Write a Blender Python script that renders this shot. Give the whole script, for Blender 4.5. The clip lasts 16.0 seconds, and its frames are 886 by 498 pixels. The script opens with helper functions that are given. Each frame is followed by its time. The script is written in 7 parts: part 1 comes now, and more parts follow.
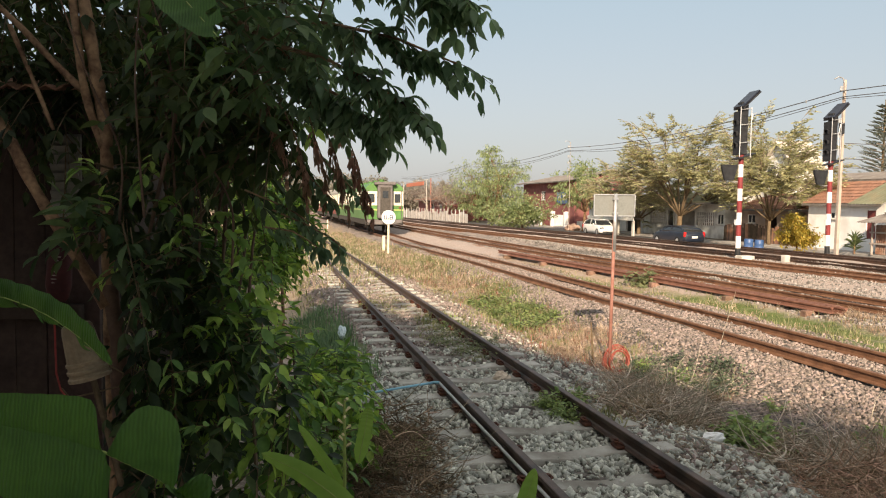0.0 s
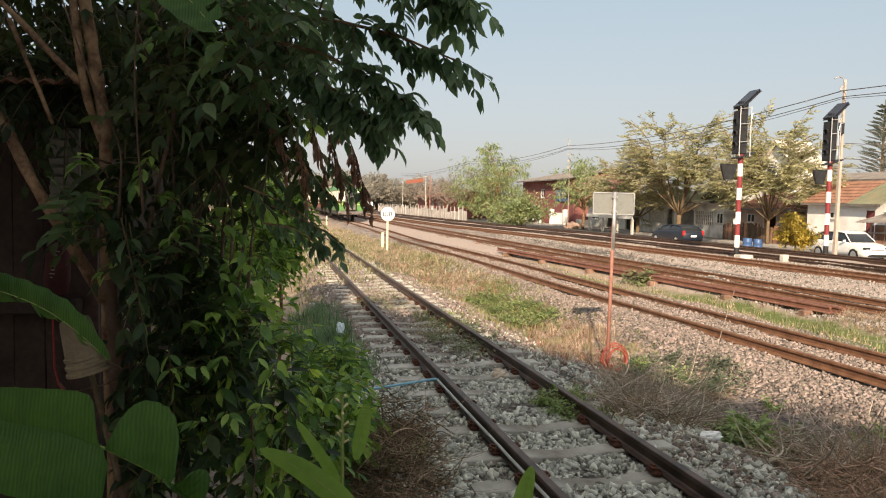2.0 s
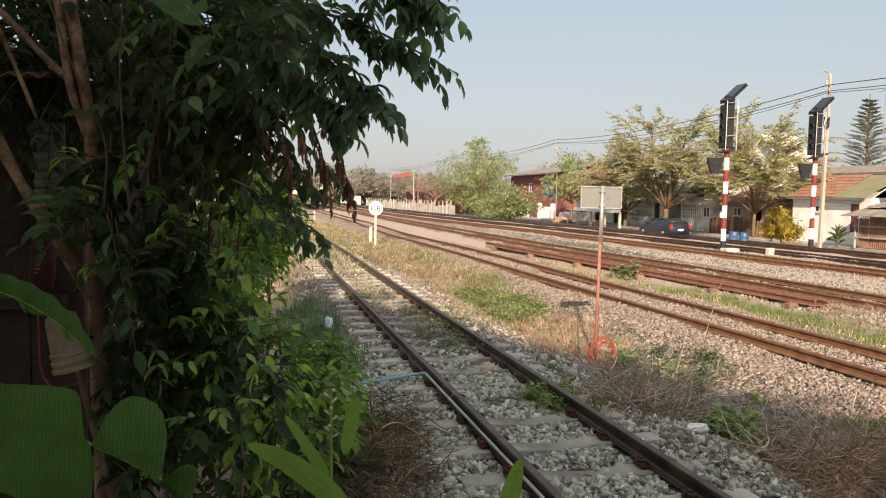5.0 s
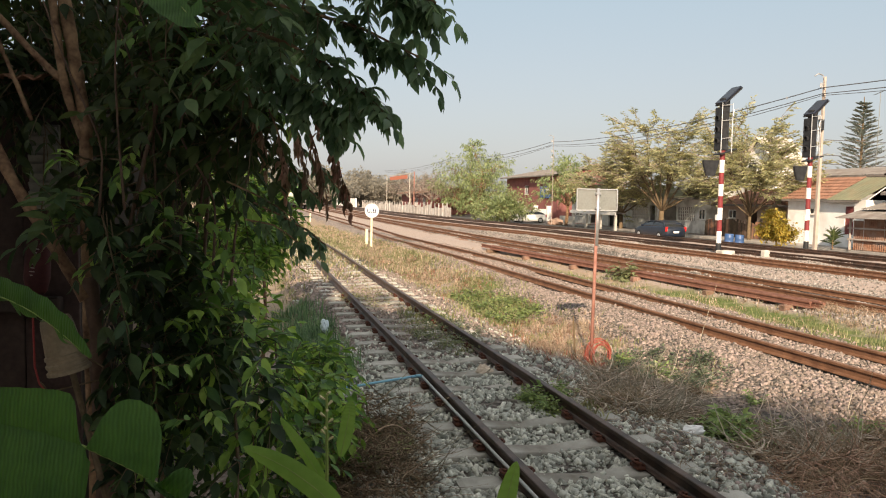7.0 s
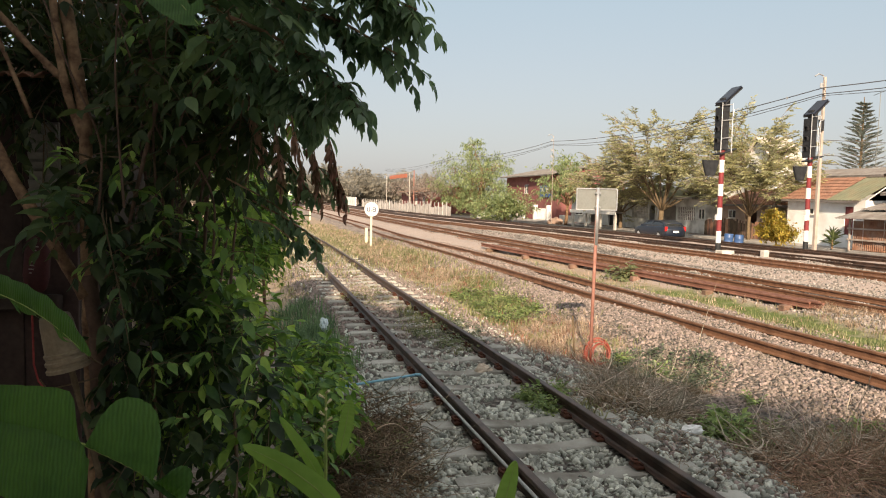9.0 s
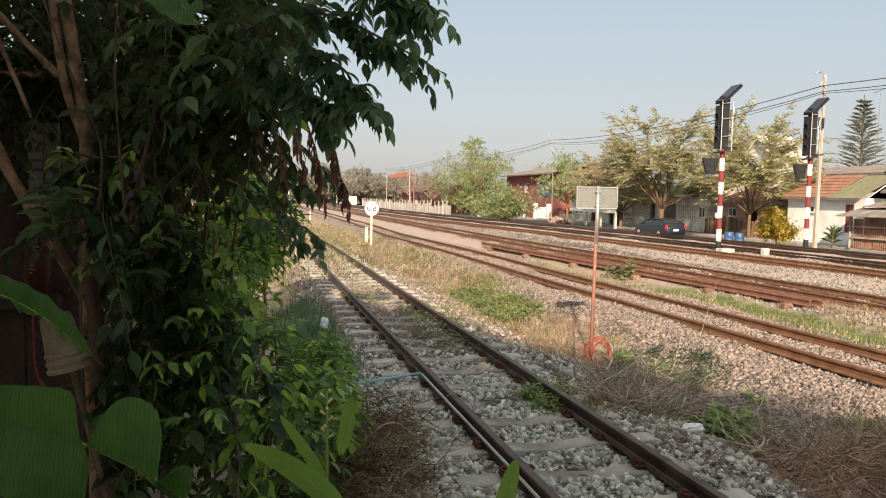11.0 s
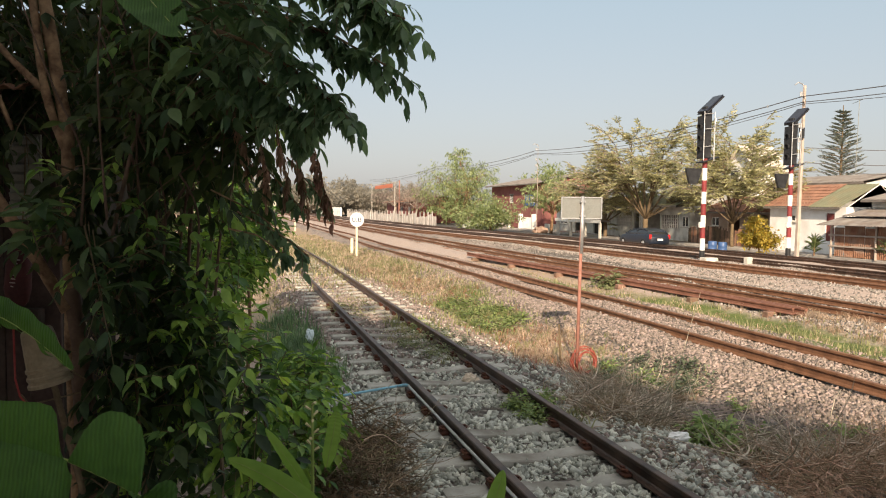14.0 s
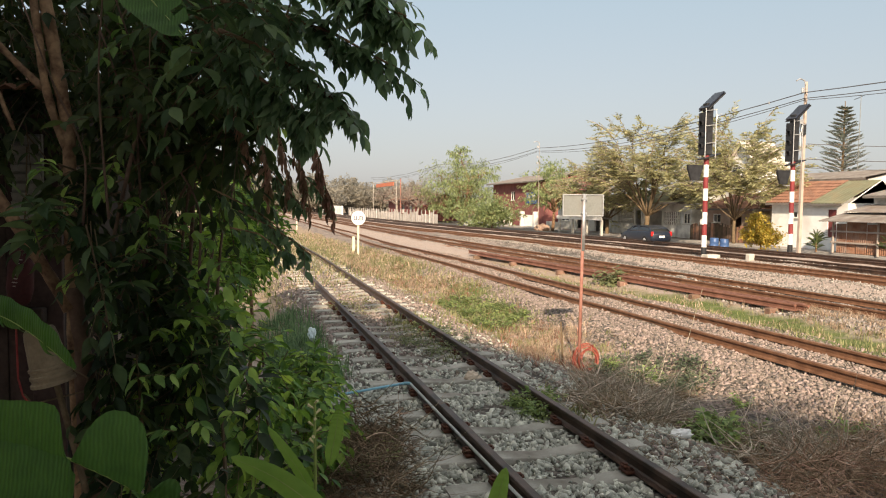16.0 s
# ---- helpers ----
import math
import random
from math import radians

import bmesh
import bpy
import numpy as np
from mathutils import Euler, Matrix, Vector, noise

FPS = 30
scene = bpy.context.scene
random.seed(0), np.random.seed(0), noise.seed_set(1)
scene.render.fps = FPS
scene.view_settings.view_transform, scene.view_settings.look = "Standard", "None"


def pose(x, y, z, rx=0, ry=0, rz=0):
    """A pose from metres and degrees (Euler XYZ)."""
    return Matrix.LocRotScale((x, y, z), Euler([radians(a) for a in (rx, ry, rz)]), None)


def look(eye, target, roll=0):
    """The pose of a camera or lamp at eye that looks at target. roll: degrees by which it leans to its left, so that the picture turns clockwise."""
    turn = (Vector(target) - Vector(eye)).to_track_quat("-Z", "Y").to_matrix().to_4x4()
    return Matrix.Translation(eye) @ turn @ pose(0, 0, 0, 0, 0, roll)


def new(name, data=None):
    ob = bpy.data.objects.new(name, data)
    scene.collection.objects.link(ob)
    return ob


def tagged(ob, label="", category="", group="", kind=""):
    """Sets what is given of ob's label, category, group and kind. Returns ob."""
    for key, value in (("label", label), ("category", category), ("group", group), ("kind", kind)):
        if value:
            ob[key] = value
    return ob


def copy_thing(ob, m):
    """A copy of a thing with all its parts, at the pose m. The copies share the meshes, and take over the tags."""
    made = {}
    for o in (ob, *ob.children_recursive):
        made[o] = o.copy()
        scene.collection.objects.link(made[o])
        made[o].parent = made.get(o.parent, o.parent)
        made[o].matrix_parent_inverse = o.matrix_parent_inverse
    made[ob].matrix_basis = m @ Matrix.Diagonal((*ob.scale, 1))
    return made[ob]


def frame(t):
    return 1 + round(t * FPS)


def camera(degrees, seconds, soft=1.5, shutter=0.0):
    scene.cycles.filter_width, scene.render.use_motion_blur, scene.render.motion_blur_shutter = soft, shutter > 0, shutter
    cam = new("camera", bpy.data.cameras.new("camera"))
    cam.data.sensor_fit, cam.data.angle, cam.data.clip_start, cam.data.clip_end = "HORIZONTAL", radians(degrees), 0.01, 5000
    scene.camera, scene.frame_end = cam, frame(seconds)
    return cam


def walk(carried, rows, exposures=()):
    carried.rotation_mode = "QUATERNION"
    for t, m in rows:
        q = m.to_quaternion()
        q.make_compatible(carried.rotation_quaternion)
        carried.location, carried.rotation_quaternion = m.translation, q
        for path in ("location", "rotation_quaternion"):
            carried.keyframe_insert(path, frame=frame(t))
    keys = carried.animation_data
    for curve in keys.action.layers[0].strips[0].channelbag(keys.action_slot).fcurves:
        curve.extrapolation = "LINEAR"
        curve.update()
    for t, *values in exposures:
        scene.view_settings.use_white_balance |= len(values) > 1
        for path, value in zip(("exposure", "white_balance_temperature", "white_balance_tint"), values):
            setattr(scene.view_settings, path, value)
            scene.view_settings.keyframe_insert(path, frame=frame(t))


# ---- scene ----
EYE = (0.0, 0.0, 1.9)
cam = camera(62.0, 16.0, 1.1)
PATH = [  # seconds, pitch, roll, yaw of a hand-held camera
    (0.0, -3.45, -0.69, -13.20),
    (0.5, -3.52, -0.82, -13.33),
    (1.0, -3.59, -0.94, -13.26),
    (1.5, -3.52, -1.11, -13.30),
    (2.0, -3.67, -1.08, -13.26),
    (2.5, -3.71, -1.30, -13.17),
    (3.0, -3.77, -1.16, -13.41),
    (3.5, -3.98, -1.07, -13.51),
    (4.0, -4.21, -1.09, -14.00),
    (6.5, -3.90, -0.95, -14.32),
    (7.0, -3.92, -1.00, -14.49),
    (7.5, -3.97, -1.11, -14.51),
    (8.0, -4.10, -0.68, -14.35),
    (8.5, -4.00, -1.08, -14.54),
    (9.0, -4.00, -1.19, -14.51),
    (11.3, -4.11, -1.02, -14.50),
    (11.5, -4.21, -1.14, -14.61),
    (12.0, -3.67, -1.24, -14.98),
    (12.5, -3.61, -1.05, -15.31),
    (13.0, -3.51, -0.92, -15.79),
    (13.5, -3.51, -0.84, -16.30),
    (14.0, -3.23, -0.77, -15.64),
    (14.5, -2.96, -0.84, -15.91),
    (15.0, -3.05, -0.66, -15.55),
    (15.5, -3.24, -0.78, -15.50),
    (16.0, -3.39, -0.52, -15.53),
]
walk(cam, [(t, pose(*EYE, 90 + p, r, yaw)) for t, p, r, yaw in PATH], [(0.0, 1.08, 7200, 14), (16.0, 1.08, 7200, 14)])

# ---- world and sun ----
SUN_AZ, SUN_EL = 200.5, 25.5     # compass-like: degrees clockwise from +y, and height
world = bpy.data.worlds.new("sky")
scene.world = world
world.use_nodes = True
wn = world.node_tree.nodes
sky = wn.new("ShaderNodeTexSky")
sky.sky_type = "NISHITA"
sky.sun_disc = False
sky.sun_elevation, sky.sun_rotation = radians(SUN_EL), radians(SUN_AZ)
sky.air_density, sky.dust_density, sky.ozone_density = 1.0, 2.2, 1.0
haze = wn.new("ShaderNodeHueSaturation")
haze.inputs["Saturation"].default_value = 0.72
world.node_tree.links.new(sky.outputs[0], haze.inputs["Color"])
veil = wn.new("ShaderNodeMix")      # the even veil of dry-season haze
veil.data_type = "RGBA"
veil.inputs[0].default_value = 0.85
# greyish pink at the horizon, blue higher up
_co, _sp, _ra = wn.new("ShaderNodeTexCoord"), wn.new("ShaderNodeSeparateXYZ"), wn.new("ShaderNodeValToRGB")
world.node_tree.links.new(_co.outputs["Generated"], _sp.inputs[0])
world.node_tree.links.new(_sp.outputs[2], _ra.inputs[0])
_ra.color_ramp.elements[0].position, _ra.color_ramp.elements[1].position = 0.0, 0.32
_ra.color_ramp.elements[0].color, _ra.color_ramp.elements[1].color = (1.44, 1.52, 1.66, 1), (1.08, 1.62, 2.01, 1)
_ra.color_ramp.elements.new(0.9).color = (2.65, 2.7, 2.68, 1)
world.node_tree.links.new(_ra.outputs[0], veil.inputs[7])
world.node_tree.links.new(haze.outputs[0], veil.inputs[6])
world.node_tree.links.new(veil.outputs[2], wn["Background"].inputs[0])
wn["Background"].inputs[1].default_value = 0.15
lamp = bpy.data.lights.new("sun", "SUN")
lamp.energy, lamp.angle, lamp.color = 4.1, radians(1.1), (1.0, 0.86, 0.68)
sun = new("sun", lamp)
_a, _e = radians(SUN_AZ), radians(SUN_EL)
sun.matrix_world = look((math.sin(_a) * math.cos(_e) * 60, math.cos(_a) * math.cos(_e) * 60, math.sin(_e) * 60), (0, 0, 0))

# ---- small tools ----
rng = np.random.default_rng(7)


class G:
    """Collects vertices and faces of one mesh."""

    def __init__(self):
        self.v, self.f, self.n = [], [], 0

    def add(self, v, f):
        v = np.asarray(v, float)
        self.v.append(v)
        self.f.extend([tuple(i + self.n for i in q) for q in f])
        self.n += len(v)
        return self

    def box(self, c, s, bev=0.0, rot=(0, 0, 0)):
        hx, hy, hz = (k / 2 for k in s)
        b = min(bev, hx * .9, hy * .9, hz * .9)
        m = np.array(Euler([radians(a) for a in rot]).to_matrix())
        if b <= 0:
            v = [(x, y, z) for x in (-hx, hx) for y in (-hy, hy) for z in (-hz, hz)]
            f = [(0, 1, 3, 2), (4, 6, 7, 5), (0, 4, 5, 1), (2, 3, 7, 6), (0, 2, 6, 4), (1, 5, 7, 3)]
        else:
            v, idx = [], {}
            for x in (-1, 1):
                for y in (-1, 1):
                    for z in (-1, 1):
                        for a in range(3):
                            p = [x * (hx - b), y * (hy - b), z * (hz - b)]
                            p[a] += (x, y, z)[a] * b
                            idx[(x, y, z, a)] = len(v)
                            v.append(p)
            f = []
            for a in range(3):
                o = [k for k in range(3) if k != a]
                for s1 in (-1, 1):
                    q = []
                    for u, w in ((-1, -1), (1, -1), (1, 1), (-1, 1)):
                        k = [0, 0, 0]
                        k[a], k[o[0]], k[o[1]] = s1, u, w
                        q.append(idx[(*k, a)])
                    f.append(tuple(q if (s1 > 0) ^ (a == 1) else q[::-1]))
            for a in range(3):
                o = [k for k in range(3) if k != a]
                for s1 in (-1, 1):
                    for s2 in (-1, 1):
                        k0, k1 = [0, 0, 0], [0, 0, 0]
                        k0[a], k1[a] = -1, 1
                        k0[o[0]] = k1[o[0]] = s1
                        k0[o[1]] = k1[o[1]] = s2
                        f.append((idx[(*k0, o[0])], idx[(*k1, o[0])], idx[(*k1, o[1])], idx[(*k0, o[1])]))
            for x in (-1, 1):
                for y in (-1, 1):
                    for z in (-1, 1):
                        f.append(tuple(idx[(x, y, z, a)] for a in range(3)))
        v = np.array(v) @ m.T + np.array(c)
        return self.add(v, f)

    def tube(self, pts, r, n=8, cap=True):
        pts = np.asarray(pts, float)
        r = np.broadcast_to(np.asarray(r, float), (len(pts),))
        d = np.gradient(pts, axis=0)
        d /= np.linalg.norm(d, axis=1)[:, None] + 1e-12
        ref = np.array((0, 0, 1.0)) if abs(d[0][2]) < .9 else np.array((1.0, 0, 0))
        a = np.arange(n) * 2 * math.pi / n
        v = []
        for p, t, k in zip(pts, d, r):
            u = np.cross(t, ref)
            u /= np.linalg.norm(u) + 1e-12
            w = np.cross(u, t)
            ref = w
            v.append(p + k * (np.cos(a)[:, None] * u + np.sin(a)[:, None] * w))
        f = []
        for i in range(len(pts) - 1):
            for j in range(n):
                k = (j + 1) % n
                f.append((i * n + j, i * n + k, i * n + n + k, i * n + n + j))
        if cap:
            f.append(tuple(range(n))[::-1])
            f.append(tuple(range((len(pts) - 1) * n, len(pts) * n)))
        return self.add(np.concatenate(v), f)

    def cyl(self, p0, p1, r0, r1=None, n=12):
        return self.tube([p0, p1], [r0, r0 if r1 is None else r1], n)

    def sweep(self, prof, pts, cap=True):
        """A profile of (side, up) points along a nearly level path."""
        pts = np.asarray(pts, float)
        d = np.gradient(pts, axis=0)
        d[:, 2] = 0
        d /= np.linalg.norm(d, axis=1)[:, None]
        side = np.stack([d[:, 1], -d[:, 0], 0 * d[:, 0]], 1)
        prof = np.asarray(prof, float)
        n = len(prof)
        v = (pts[:, None, :] + side[:, None, :] * prof[None, :, 0, None] + np.array((0, 0, 1.0)) * prof[None, :, 1, None]).reshape(-1, 3)
        f = []
        for i in range(len(pts) - 1):
            for j in range(n):
                k = (j + 1) % n
                f.append((i * n + j, i * n + n + j, i * n + n + k, i * n + k))
        if cap:
            f.append(tuple(range(n)))
            f.append(tuple(range((len(pts) - 1) * n, len(pts) * n))[::-1])
        return self.add(v, f)

    def loft(self, rings, closed=True, cap=True):
        n = len(rings[0])
        v = np.concatenate([np.asarray(r, float) for r in rings])
        f = []
        for i in range(len(rings) - 1):
            for j in range(n if closed else n - 1):
                k = (j + 1) % n
                f.append((i * n + j, i * n + k, i * n + n + k, i * n + n + j))
        if cap and closed:
            f.append(tuple(range(n))[::-1])
            f.append(tuple(range((len(rings) - 1) * n, len(rings) * n)))
        return self.add(v, f)

    def corrugated(self, o, u, w, pitch=0.15, amp=0.02, thick=0.008):
        """A corrugated sheet from corner o along u (waves follow each other along u) and w."""
        o, u, w = (np.array(k, float) for k in (o, u, w))
        n = max(4, int(np.linalg.norm(u) / pitch * 4))
        nn = np.cross(u, w)
        nn /= np.linalg.norm(nn)
        s = np.linspace(0, 1, n + 1)
        h = amp * np.sin(np.arange(n + 1) * math.pi / 2)
        top = o + s[:, None] * u + h[:, None] * nn
        v = np.concatenate([top, top + w, top - nn * thick, top + w - nn * thick])
        m = n + 1
        f = []
        for i in range(n):
            f += [(i, i + 1, m + i + 1, m + i), (2 * m + i, 3 * m + i, 3 * m + i + 1, 2 * m + i + 1),
                  (i, 2 * m + i, 2 * m + i + 1, i + 1), (m + i, m + i + 1, 3 * m + i + 1, 3 * m + i)]
        return self.add(v, f)

    def mesh(self, name, mat, smooth=False):
        me = bpy.data.meshes.new(name)
        v = np.concatenate(self.v) if self.v else np.zeros((0, 3))
        me.from_pydata(v.tolist(), [], self.f)
        me.materials.append(mat)
        if smooth:
            me.polygons.foreach_set("use_smooth", np.ones(len(me.polygons), bool))
        me.update()
        return me


def fast_mesh(name, v, f, mat, smooth=False):
    """A mesh from arrays: all faces with the same number of corners."""
    me = bpy.data.meshes.new(name)
    v, f = np.asarray(v, np.float32), np.asarray(f, np.int32)
    k = f.shape[1]
    me.vertices.add(len(v))
    me.vertices.foreach_set("co", v.ravel())
    me.loops.add(f.size)
    me.loops.foreach_set("vertex_index", f.ravel())
    me.polygons.add(len(f))
    me.polygons.foreach_set("loop_start", np.arange(len(f), dtype=np.int32) * k)
    me.polygons.foreach_set("loop_total", np.full(len(f), k, np.int32))
    if smooth:
        me.polygons.foreach_set("use_smooth", np.ones(len(f), bool))
    me.materials.append(mat)
    me.update(calc_edges=True)
    return me


def thing(name, m, label, category, group="", kind=""):
    ob = new(name)
    ob.empty_display_size = 0.2
    ob.matrix_basis = m
    return tagged(ob, label, category, group, kind)


def part(name, g, mat, parent, label="", smooth=False, m=None):
    me = g if isinstance(g, bpy.types.Mesh) else g.mesh(name, mat, smooth)
    ob = new(name, me)
    ob.parent = parent
    if m is not None:
        ob.matrix_basis = m
    return tagged(ob, label)


def solo(name, g, mat, label, category="", group="", kind="", smooth=False):
    me = g if isinstance(g, bpy.types.Mesh) else g.mesh(name, mat, smooth)
    return tagged(new(name, me), label, category, group, kind)


# ---- materials ----
def mat(name, col, col2=None, rough=0.8, metal=0.0, scale=8.0, bump=0.3, fine=60.0, spec=0.3, rnd=0.0, island=0.0, dist=0.01, stain=None, stain_scale=1.3, stain_amount=0.5):
    """Two colours mixed by noise at two scales, relief, and a change from object to object or island to island."""
    m = bpy.data.materials.new(name)
    m.use_nodes = True
    t, nd, lk = m.node_tree, m.node_tree.nodes, m.node_tree.links.new
    b = nd["Principled BSDF"]
    b.inputs["Roughness"].default_value = rough
    b.inputs["Metallic"].default_value = metal
    b.inputs["Specular IOR Level"].default_value = spec
    co = nd.new("ShaderNodeTexCoord").outputs["Object"]
    n1, n2 = nd.new("ShaderNodeTexNoise"), nd.new("ShaderNodeTexNoise")
    for n, s in ((n1, scale), (n2, fine)):
        n.inputs["Scale"].default_value = s
        n.inputs["Detail"].default_value = 5
        lk(co, n.inputs["Vector"])
    mx = nd.new("ShaderNodeMath")
    mx.operation = "MULTIPLY_ADD"
    lk(n2.outputs[0], mx.inputs[0])
    mx.inputs[1].default_value = 0.5
    lk(n1.outputs[0], mx.inputs[2])
    ramp = nd.new("ShaderNodeValToRGB")
    ramp.color_ramp.elements[0].position, ramp.color_ramp.elements[1].position = 0.55, 0.95
    col2 = col2 or tuple(min(1, c * 1.45 + .01) for c in col)
    ramp.color_ramp.elements[0].color, ramp.color_ramp.elements[1].color = (*col, 1), (*col2, 1)
    lk(mx.outputs[0], ramp.inputs[0])
    out = ramp.outputs[0]
    if stain:
        n3 = nd.new("ShaderNodeTexNoise")
        n3.inputs["Scale"].default_value = stain_scale
        n3.inputs["Detail"].default_value = 7
        lk(co, n3.inputs["Vector"])
        r3 = nd.new("ShaderNodeValToRGB")
        r3.color_ramp.elements[0].position, r3.color_ramp.elements[1].position = 0.48, 0.68
        lk(n3.outputs[0], r3.inputs[0])
        k3 = nd.new("ShaderNodeMath")
        k3.operation = "MULTIPLY"
        lk(r3.outputs[0], k3.inputs[0])
        k3.inputs[1].default_value = stain_amount
        mm = nd.new("ShaderNodeMix")
        mm.data_type = "RGBA"
        lk(k3.outputs[0], mm.inputs[0])
        lk(out, mm.inputs[6])
        mm.inputs[7].default_value = (*stain, 1)
        out = mm.outputs[2]
    if rnd or island:
        src = nd.new("ShaderNodeObjectInfo").outputs["Random"] if rnd else nd.new("ShaderNodeNewGeometry").outputs["Random Per Island"]
        k = rnd or island
        mr = nd.new("ShaderNodeMapRange")
        lk(src, mr.inputs[0])
        mr.inputs[3].default_value, mr.inputs[4].default_value = 1 - k, 1 + k
        hs = nd.new("ShaderNodeHueSaturation")
        lk(mr.outputs[0], hs.inputs["Value"])
        mh = nd.new("ShaderNodeMapRange")
        lk(src, mh.inputs[0])
        mh.inputs[3].default_value, mh.inputs[4].default_value = 0.5 + 0.05 * k, 0.5 - 0.05 * k
        lk(mh.outputs[0], hs.inputs["Hue"])
        lk(out, hs.inputs["Color"])
        out = hs.outputs[0]
    lk(out, b.inputs["Base Color"])
    if bump:
        bp = nd.new("ShaderNodeBump")
        bp.inputs["Strength"].default_value = bump
        bp.inputs["Distance"].default_value = dist
        lk(mx.outputs[0], bp.inputs["Height"])
        lk(bp.outputs[0], b.inputs["Normal"])
    return m


def leaf_mat(name, col, col2, trans=0.35, rough=0.45, island=0.35, scale=2.0):
    m = mat(name, col, col2, rough=rough, scale=scale, fine=25, bump=0.15, spec=0.35, island=island)
    nd, lk = m.node_tree.nodes, m.node_tree.links.new
    b = nd["Principled BSDF"]
    src = b.inputs["Base Color"].links[0].from_socket
    tr = nd.new("ShaderNodeBsdfTranslucent")
    g = nd.new("ShaderNodeHueSaturation")
    g.inputs["Hue"].default_value, g.inputs["Saturation"].default_value, g.inputs["Value"].default_value = 0.475, 1.1, 1.5
    lk(src, g.inputs["Color"])
    lk(g.outputs[0], tr.inputs["Color"])
    mx = nd.new("ShaderNodeMixShader")
    mx.inputs[0].default_value = trans
    lk(b.outputs[0], mx.inputs[1])
    lk(tr.outputs[0], mx.inputs[2])
    lk(mx.outputs[0], nd["Material Output"].inputs["Surface"])
    return m


def glass_mat(name, col=(0.02, 0.025, 0.03)):
    return mat(name, col, rough=0.08, bump=0, spec=0.6)


M_RAIL = mat("rusty_rail", (0.14, 0.068, 0.04), (0.26, 0.135, 0.08), rough=0.62, metal=0.25, scale=6, fine=80, bump=0.25, dist=0.004)
M_RAIL_NEAR = mat("dark_rail", (0.042, 0.028, 0.022), (0.125, 0.075, 0.055), rough=0.5, metal=0.35, scale=5, fine=90, bump=0.2, dist=0.003)
M_SPARE = mat("spare_rail_rust", (0.15, 0.065, 0.045), (0.25, 0.12, 0.085), rough=0.8, metal=0.1, scale=5, fine=70, bump=0.3, dist=0.005)
M_CLIP = mat("clip_rust", (0.06, 0.025, 0.018), (0.13, 0.05, 0.03), rough=0.8, metal=0.2, scale=20, bump=0.4, dist=0.003)
M_SLEEPER = mat("concrete_sleeper", (0.31, 0.30, 0.265), (0.45, 0.435, 0.39), rough=0.9, scale=5, fine=70, bump=0.5, rnd=0.15, dist=0.006, stain=(0.12, 0.095, 0.07), stain_amount=0.8, stain_scale=2.2)
M_SLEEPER_FAR = mat("wood_sleeper", (0.12, 0.07, 0.05), (0.24, 0.15, 0.11), rough=0.9, scale=5, fine=60, bump=0.5, rnd=0.2)
# Paler than the other ballast: colour raised to lift stones lying in shade.
M_STONE_SHADE = mat("ballast_stone", (0.27, 0.278, 0.24), (0.60, 0.61, 0.54), rough=0.9, scale=14, fine=120, bump=0.4, island=0.42, dist=0.004, spec=0.2)
M_STONE_WARM = mat("ballast_stone_warm", (0.17, 0.136, 0.12), (0.335, 0.275, 0.243), rough=0.9, scale=14, fine=120, bump=0.4, island=0.38, dist=0.004, spec=0.2)
M_STONE_GREY = mat("grey_ballast", (0.17, 0.155, 0.14), (0.34, 0.31, 0.28), rough=0.9, scale=14, fine=120, bump=0.4, island=0.6, dist=0.004, spec=0.2)
M_CONC = mat("concrete", (0.42, 0.40, 0.36), (0.58, 0.55, 0.50), rough=0.9, scale=3, fine=40, bump=0.3, stain=(0.25, 0.22, 0.18), stain_amount=0.5)
M_ASPHALT = mat("asphalt", (0.045, 0.045, 0.047), (0.085, 0.082, 0.08), rough=0.9, scale=1.2, fine=90, bump=0.4, stain=(0.12, 0.11, 0.10))
M_PAVE = mat("pavement_concrete", (0.28, 0.26, 0.24), (0.42, 0.39, 0.36), rough=0.9, scale=2, fine=40, bump=0.3, stain=(0.2, 0.17, 0.14))
M_BLACK = mat("black_paint", (0.012, 0.013, 0.015), (0.03, 0.031, 0.034), rough=0.55, scale=6, bump=0.08)
M_PANEL = mat("solar_panel", (0.008, 0.010, 0.018), (0.02, 0.023, 0.035), rough=0.25, bump=0, spec=0.4)
M_STEEL = mat("galvanised_steel", (0.36, 0.37, 0.38), (0.55, 0.56, 0.57), rough=0.45, metal=0.6, scale=12, bump=0.1)
M_WHITE = mat("white_paint", (0.68, 0.67, 0.64), (0.80, 0.79, 0.76), rough=0.6, scale=4, fine=30, bump=0.1, stain=(0.45, 0.38, 0.30), stain_amount=0.35, stain_scale=3)
M_RED = mat("red_paint", (0.15, 0.02, 0.025), (0.23, 0.035, 0.038), rough=0.6, scale=5, fine=40, bump=0.1, stain=(0.14, 0.05, 0.045), stain_amount=0.5, stain_scale=4)
M_BLUE = mat("blue_paint", (0.02, 0.07, 0.30), (0.04, 0.12, 0.42), rough=0.5, bump=0.1)
M_POST = mat("rusty_pink_post", (0.25, 0.11, 0.085), (0.38, 0.19, 0.15), rough=0.8, scale=9, fine=60, bump=0.2, dist=0.003)
M_POLE = mat("weathered_pole", (0.32, 0.265, 0.225), (0.46, 0.385, 0.335), rough=0.9, scale=2, fine=30, bump=0.3)
M_BOARD = mat("sign_back", (0.17, 0.18, 0.17), (0.25, 0.26, 0.25), rough=0.55, metal=0.3, scale=6, fine=50, bump=0.1, stain=(0.13, 0.125, 0.11), stain_amount=0.5, stain_scale=6)
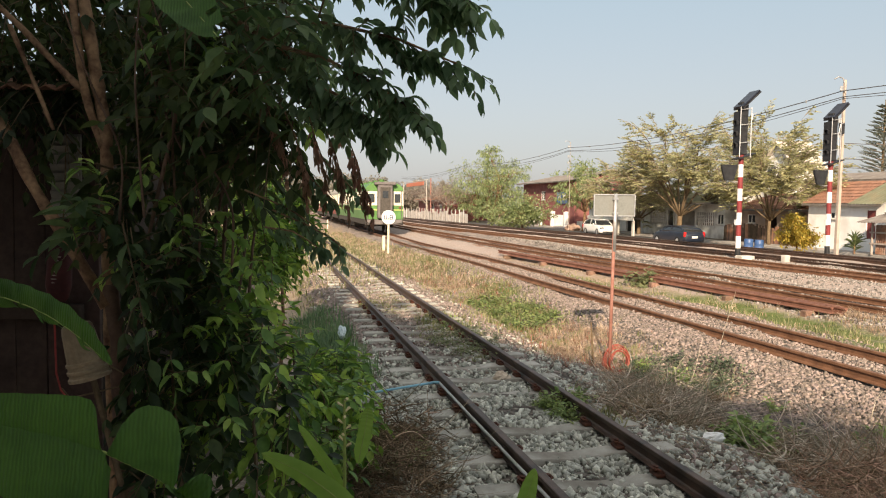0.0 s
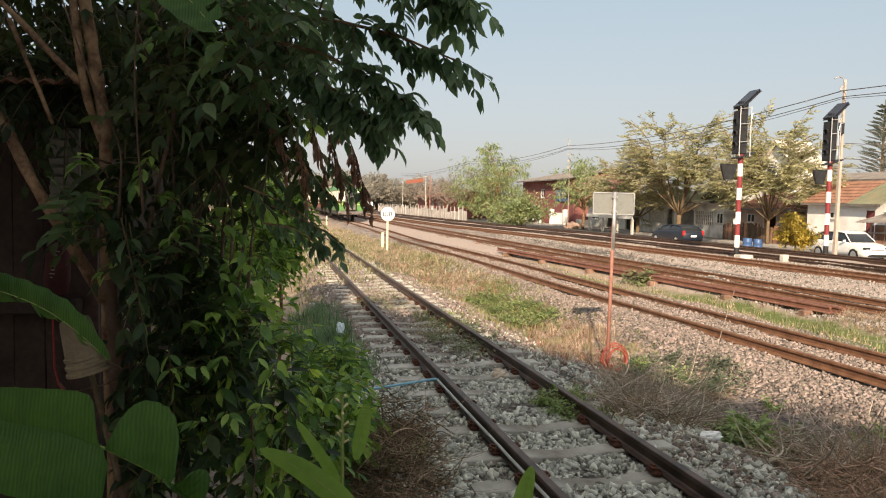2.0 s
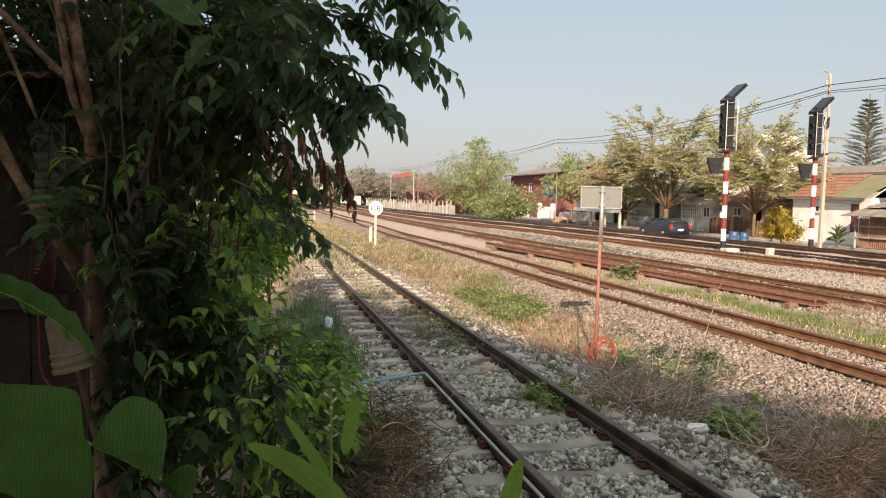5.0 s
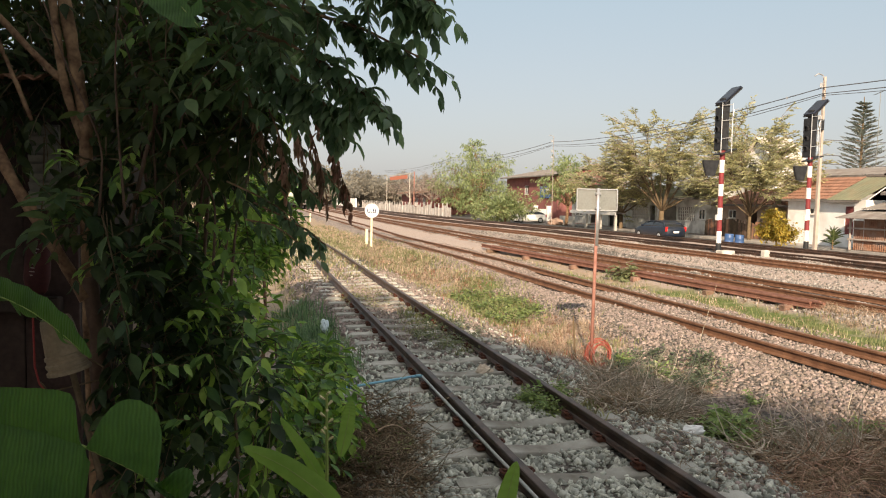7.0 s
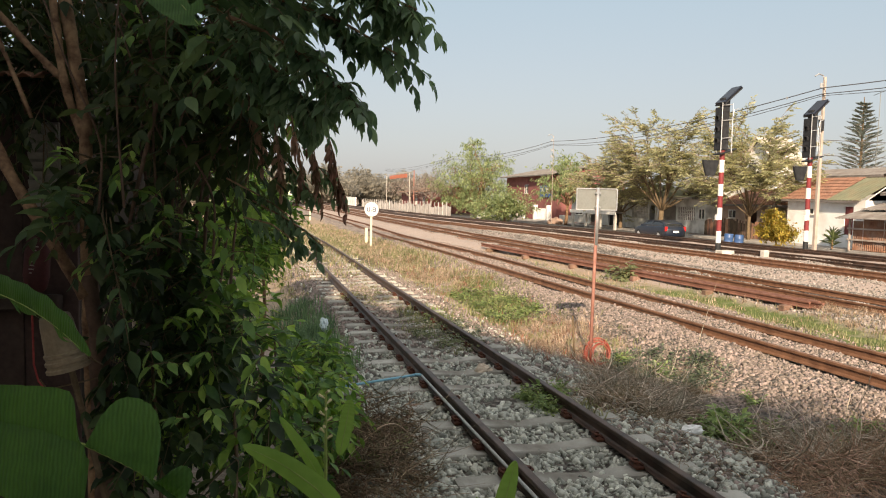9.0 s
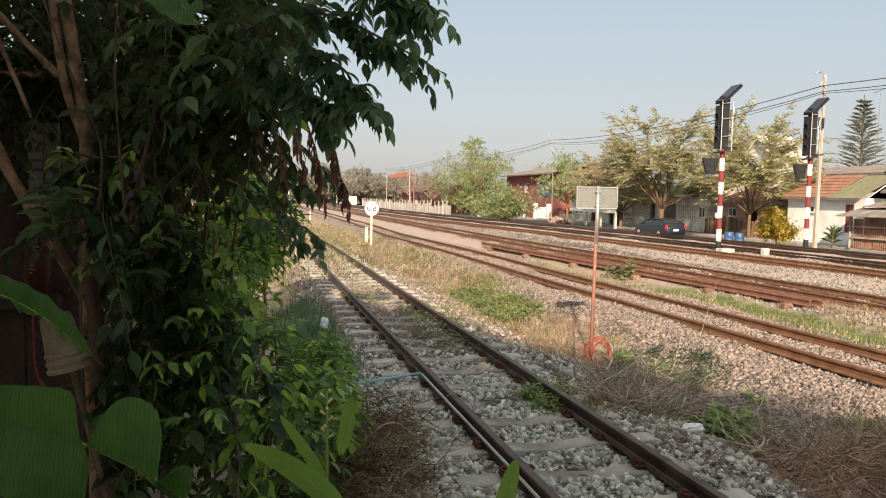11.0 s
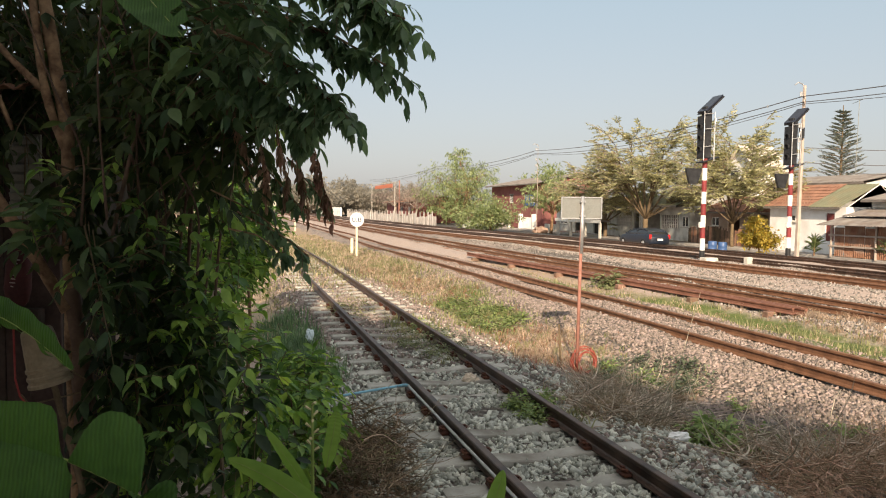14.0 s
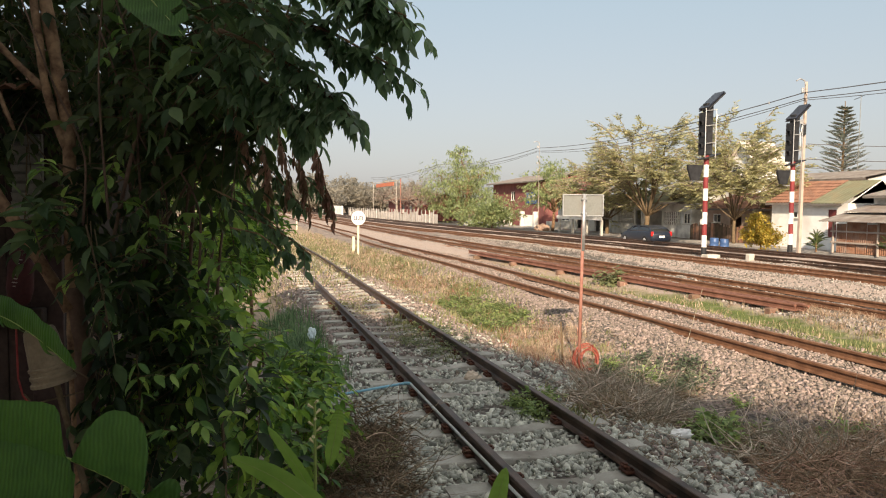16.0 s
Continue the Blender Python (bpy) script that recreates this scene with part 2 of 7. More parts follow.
# Tan second tone raised to put the trunk's highlight into the bark colour.
M_BARK = mat("bark", (0.10, 0.05, 0.03), (0.36, 0.225, 0.13), rough=0.9, scale=9, fine=50, bump=0.6, dist=0.01)
M_TWIG = mat("twig", (0.10, 0.07, 0.04), (0.18, 0.13, 0.08), rough=0.9, scale=12, bump=0.3)
M_DEADTWIG = mat("dead_twig", (0.30, 0.25, 0.19), (0.66, 0.57, 0.46), rough=0.95, scale=9, bump=0.3, island=0.4)
# Near-black crown leaf; the shade inside the crown is in its colour.
M_LEAF = leaf_mat("shaded_tree_leaf", (0.020, 0.033, 0.014), (0.062, 0.095, 0.032), trans=0.45, rough=0.55)
M_LEAF_BUSH = leaf_mat("bush_leaf", (0.055, 0.135, 0.03), (0.225, 0.395, 0.085), trans=0.4, rough=0.5, island=0.6)
# Paler leaf copies with the skylight on branch and outer crown painted in.
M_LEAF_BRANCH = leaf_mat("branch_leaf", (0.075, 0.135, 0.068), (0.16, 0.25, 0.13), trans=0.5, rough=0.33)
M_LEAF_LIT = leaf_mat("lit_outer_leaf", (0.042, 0.085, 0.036), (0.10, 0.17, 0.07), trans=0.45, rough=0.45, island=0.5)
M_LEAF_YOUNG = leaf_mat("young_leaf", (0.10, 0.21, 0.05), (0.25, 0.42, 0.12), trans=0.45, rough=0.4, island=0.5)
# Darker copy of the bush leaf; inner shade is put into its colour.
M_LEAF_SHADED = leaf_mat("shaded_inner_leaf", (0.016, 0.034, 0.012), (0.048, 0.09, 0.027), trans=0.4, rough=0.5, island=0.5)
M_STICK = mat("dark_stick", (0.09, 0.055, 0.04), (0.17, 0.105, 0.075), rough=0.9, scale=9, fine=50, bump=0.6, dist=0.006)
M_PALE_SCRAP = leaf_mat("withered_leaf", (0.34, 0.27, 0.21), (0.56, 0.48, 0.40), trans=0.4, rough=0.8)
M_LEAF_DRY = leaf_mat("dried_leaf", (0.18, 0.11, 0.07), (0.36, 0.24, 0.155), trans=0.5, rough=0.8)
M_BANANA = leaf_mat("banana_leaf", (0.022, 0.076, 0.013), (0.050, 0.132, 0.024), trans=0.35, island=0.1, scale=5, rough=0.5)
M_RIB = mat("leaf_rib", (0.18, 0.24, 0.06), (0.28, 0.34, 0.10), rough=0.5, bump=0.1)
M_GINGER = leaf_mat("broad_leaf", (0.13, 0.26, 0.055), (0.20, 0.34, 0.08), trans=0.45, island=0.15)
M_STRAW = mat("straw_stem", (0.28, 0.205, 0.13), (0.56, 0.44, 0.30), rough=0.9, scale=9, bump=0.2, island=0.4)
M_GRASS_DRY = leaf_mat("dry_grass", (0.30, 0.215, 0.145), (0.52, 0.415, 0.30), trans=0.2, rough=0.8, island=0.35)
M_GRASS = leaf_mat("green_grass", (0.15, 0.16, 0.07), (0.27, 0.27, 0.135), trans=0.3, rough=0.7, island=0.35)
M_FARLEAF = leaf_mat("far_leaf_olive", (0.28, 0.295, 0.155), (0.47, 0.46, 0.275), trans=0.5, island=0.35)
M_FARGREEN = leaf_mat("far_leaf_green", (0.13, 0.18, 0.075), (0.26, 0.31, 0.145), trans=0.3, island=0.4)
# Needles paled towards grey: distance haze put into the colour.
M_PINE = leaf_mat("hazed_pine_needles", (0.20, 0.235, 0.20), (0.28, 0.31, 0.265), trans=0.3, island=0.3)
M_YELLOW = leaf_mat("yellow_leaf", (0.25, 0.20, 0.03), (0.42, 0.34, 0.07), trans=0.3, island=0.4)
M_BARE = mat("bare_twigs", (0.22, 0.18, 0.15), (0.34, 0.285, 0.24), rough=0.95, bump=0.1)

# ---- plan of the tracks ----
def smooth_curve(knots):
    k = np.array(knots, float)
    ys = np.arange(-40, 341, 1.0)
    xs = np.interp(ys, k[:, 0], k[:, 1])
    ker = np.hanning(15)
    ker /= ker.sum()
    pad = np.concatenate([np.full(7, xs[0]), xs, np.full(7, xs[-1])])
    return ys, np.convolve(pad, ker, "valid")


LINES = {
    "siding": smooth_curve([(-40, 2.36), (8, 2.41), (20, 2.38), (60, 2.6), (120, 3.6), (340, 8)]),
    "loop": smooth_curve([(-40, 7.55), (8, 7.42), (14, 7.26), (26, 7.22), (38, 7.4), (46, 7.72), (53, 7.9), (70, 7.9), (90, 8.0), (340, 8.6)]),
    "main": smooth_curve([(-40, 12.2), (10, 12.12), (16, 12.05), (20, 11.85), (27, 11.4), (38, 11.15), (60, 10.9), (100, 10.7), (340, 10.8)]),
    "second_main": smooth_curve([(-40, 17.2), (16, 17.1), (22, 16.8), (30, 16.3), (38, 15.9), (50, 14.9), (61, 13.8), (80, 13.2), (340, 13.0)]),
    "third": smooth_curve([(-40, 19.8), (20, 19.7), (29, 19.35), (36, 18.9), (44, 18.5), (57, 17.1), (71, 16.2), (90, 15.8), (340, 15.4)]),
    "fourth": smooth_curve([(-40, 22.9), (24, 22.7), (32, 22.3), (45, 21.5), (60, 20.0), (75, 18.9), (95, 18.2), (340, 17.8)]),
}


def ss(a, b, t):
    t = np.clip((np.asarray(t, float) - a) / (b - a), 0, 1)
    return t * t * (3 - 2 * t)


def line_x(name, y):
    return np.interp(y, *LINES[name])


def fall(y):
    """The ground sinks a little towards the station."""
    return -0.2 * ss(22, 46, y)


def wobble(x, y, s, k):
    return np.sin(x * s + k) * np.cos(y * s * 1.13 + 2 * k) + .5 * np.sin(x * s * 2.3 - y * s * 1.7 + k * 3)


def ground_z(x, y):
    x, y = np.asarray(x, float), np.asarray(y, float)
    z = -0.30 + 0.0 * x
    for n, top, half in (("siding", -0.165, 1.15), ("loop", -0.13, 1.3), ("main", -0.165, 1.4), ("second_main", -0.13, 1.4), ("third", -0.12, 1.2), ("fourth", -0.12, 1.3)):
        k = 1 - ss(half, half + 0.8, np.abs(x - line_x(n, y)))
        z = z + (top - z) * k
    z = z + 0.018 * wobble(x, y, 1.9, .4) + 0.03 * wobble(x, y, .5, 1.3) * ss(3.6, 4.2, x)
    edge = line_x("fourth", y)
    z = np.where(x > edge + 2.6, z + (-0.86 - z) * ss(2.6, 5.8, x - edge), z)
    z = z - 0.12 * ss(0.9, -0.5, x)
    z = z + fall(y) * (1 - ss(8.8, 10.2, x))
    return z


def green_at(x, y):
    """How green the growth is: patches between the siding and the loop, and beside the spare rails."""
    g = 0
    for cx, cy, rx, ry in ((4.3, 12.7, .6, 1.2), (4.9, 14.6, .65, 1.8), (5.6, 17.6, .5, 1.8), (5.2, 26, .9, 4), (4.0, 34, 1.5, 6), (9.6, 12.5, .9, 5.0), (9.2, 9.0, .9, 3), (3.0, 12.5, .5, .8), (3.1, 6.9, .22, .5), (.9, 10.5, .5, 2.5), (8.6, 18, .4, 4)):
        g = np.maximum(g, np.exp(-((x - cx) / rx) ** 2 - ((y - cy) / ry) ** 2))
    return g


def clumpy(x, y, k):
    return ss(-.25, .6, wobble(x, y, 4.1, k) + .7 * wobble(x, y, 1.3, k + 1))


def grass_at(x, y):
    """How thick the dry growth stands."""
    a = ss(3.5, 4.1, x) * (1 - ss(5.1, 5.9, x - .7 * ss(20, 30, y) + .25 * wobble(x, y, 1.7, 2.1))) * ss(8.2, 10.0, y + 1.2 * wobble(x, y, 1.1, .7)) * (.45 + .55 * clumpy(x, y, 5.2))
    b = ss(8.3, 8.9, x) * (1 - ss(9.9, 10.6, x)) * (1 - ss(26, 34, y))
    c = (1 - ss(.7, 1.3, x)) * ss(9, 12, y)
    d = ss(24, 34, y) * ss(1.2, 1.6, x) * (1 - ss(5.5, 6.2, x))
    return np.maximum.reduce([a, .55 * b, .8 * c, .75 * d])


def ground_material():
    m = bpy.data.materials.new("ground_soil")
    m.use_nodes = True
    nd, lk = m.node_tree.nodes, m.node_tree.links.new
    b = nd["Principled BSDF"]
    b.inputs["Roughness"].default_value = 0.95
    b.inputs["Specular IOR Level"].default_value = 0.15
    co = nd.new("ShaderNodeTexCoord").outputs["Object"]

    def tex(kind, s):
        n = nd.new(kind)
        n.inputs["Scale"].default_value = s
        lk(co, n.inputs["Vector"])
        return n

    def mix(fac, a, c):
        n = nd.new("ShaderNodeMix")
        n.data_type = "RGBA"
        for i, v in ((0, fac), (6, a), (7, c)):
            if isinstance(v, tuple):
                n.inputs[i].default_value = (*v, 1)
            else:
                lk(v, n.inputs[i])
        return n.outputs[2]

    def ramp(src, p0, p1, c0=(0, 0, 0), c1=(1, 1, 1)):
        r = nd.new("ShaderNodeValToRGB")
        r.color_ramp.elements[0].position, r.color_ramp.elements[1].position = p0, p1
        r.color_ramp.elements[0].color, r.color_ramp.elements[1].color = (*c0, 1), (*c1, 1)
        lk(src, r.inputs[0])
        return r.outputs[0]

    vor = tex("ShaderNodeTexVoronoi", 17)
    n_big, n_mid, n_fine = tex("ShaderNodeTexNoise", .35), tex("ShaderNodeTexNoise", 2.2), tex("ShaderNodeTexNoise", 45)
    for n in (n_big, n_mid, n_fine):
        n.inputs["Detail"].default_value = 6
    grey = mix(ramp(vor.outputs["Distance"], .1, .7), (0.21, 0.188, 0.165), (0.07, 0.06, 0.053))
    hue = nd.new("ShaderNodeHueSaturation")
    lk(grey, hue.inputs["Color"])
    vcol = nd.new("ShaderNodeSeparateColor")
    lk(vor.outputs["Color"], vcol.inputs[0])
    mr = nd.new("ShaderNodeMapRange")
    lk(vcol.outputs[0], mr.inputs[0])
    mr.inputs[3].default_value, mr.inputs[4].default_value = .65, 1.4
    lk(mr.outputs[0], hue.inputs["Value"])
    earth = mix(ramp(n_fine.outputs[0], .35, .7), (0.31, 0.245, 0.21), (0.47, 0.39, 0.345))
    straw = mix(ramp(n_fine.outputs[0], .35, .7), (0.25, 0.185, 0.13), (0.42, 0.33, 0.24))
    green = mix(ramp(n_fine.outputs[0], .35, .7), (0.07, 0.10, 0.03), (0.17, 0.20, 0.07))
    at = nd.new("ShaderNodeAttribute")
    at.attribute_name = "cover"
    sp = nd.new("ShaderNodeSeparateColor")
    lk(at.outputs["Color"], sp.inputs[0])

    def soft(src, gain):
        k = nd.new("ShaderNodeMath")
        k.operation = "MULTIPLY_ADD"
        lk(n_mid.outputs[0], k.inputs[0])
        k.inputs[1].default_value = gain
        a = nd.new("ShaderNodeMath")
        a.operation = "ADD"
        lk(src, a.inputs[0])
        a.inputs[1].default_value = -gain / 2
        lk(a.outputs[0], k.inputs[2])
        return ramp(k.outputs[0], .3, .7)

    c = mix(soft(sp.outputs[2], .9), hue.outputs[0], earth)
    c = mix(soft(sp.outputs[0], .9), c, straw)
    c = mix(soft(sp.outputs[1], .9), c, green)
    lk(c, b.inputs["Base Color"])
    bp = nd.new("ShaderNodeBump")
    bp.inputs["Strength"].default_value, bp.inputs["Distance"].default_value = .7, .03
    lk(vor.outputs["Distance"], bp.inputs["Height"])
    bp.invert = True
    lk(bp.outputs[0], b.inputs["Normal"])
    return m


def build_ground():
    xs = np.concatenate([[-3000, -900, -300, -120, -60, -30, -16], np.arange(-8, 12, .25), np.arange(12, 30, .5), np.arange(30, 60, 3.0), [80, 120, 300, 900, 3000]])
    ys = np.concatenate([[-3000, -900, -300, -90, -40, -20], np.arange(-10, 2, 1.0), np.arange(2, 26, .25), np.arange(26, 60, 1.0), np.arange(60, 150, 4.0), [160, 200, 260, 400, 900, 3000]])
    X, Y = np.meshgrid(xs, ys)
    Z = ground_z(X, Y)
    far = np.maximum(ss(140, 300, np.abs(Y)), ss(60, 150, np.abs(X)))
    Z = Z * (1 - far) - 0.9 * far
    v = np.stack([X, Y, Z], -1).reshape(-1, 3)
    ny, nx = X.shape
    i = (np.arange(ny - 1)[:, None] * nx + np.arange(nx - 1)[None, :]).ravel()
    f = np.stack([i, i + 1, i + nx + 1, i + nx], 1)
    me = fast_mesh("ground", v, f, ground_material(), True)
    col = me.color_attributes.new("cover", "FLOAT_COLOR", "POINT")
    x, y = v[:, 0], v[:, 1]
    e = np.clip(.75 * ss(7.9, 9, x) * (1 - ss(11.0, 12.5, x) * (1 - ss(14.5, 15.2, x))) + .75 * ss(14.6, 15.3, x) + .5 * ss(26, 40, y) + .9 * (1 - ss(.3, .9, x)), 0, 1)
    c = np.stack([grass_at(x, y), green_at(x, y), e, 1 + 0 * x], 1)
    col.data.foreach_set("color", c.astype(np.float32).ravel())
    tagged(new("ground", me), "stony earth with ballast, dry grass and weeds", kind="structure")


build_ground()

# ---- rails and sleepers ----
RAIL = [(-.033, 0), (-.027, .004), (.027, .004), (.033, 0), (.033, -.026), (.028, -.034), (.009, -.042), (.007, -.100), (.02, -.112), (.055, -.120), (.055, -.130),
        (-.055, -.130), (-.055, -.120), (-.02, -.112), (-.007, -.100), (-.009, -.042), (-.028, -.034), (-.033, -.026)]
GAUGE = 1.065


def sleeper_mesh(material, length=1.95):
    g = G()
    prof = [(-.115, -.22), (.115, -.22), (.10, -.14), (.09, -.132), (-.09, -.132), (-.10, -.14)]
    rings = []
    for s in (-1, -.96, -.35, 0, .35, .96, 1):
        drop = .03 if abs(s) < .3 else (.012 if abs(s) == 1 else 0)
        rings.append([(s * length / 2, a, b - (drop if b > -.2 else 0)) for a, b in prof])
    return g.loft(rings).mesh("sleeper", material)


def clip_mesh():
    g = G()
    g.box((0, 0, -.112), (.075, .13, .03), .008)
    pts = [(-.03, -.045, -.10), (.0, -.05, -.075), (.035, -.03, -.07), (.04, 0, -.072), (.035, .03, -.07), (0, .05, -.075), (-.03, .045, -.10)]
    g.tube(pts, .011, 6)
    g.cyl((.01, 0, -.1), (.01, 0, -.055), .016, n=6)
    return g.mesh("rail_clip", M_CLIP)


def build_track(name, label, y0, y1, rail_mat, sleeper_mat, step, clips_to=-99, sleepers_to=999, sinks=0.0):
    t = thing("railway_track", Matrix.Identity(4), label, "railway track", kind="structure")
    ys = np.arange(y0, y1 + .1, 2.0)
    cx = line_x(name, ys)
    for s in (-1, 1):
        part("rail", G().sweep(RAIL, np.stack([cx + s * GAUGE / 2, ys, sinks * fall(ys)], 1)), rail_mat, t)
    sm, cm = sleeper_mesh(sleeper_mat), clip_mesh()
    y = y0 + .3
    while y < min(y1, sleepers_to):
        x = float(line_x(name, y))
        ang = -math.degrees(math.atan2(float(line_x(name, y + 1)) - x, 1))
        part("sleeper", sm, sleeper_mat, t, m=pose(x, y + rng.uniform(-.02, .02), sinks * float(fall(y)) + rng.uniform(-.006, .006) - (0 if name == 'siding' else .06 if name == 'loop' else .035), 0, rng.uniform(-.5, .5), ang + rng.uniform(-1, 1)))
        if y < clips_to:
            for s in (-1, 1):
                for q in (-1, 1):
                    part("rail_clip", cm, M_CLIP, t, m=pose(x + s * GAUGE / 2 + q * .085, y, 0, 0, 0, 0 if q > 0 else 180))
        y += step
    return t


build_track("siding", "siding of dark rails on grey concrete sleepers in ballast", 1.375, 70, M_RAIL_NEAR, M_SLEEPER, .655, 15, 60, 1.0)
build_track("loop", "rusty railway track half sunk in pale ballast", 2, 330, M_RAIL, M_SLEEPER, .65, -9, 50, 1.0)
build_track("main", "rusty railway track on stony ground", 4, 200, M_RAIL, M_SLEEPER_FAR, .65, -9, 45)
build_track("second_main", "reddish rusty railway track on pinkish ballast", 6, 200, M_RAIL, M_SLEEPER_FAR, .7, -9, 40)
build_track("third", "dark railway track beyond the signal mast", 8, 200, M_RAIL_NEAR, M_SLEEPER_FAR, .7, -9, 30)
build_track("fourth", "dark railway track next to the road", 8, 200, M_RAIL_NEAR, M_SLEEPER_FAR, .7, -9, 30)


# ---- ballast ----
def stones(name, x, y, size, material, label, lift=.2):
    n = len(x)
    v0 = np.array([(a, b, c) for a in (-1, 1) for b in (-1, 1) for c in (-1, 1)], float) * .66
    f0 = np.array([(0, 1, 3), (0, 3, 2), (4, 6, 7), (4, 7, 5), (0, 4, 5), (0, 5, 1), (2, 3, 7), (2, 7, 6), (0, 2, 6), (0, 6, 4), (1, 5, 7), (1, 7, 3)])
    q = rng.normal(size=(n, 3, 3))
    q, _ = np.linalg.qr(q)
    sc = size[:, None] * rng.uniform((.85, .6, .3), (1.45, 1.1, .65), (n, 3))
    v = v0[None] * (1 + rng.uniform(-.42, .35, (n, 8, 3)))
    v = np.einsum("nij,nkj->nki", q * sc[:, None, :], v)
    v += np.stack([x, y, ground_z(x, y) + size * lift], 1)[:, None, :]
    f = (f0[None] + 8 * np.arange(n)[:, None, None]).reshape(-1, 3)
    return tagged(new(name, fast_mesh(name, v.reshape(-1, 3), f, material)), label, "ballast", kind="stuff")


def scatter(n, x0, x1, y0, y1, keep, power=1.0):
    """Random places, denser towards the small y."""
    u = rng.random(n) ** power
    x, y = rng.uniform(x0, x1, n), y0 + (y1 - y0) * u
    k = rng.random(n) < keep(x, y)
    return x[k], y[k]


def on_sleeper(x, y):
    c = ((y - 1.675 + .3275) % .655) - .3275
    return (np.abs(c) < .1) & (np.abs(x - line_x("siding", y)) < .97)


def on_shoulder(x, y):
    """How far a place lies on the littered shoulder beside the siding."""
    return ss(.68, 1.0, x - line_x("siding", y))


def near_rail(x, y, name):
    return np.abs(np.abs(x - line_x(name, y)) - GAUGE / 2) < .06


x, y = scatter(40000, .75, 4.2, 3.2, 22, lambda x, y: np.where(on_sleeper(x, y) | near_rail(x, y, "siding"), .1, 1.0) * (1 - .85 * green_at(x, y)) * (1 - .75 * grass_at(x, y)) * (1 - .2 * on_shoulder(x, y)), 1.6)
# Warm copy past the shade's edge, and some on the littered shoulder.
k = rng.random(len(x)) < np.maximum(.95 * ss(7.8, 11.5, y), .3 * on_shoulder(x, y))
stones("ballast_stones", x[~k], y[~k], .016 + .033 * rng.random((~k).sum()) ** 2.2, M_STONE_SHADE, "grey crushed stone ballast round the siding", .12)
stones("ballast_stones", x[k], y[k], .019 + .026 * rng.random(k.sum()) ** 1.6, M_STONE_WARM, "dusty pinkish ballast farther along the siding", .0)
x, y = scatter(84000, 3.9, 9.0, 4.0, 34, lambda x, y: np.where(near_rail(x, y, "loop"), .05, 1.0) * (1 - .9 * green_at(x, y)) * (1 - .9 * grass_at(x, y)), 1.5)
stones("ballast_stones", x, y, .015 + .027 * rng.random(len(x)) ** 2, M_STONE_WARM, "pale coarse ballast beside the loop track", -.05)
x, y = scatter(16000, 10.4, 15.2, 9, 45, lambda x, y: 1 - .6 * grass_at(x, y), 1.4)
stones("ballast_stones", x, y, rng.uniform(.024, .044, len(x)), M_STONE_GREY, "grey ballast between the main tracks")


# ---- grass ----
M_GRASS_RED = leaf_mat("withered_weed", (0.20, 0.095, 0.06), (0.36, 0.19, 0.12), trans=0.2, rough=0.85, island=0.4)


def blades(name, x, y, h, material, label, lean=.5, width=.006, category="grass"):
    n = len(x)
    a = rng.uniform(0, 2 * math.pi, n)
    d = np.stack([np.cos(a), np.sin(a), 0 * a], 1)
    s = np.stack([-np.sin(a), np.cos(a), 0 * a], 1) * (width * rng.uniform(.6, 1.4, n))[:, None]
    base = np.stack([x, y, ground_z(x, y) - .01], 1)
    l = rng.uniform(.1, 1, n)[:, None] * lean
    up = np.array((0, 0, 1.0))
    hh = h[:, None]
    mid = base + hh * .55 * up + d * hh * l * .35
    tip = base + hh * (1 - .35 * l) * up + d * hh * l
    v = np.stack([base - s, base + s, mid - s * .8, mid + s * .8, tip], 1)
    f0 = np.array([(0, 1, 3), (0, 3, 2), (2, 3, 4)])
    f = (f0[None] + 5 * np.arange(n)[:, None, None]).reshape(-1, 3)
    return tagged(new(name, fast_mesh(name, v.reshape(-1, 3), f, material)), label, category, kind="stuff")


x, y = scatter(56000, 3.3, 7.0, 7.6, 46, lambda x, y: grass_at(x, y) * (1 - .8 * green_at(x, y)) * (.05 + .95 * clumpy(x, y, .3) ** 1.6) * ~near_rail(x, y, "loop"), 1.5)
blades("dry_grass", x, y, rng.uniform(.03, .12, len(x)), M_GRASS_DRY, "dry straw-coloured grass between the tracks", 1.9, .004)
x, y = scatter(26000, 3.4, 6.6, 7.8, 30, lambda x, y: grass_at(x, y) * (.04 + clumpy(x, y, 3.1) ** 2) * ~near_rail(x, y, "loop"), 1.5)
blades("green_weeds", x, y, rng.uniform(.05, .15, len(x)), M_GRASS, "scattered green weeds among the dry grass", 1.1, .006)
x, y = scatter(9000, 3.5, 6.4, 7.8, 24, lambda x, y: grass_at(x, y) * clumpy(x, y, 4.4) ** 2 * ~near_rail(x, y, "loop"), 1.5)
blades("withered_weeds", x, y, rng.uniform(.05, .15, len(x)), M_GRASS_RED, "withered reddish brown weeds among the dry grass", 1.2, .005)
x, y = scatter(30000, .9, 6.0, 18, 60, lambda x, y: grass_at(x, y) * (.2 + .8 * clumpy(x, y, 1.3)), 1.3)
blades("dry_grass", x, y, rng.uniform(.05, .16, len(x)), M_GRASS_DRY, "dry straw-coloured grass between the tracks", 1.9, .007)
x, y = scatter(24000, .6, 6.2, 15, 52, lambda x, y: np.maximum(grass_at(x, y), .5 * ss(15, 22, y)) * (.1 + .9 * clumpy(x, y, 2.2)) * ~near_rail(x, y, "siding"), 1.3)
blades("green_weeds", x, y, rng.uniform(.05, .17, len(x)), M_GRASS, "low green growth over the far end of the siding", 1.0, .011)
